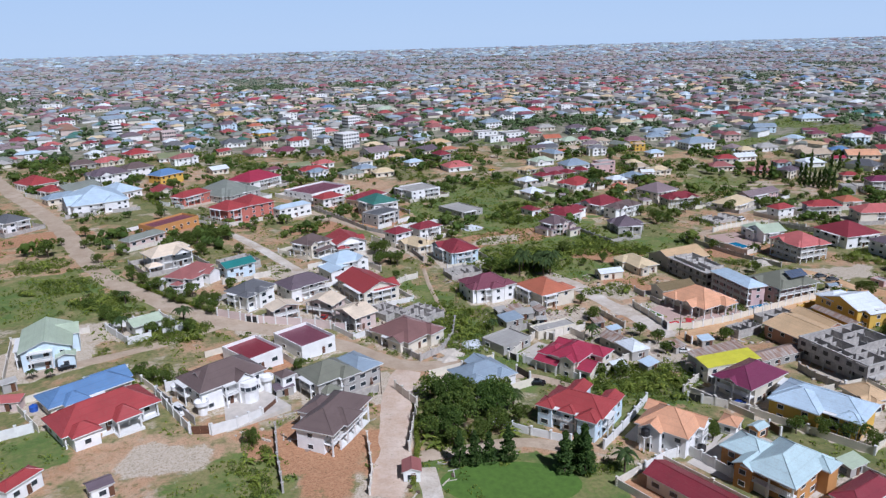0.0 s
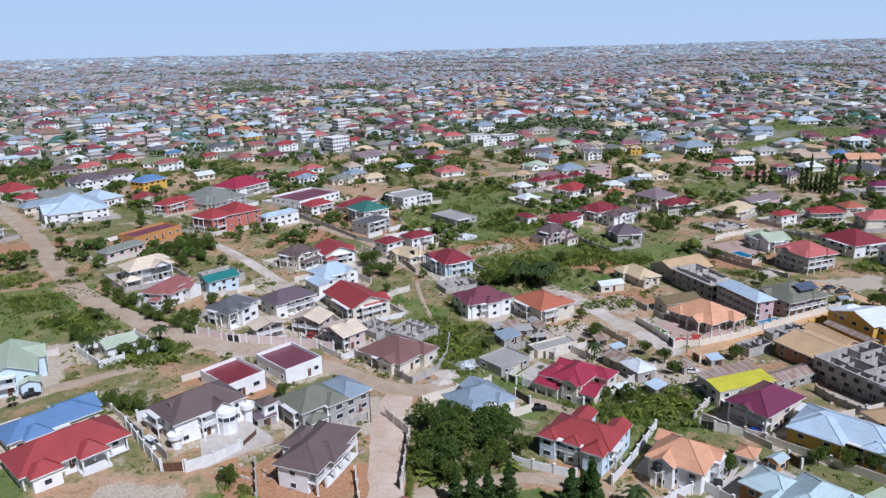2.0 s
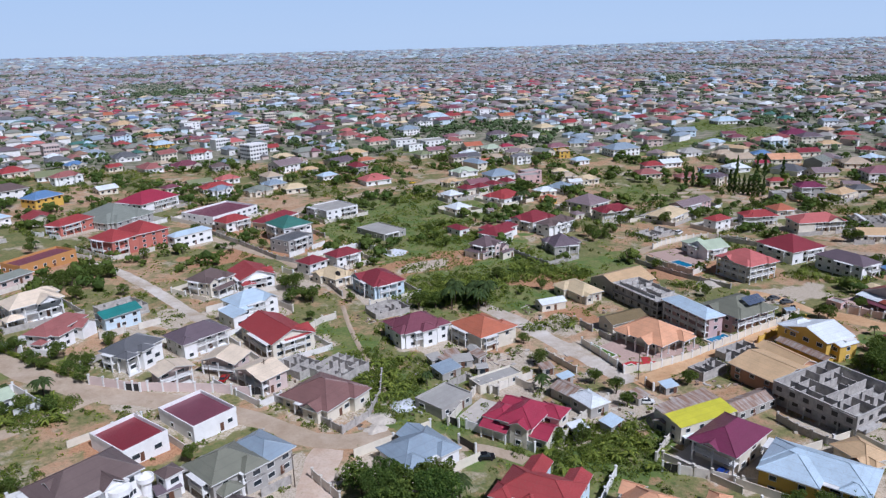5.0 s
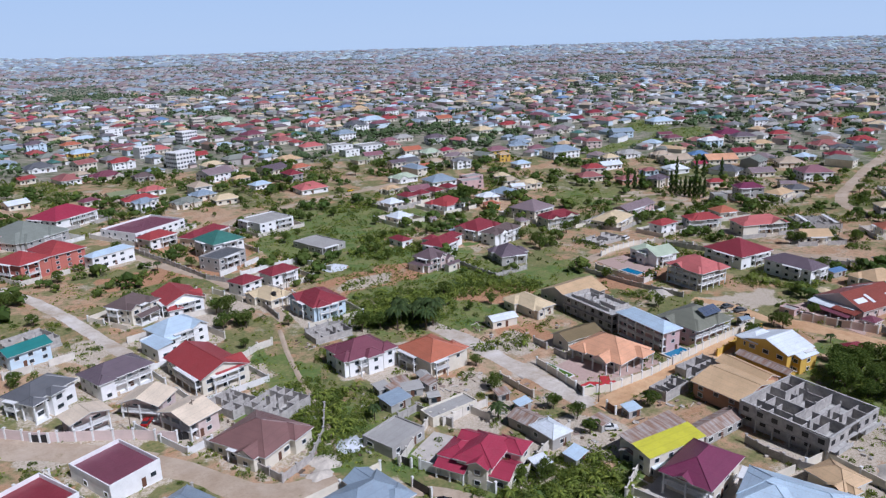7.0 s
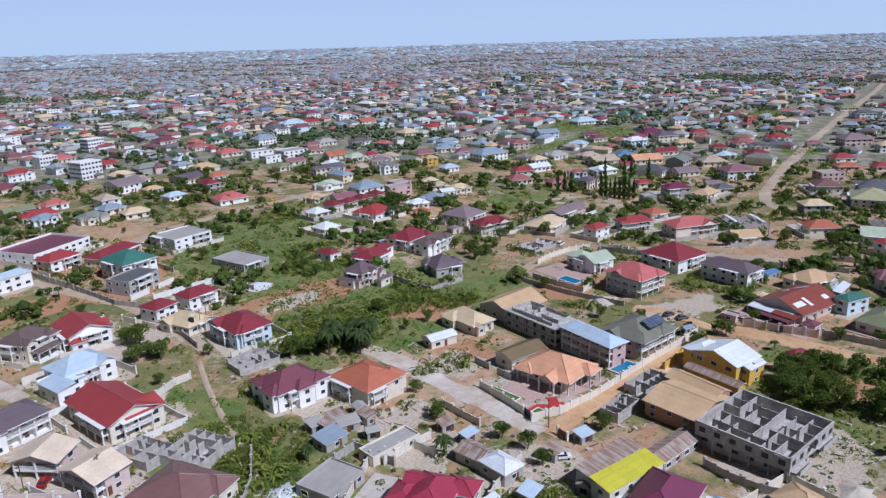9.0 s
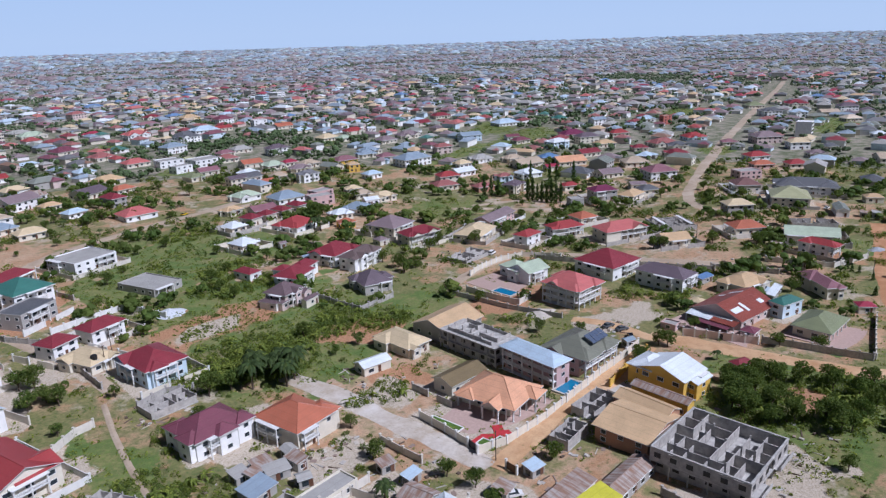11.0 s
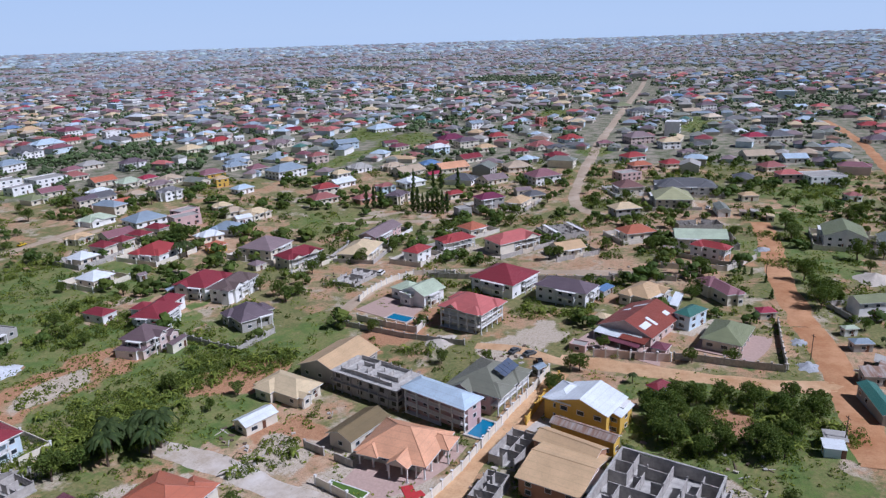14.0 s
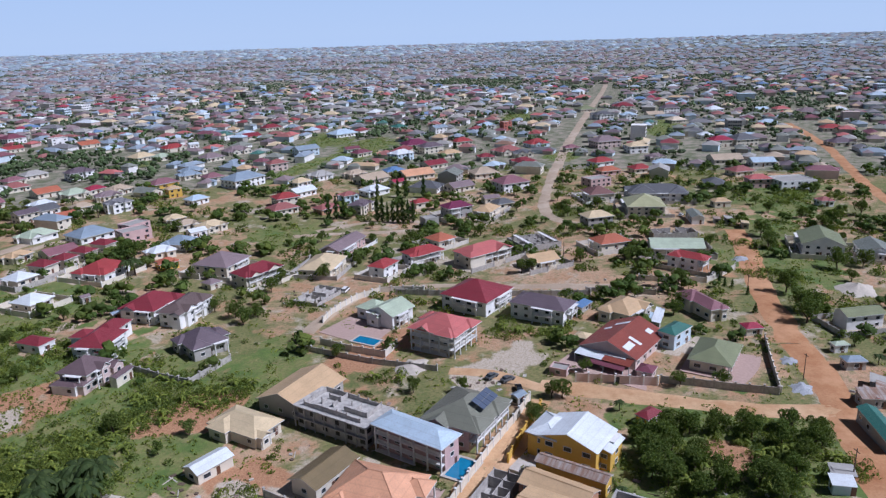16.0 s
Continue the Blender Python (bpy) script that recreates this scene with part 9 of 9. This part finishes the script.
shed(334.3, 174.6, -12, 4.3, 3.4, 2.3, "rust")
shed(241.1, 145.9, 20, 6.1, 3.1, 2.5, "pinkred")
shed(273.6, 150.0, 15, 5.4, 3.5, 2.2, "skywhite")
shed(184.1, 315.5, -7, 3.6, 3.1, 2.3, "bluegrey")
shed(187.2, 340.5, -6, 3.8, 3.6, 2.7, "mauvegrey")
shed(410.7, 165.3, 20, 5.3, 3.6, 2.3, "rust")
shed(413.1, 160.4, 21, 6.0, 4.0, 2.4, "concrete")
shed(406.7, 151.3, 18, 5.8, 3.8, 2.7, "tancream")
shed(7.5, 144.6, 13, 5.2, 3.3, 2.3, "plumgrey")
shed(-58.7, 163.3, 24, 3.9, 3.8, 2.7, "concrete")
shed(-55.9, 152.4, -11, 5.8, 3.6, 2.4, "pinkred")
shed(118.4, 72.6, 9, 6.0, 3.9, 2.4, "palegreen")
shed(205.4, 163.9, -11, 4.0, 3.0, 2.6, "bluegrey")
shed(119.9, 118.7, 6, 5.2, 3.0, 2.2, "white")
shed(118.6, 125.7, 18, 4.0, 3.8, 2.4, "rust")


def gate(x, y, rot, w, colour):
    """A two-leaf sheet-metal gate between posts."""
    root = new("gate")
    root.matrix_world = pose(x, y, ground(x, y), 0, 0, rot)
    tagged(root, f"closed {colour} sheet-metal double gate in a compound wall", "gate")
    for sg in (-1, 1):
        part("gate_leaf", Shape().box(min(0.03 * sg, sg * w / 2), -0.05, 0.1, max(0.03 * sg, sg * w / 2), 0.05, 2.1).mesh("gate_leaf"), DARK if colour == "black" else DOOR, root)
        part("post", Shape().box(sg * (w / 2 + 0.25) - 0.22, -0.25, -0.8, sg * (w / 2 + 0.25) + 0.22, 0.25, 2.6).mesh("post"), TRIM, root)


gate(73.7, 149.8, -62, 3.0, "black")
gate(-12.8, 128.0, -13, 3.9, "brown")
gate(3.2, 135.7, 52, 5.5, "brown")
gate(3.0, 197.4, -32, 3.7, "black")
gate(32.3, 185.1, -19, 3.0, "black")
gate(107.3, 110.3, -47, 3.0, "black")
gate(131.3, 158.0, -99, 3.3, "black")
gate(72.1, 138.8, -74, 5.2, "black")
gate(114.9, 91.0, -87, 3.1, "brown")
gate(227.9, 144.0, -62, 3.0, "black")
gate(138.3, 93.2, -80, 3.0, "black")
gate(130.6, 144.8, -94, 3.0, "brown")


def rubble():
    """Loose blocks, planks and spoil round the building sites and in back yards."""
    r = random.Random(91)
    mats = [BLOCK, BARK, HEAP["pale"], ROOF["rust"]]
    s = Shape()
    spots = [(162, 112, 17), (57, 189, 11), (47, 196, 9), (150, 144, 9), (167, 148, 9), (172, 196, 15), (86, 229, 9), (240, 270, 12), (90, 178, 14), (112, 150, 12), (125, 128, 13), (20, 122, 12), (340, 229, 14),
             (135, 205, 10), (245, 85, 12), (215, 180, 10), (60, 160, 8), (110, 170, 12), (180, 110, 14), (30, 100, 8), (300, 170, 14), (5, 130, 10)]
    for cx, cy, q in spots:
        for _ in range(46):
            a, t = r.uniform(0, 6.283), q * math.sqrt(r.random()) * 1.15
            x, y = cx + t * math.cos(a), cy + t * math.sin(a)
            if near_road(x, y, 0.5) or any(math.hypot(x - tx, y - ty) < tr * 0.72 for tx, ty, tr in TAKEN):
                continue
            w, d, h = r.choice(((0.45, 0.3, 0.25), (1.1, 0.5, 0.4), (2.6, 0.2, 0.1), (0.8, 0.8, 0.3), (1.6, 1.0, 0.12), (3.2, 0.3, 0.12)))
            m = pose(x, y, ground(x, y) + 0.02, r.uniform(-6, 6), r.uniform(-6, 6), r.uniform(0, 180))
            s.box(-w / 2, -d / 2, -0.1, w / 2, d / 2, h, r.randrange(4), m)
    tagged(part("building_rubble", s.mesh("building_rubble"), mats), "loose blocks, planks and scrap sheets lying about", "rubble", kind="stuff")


rubble()
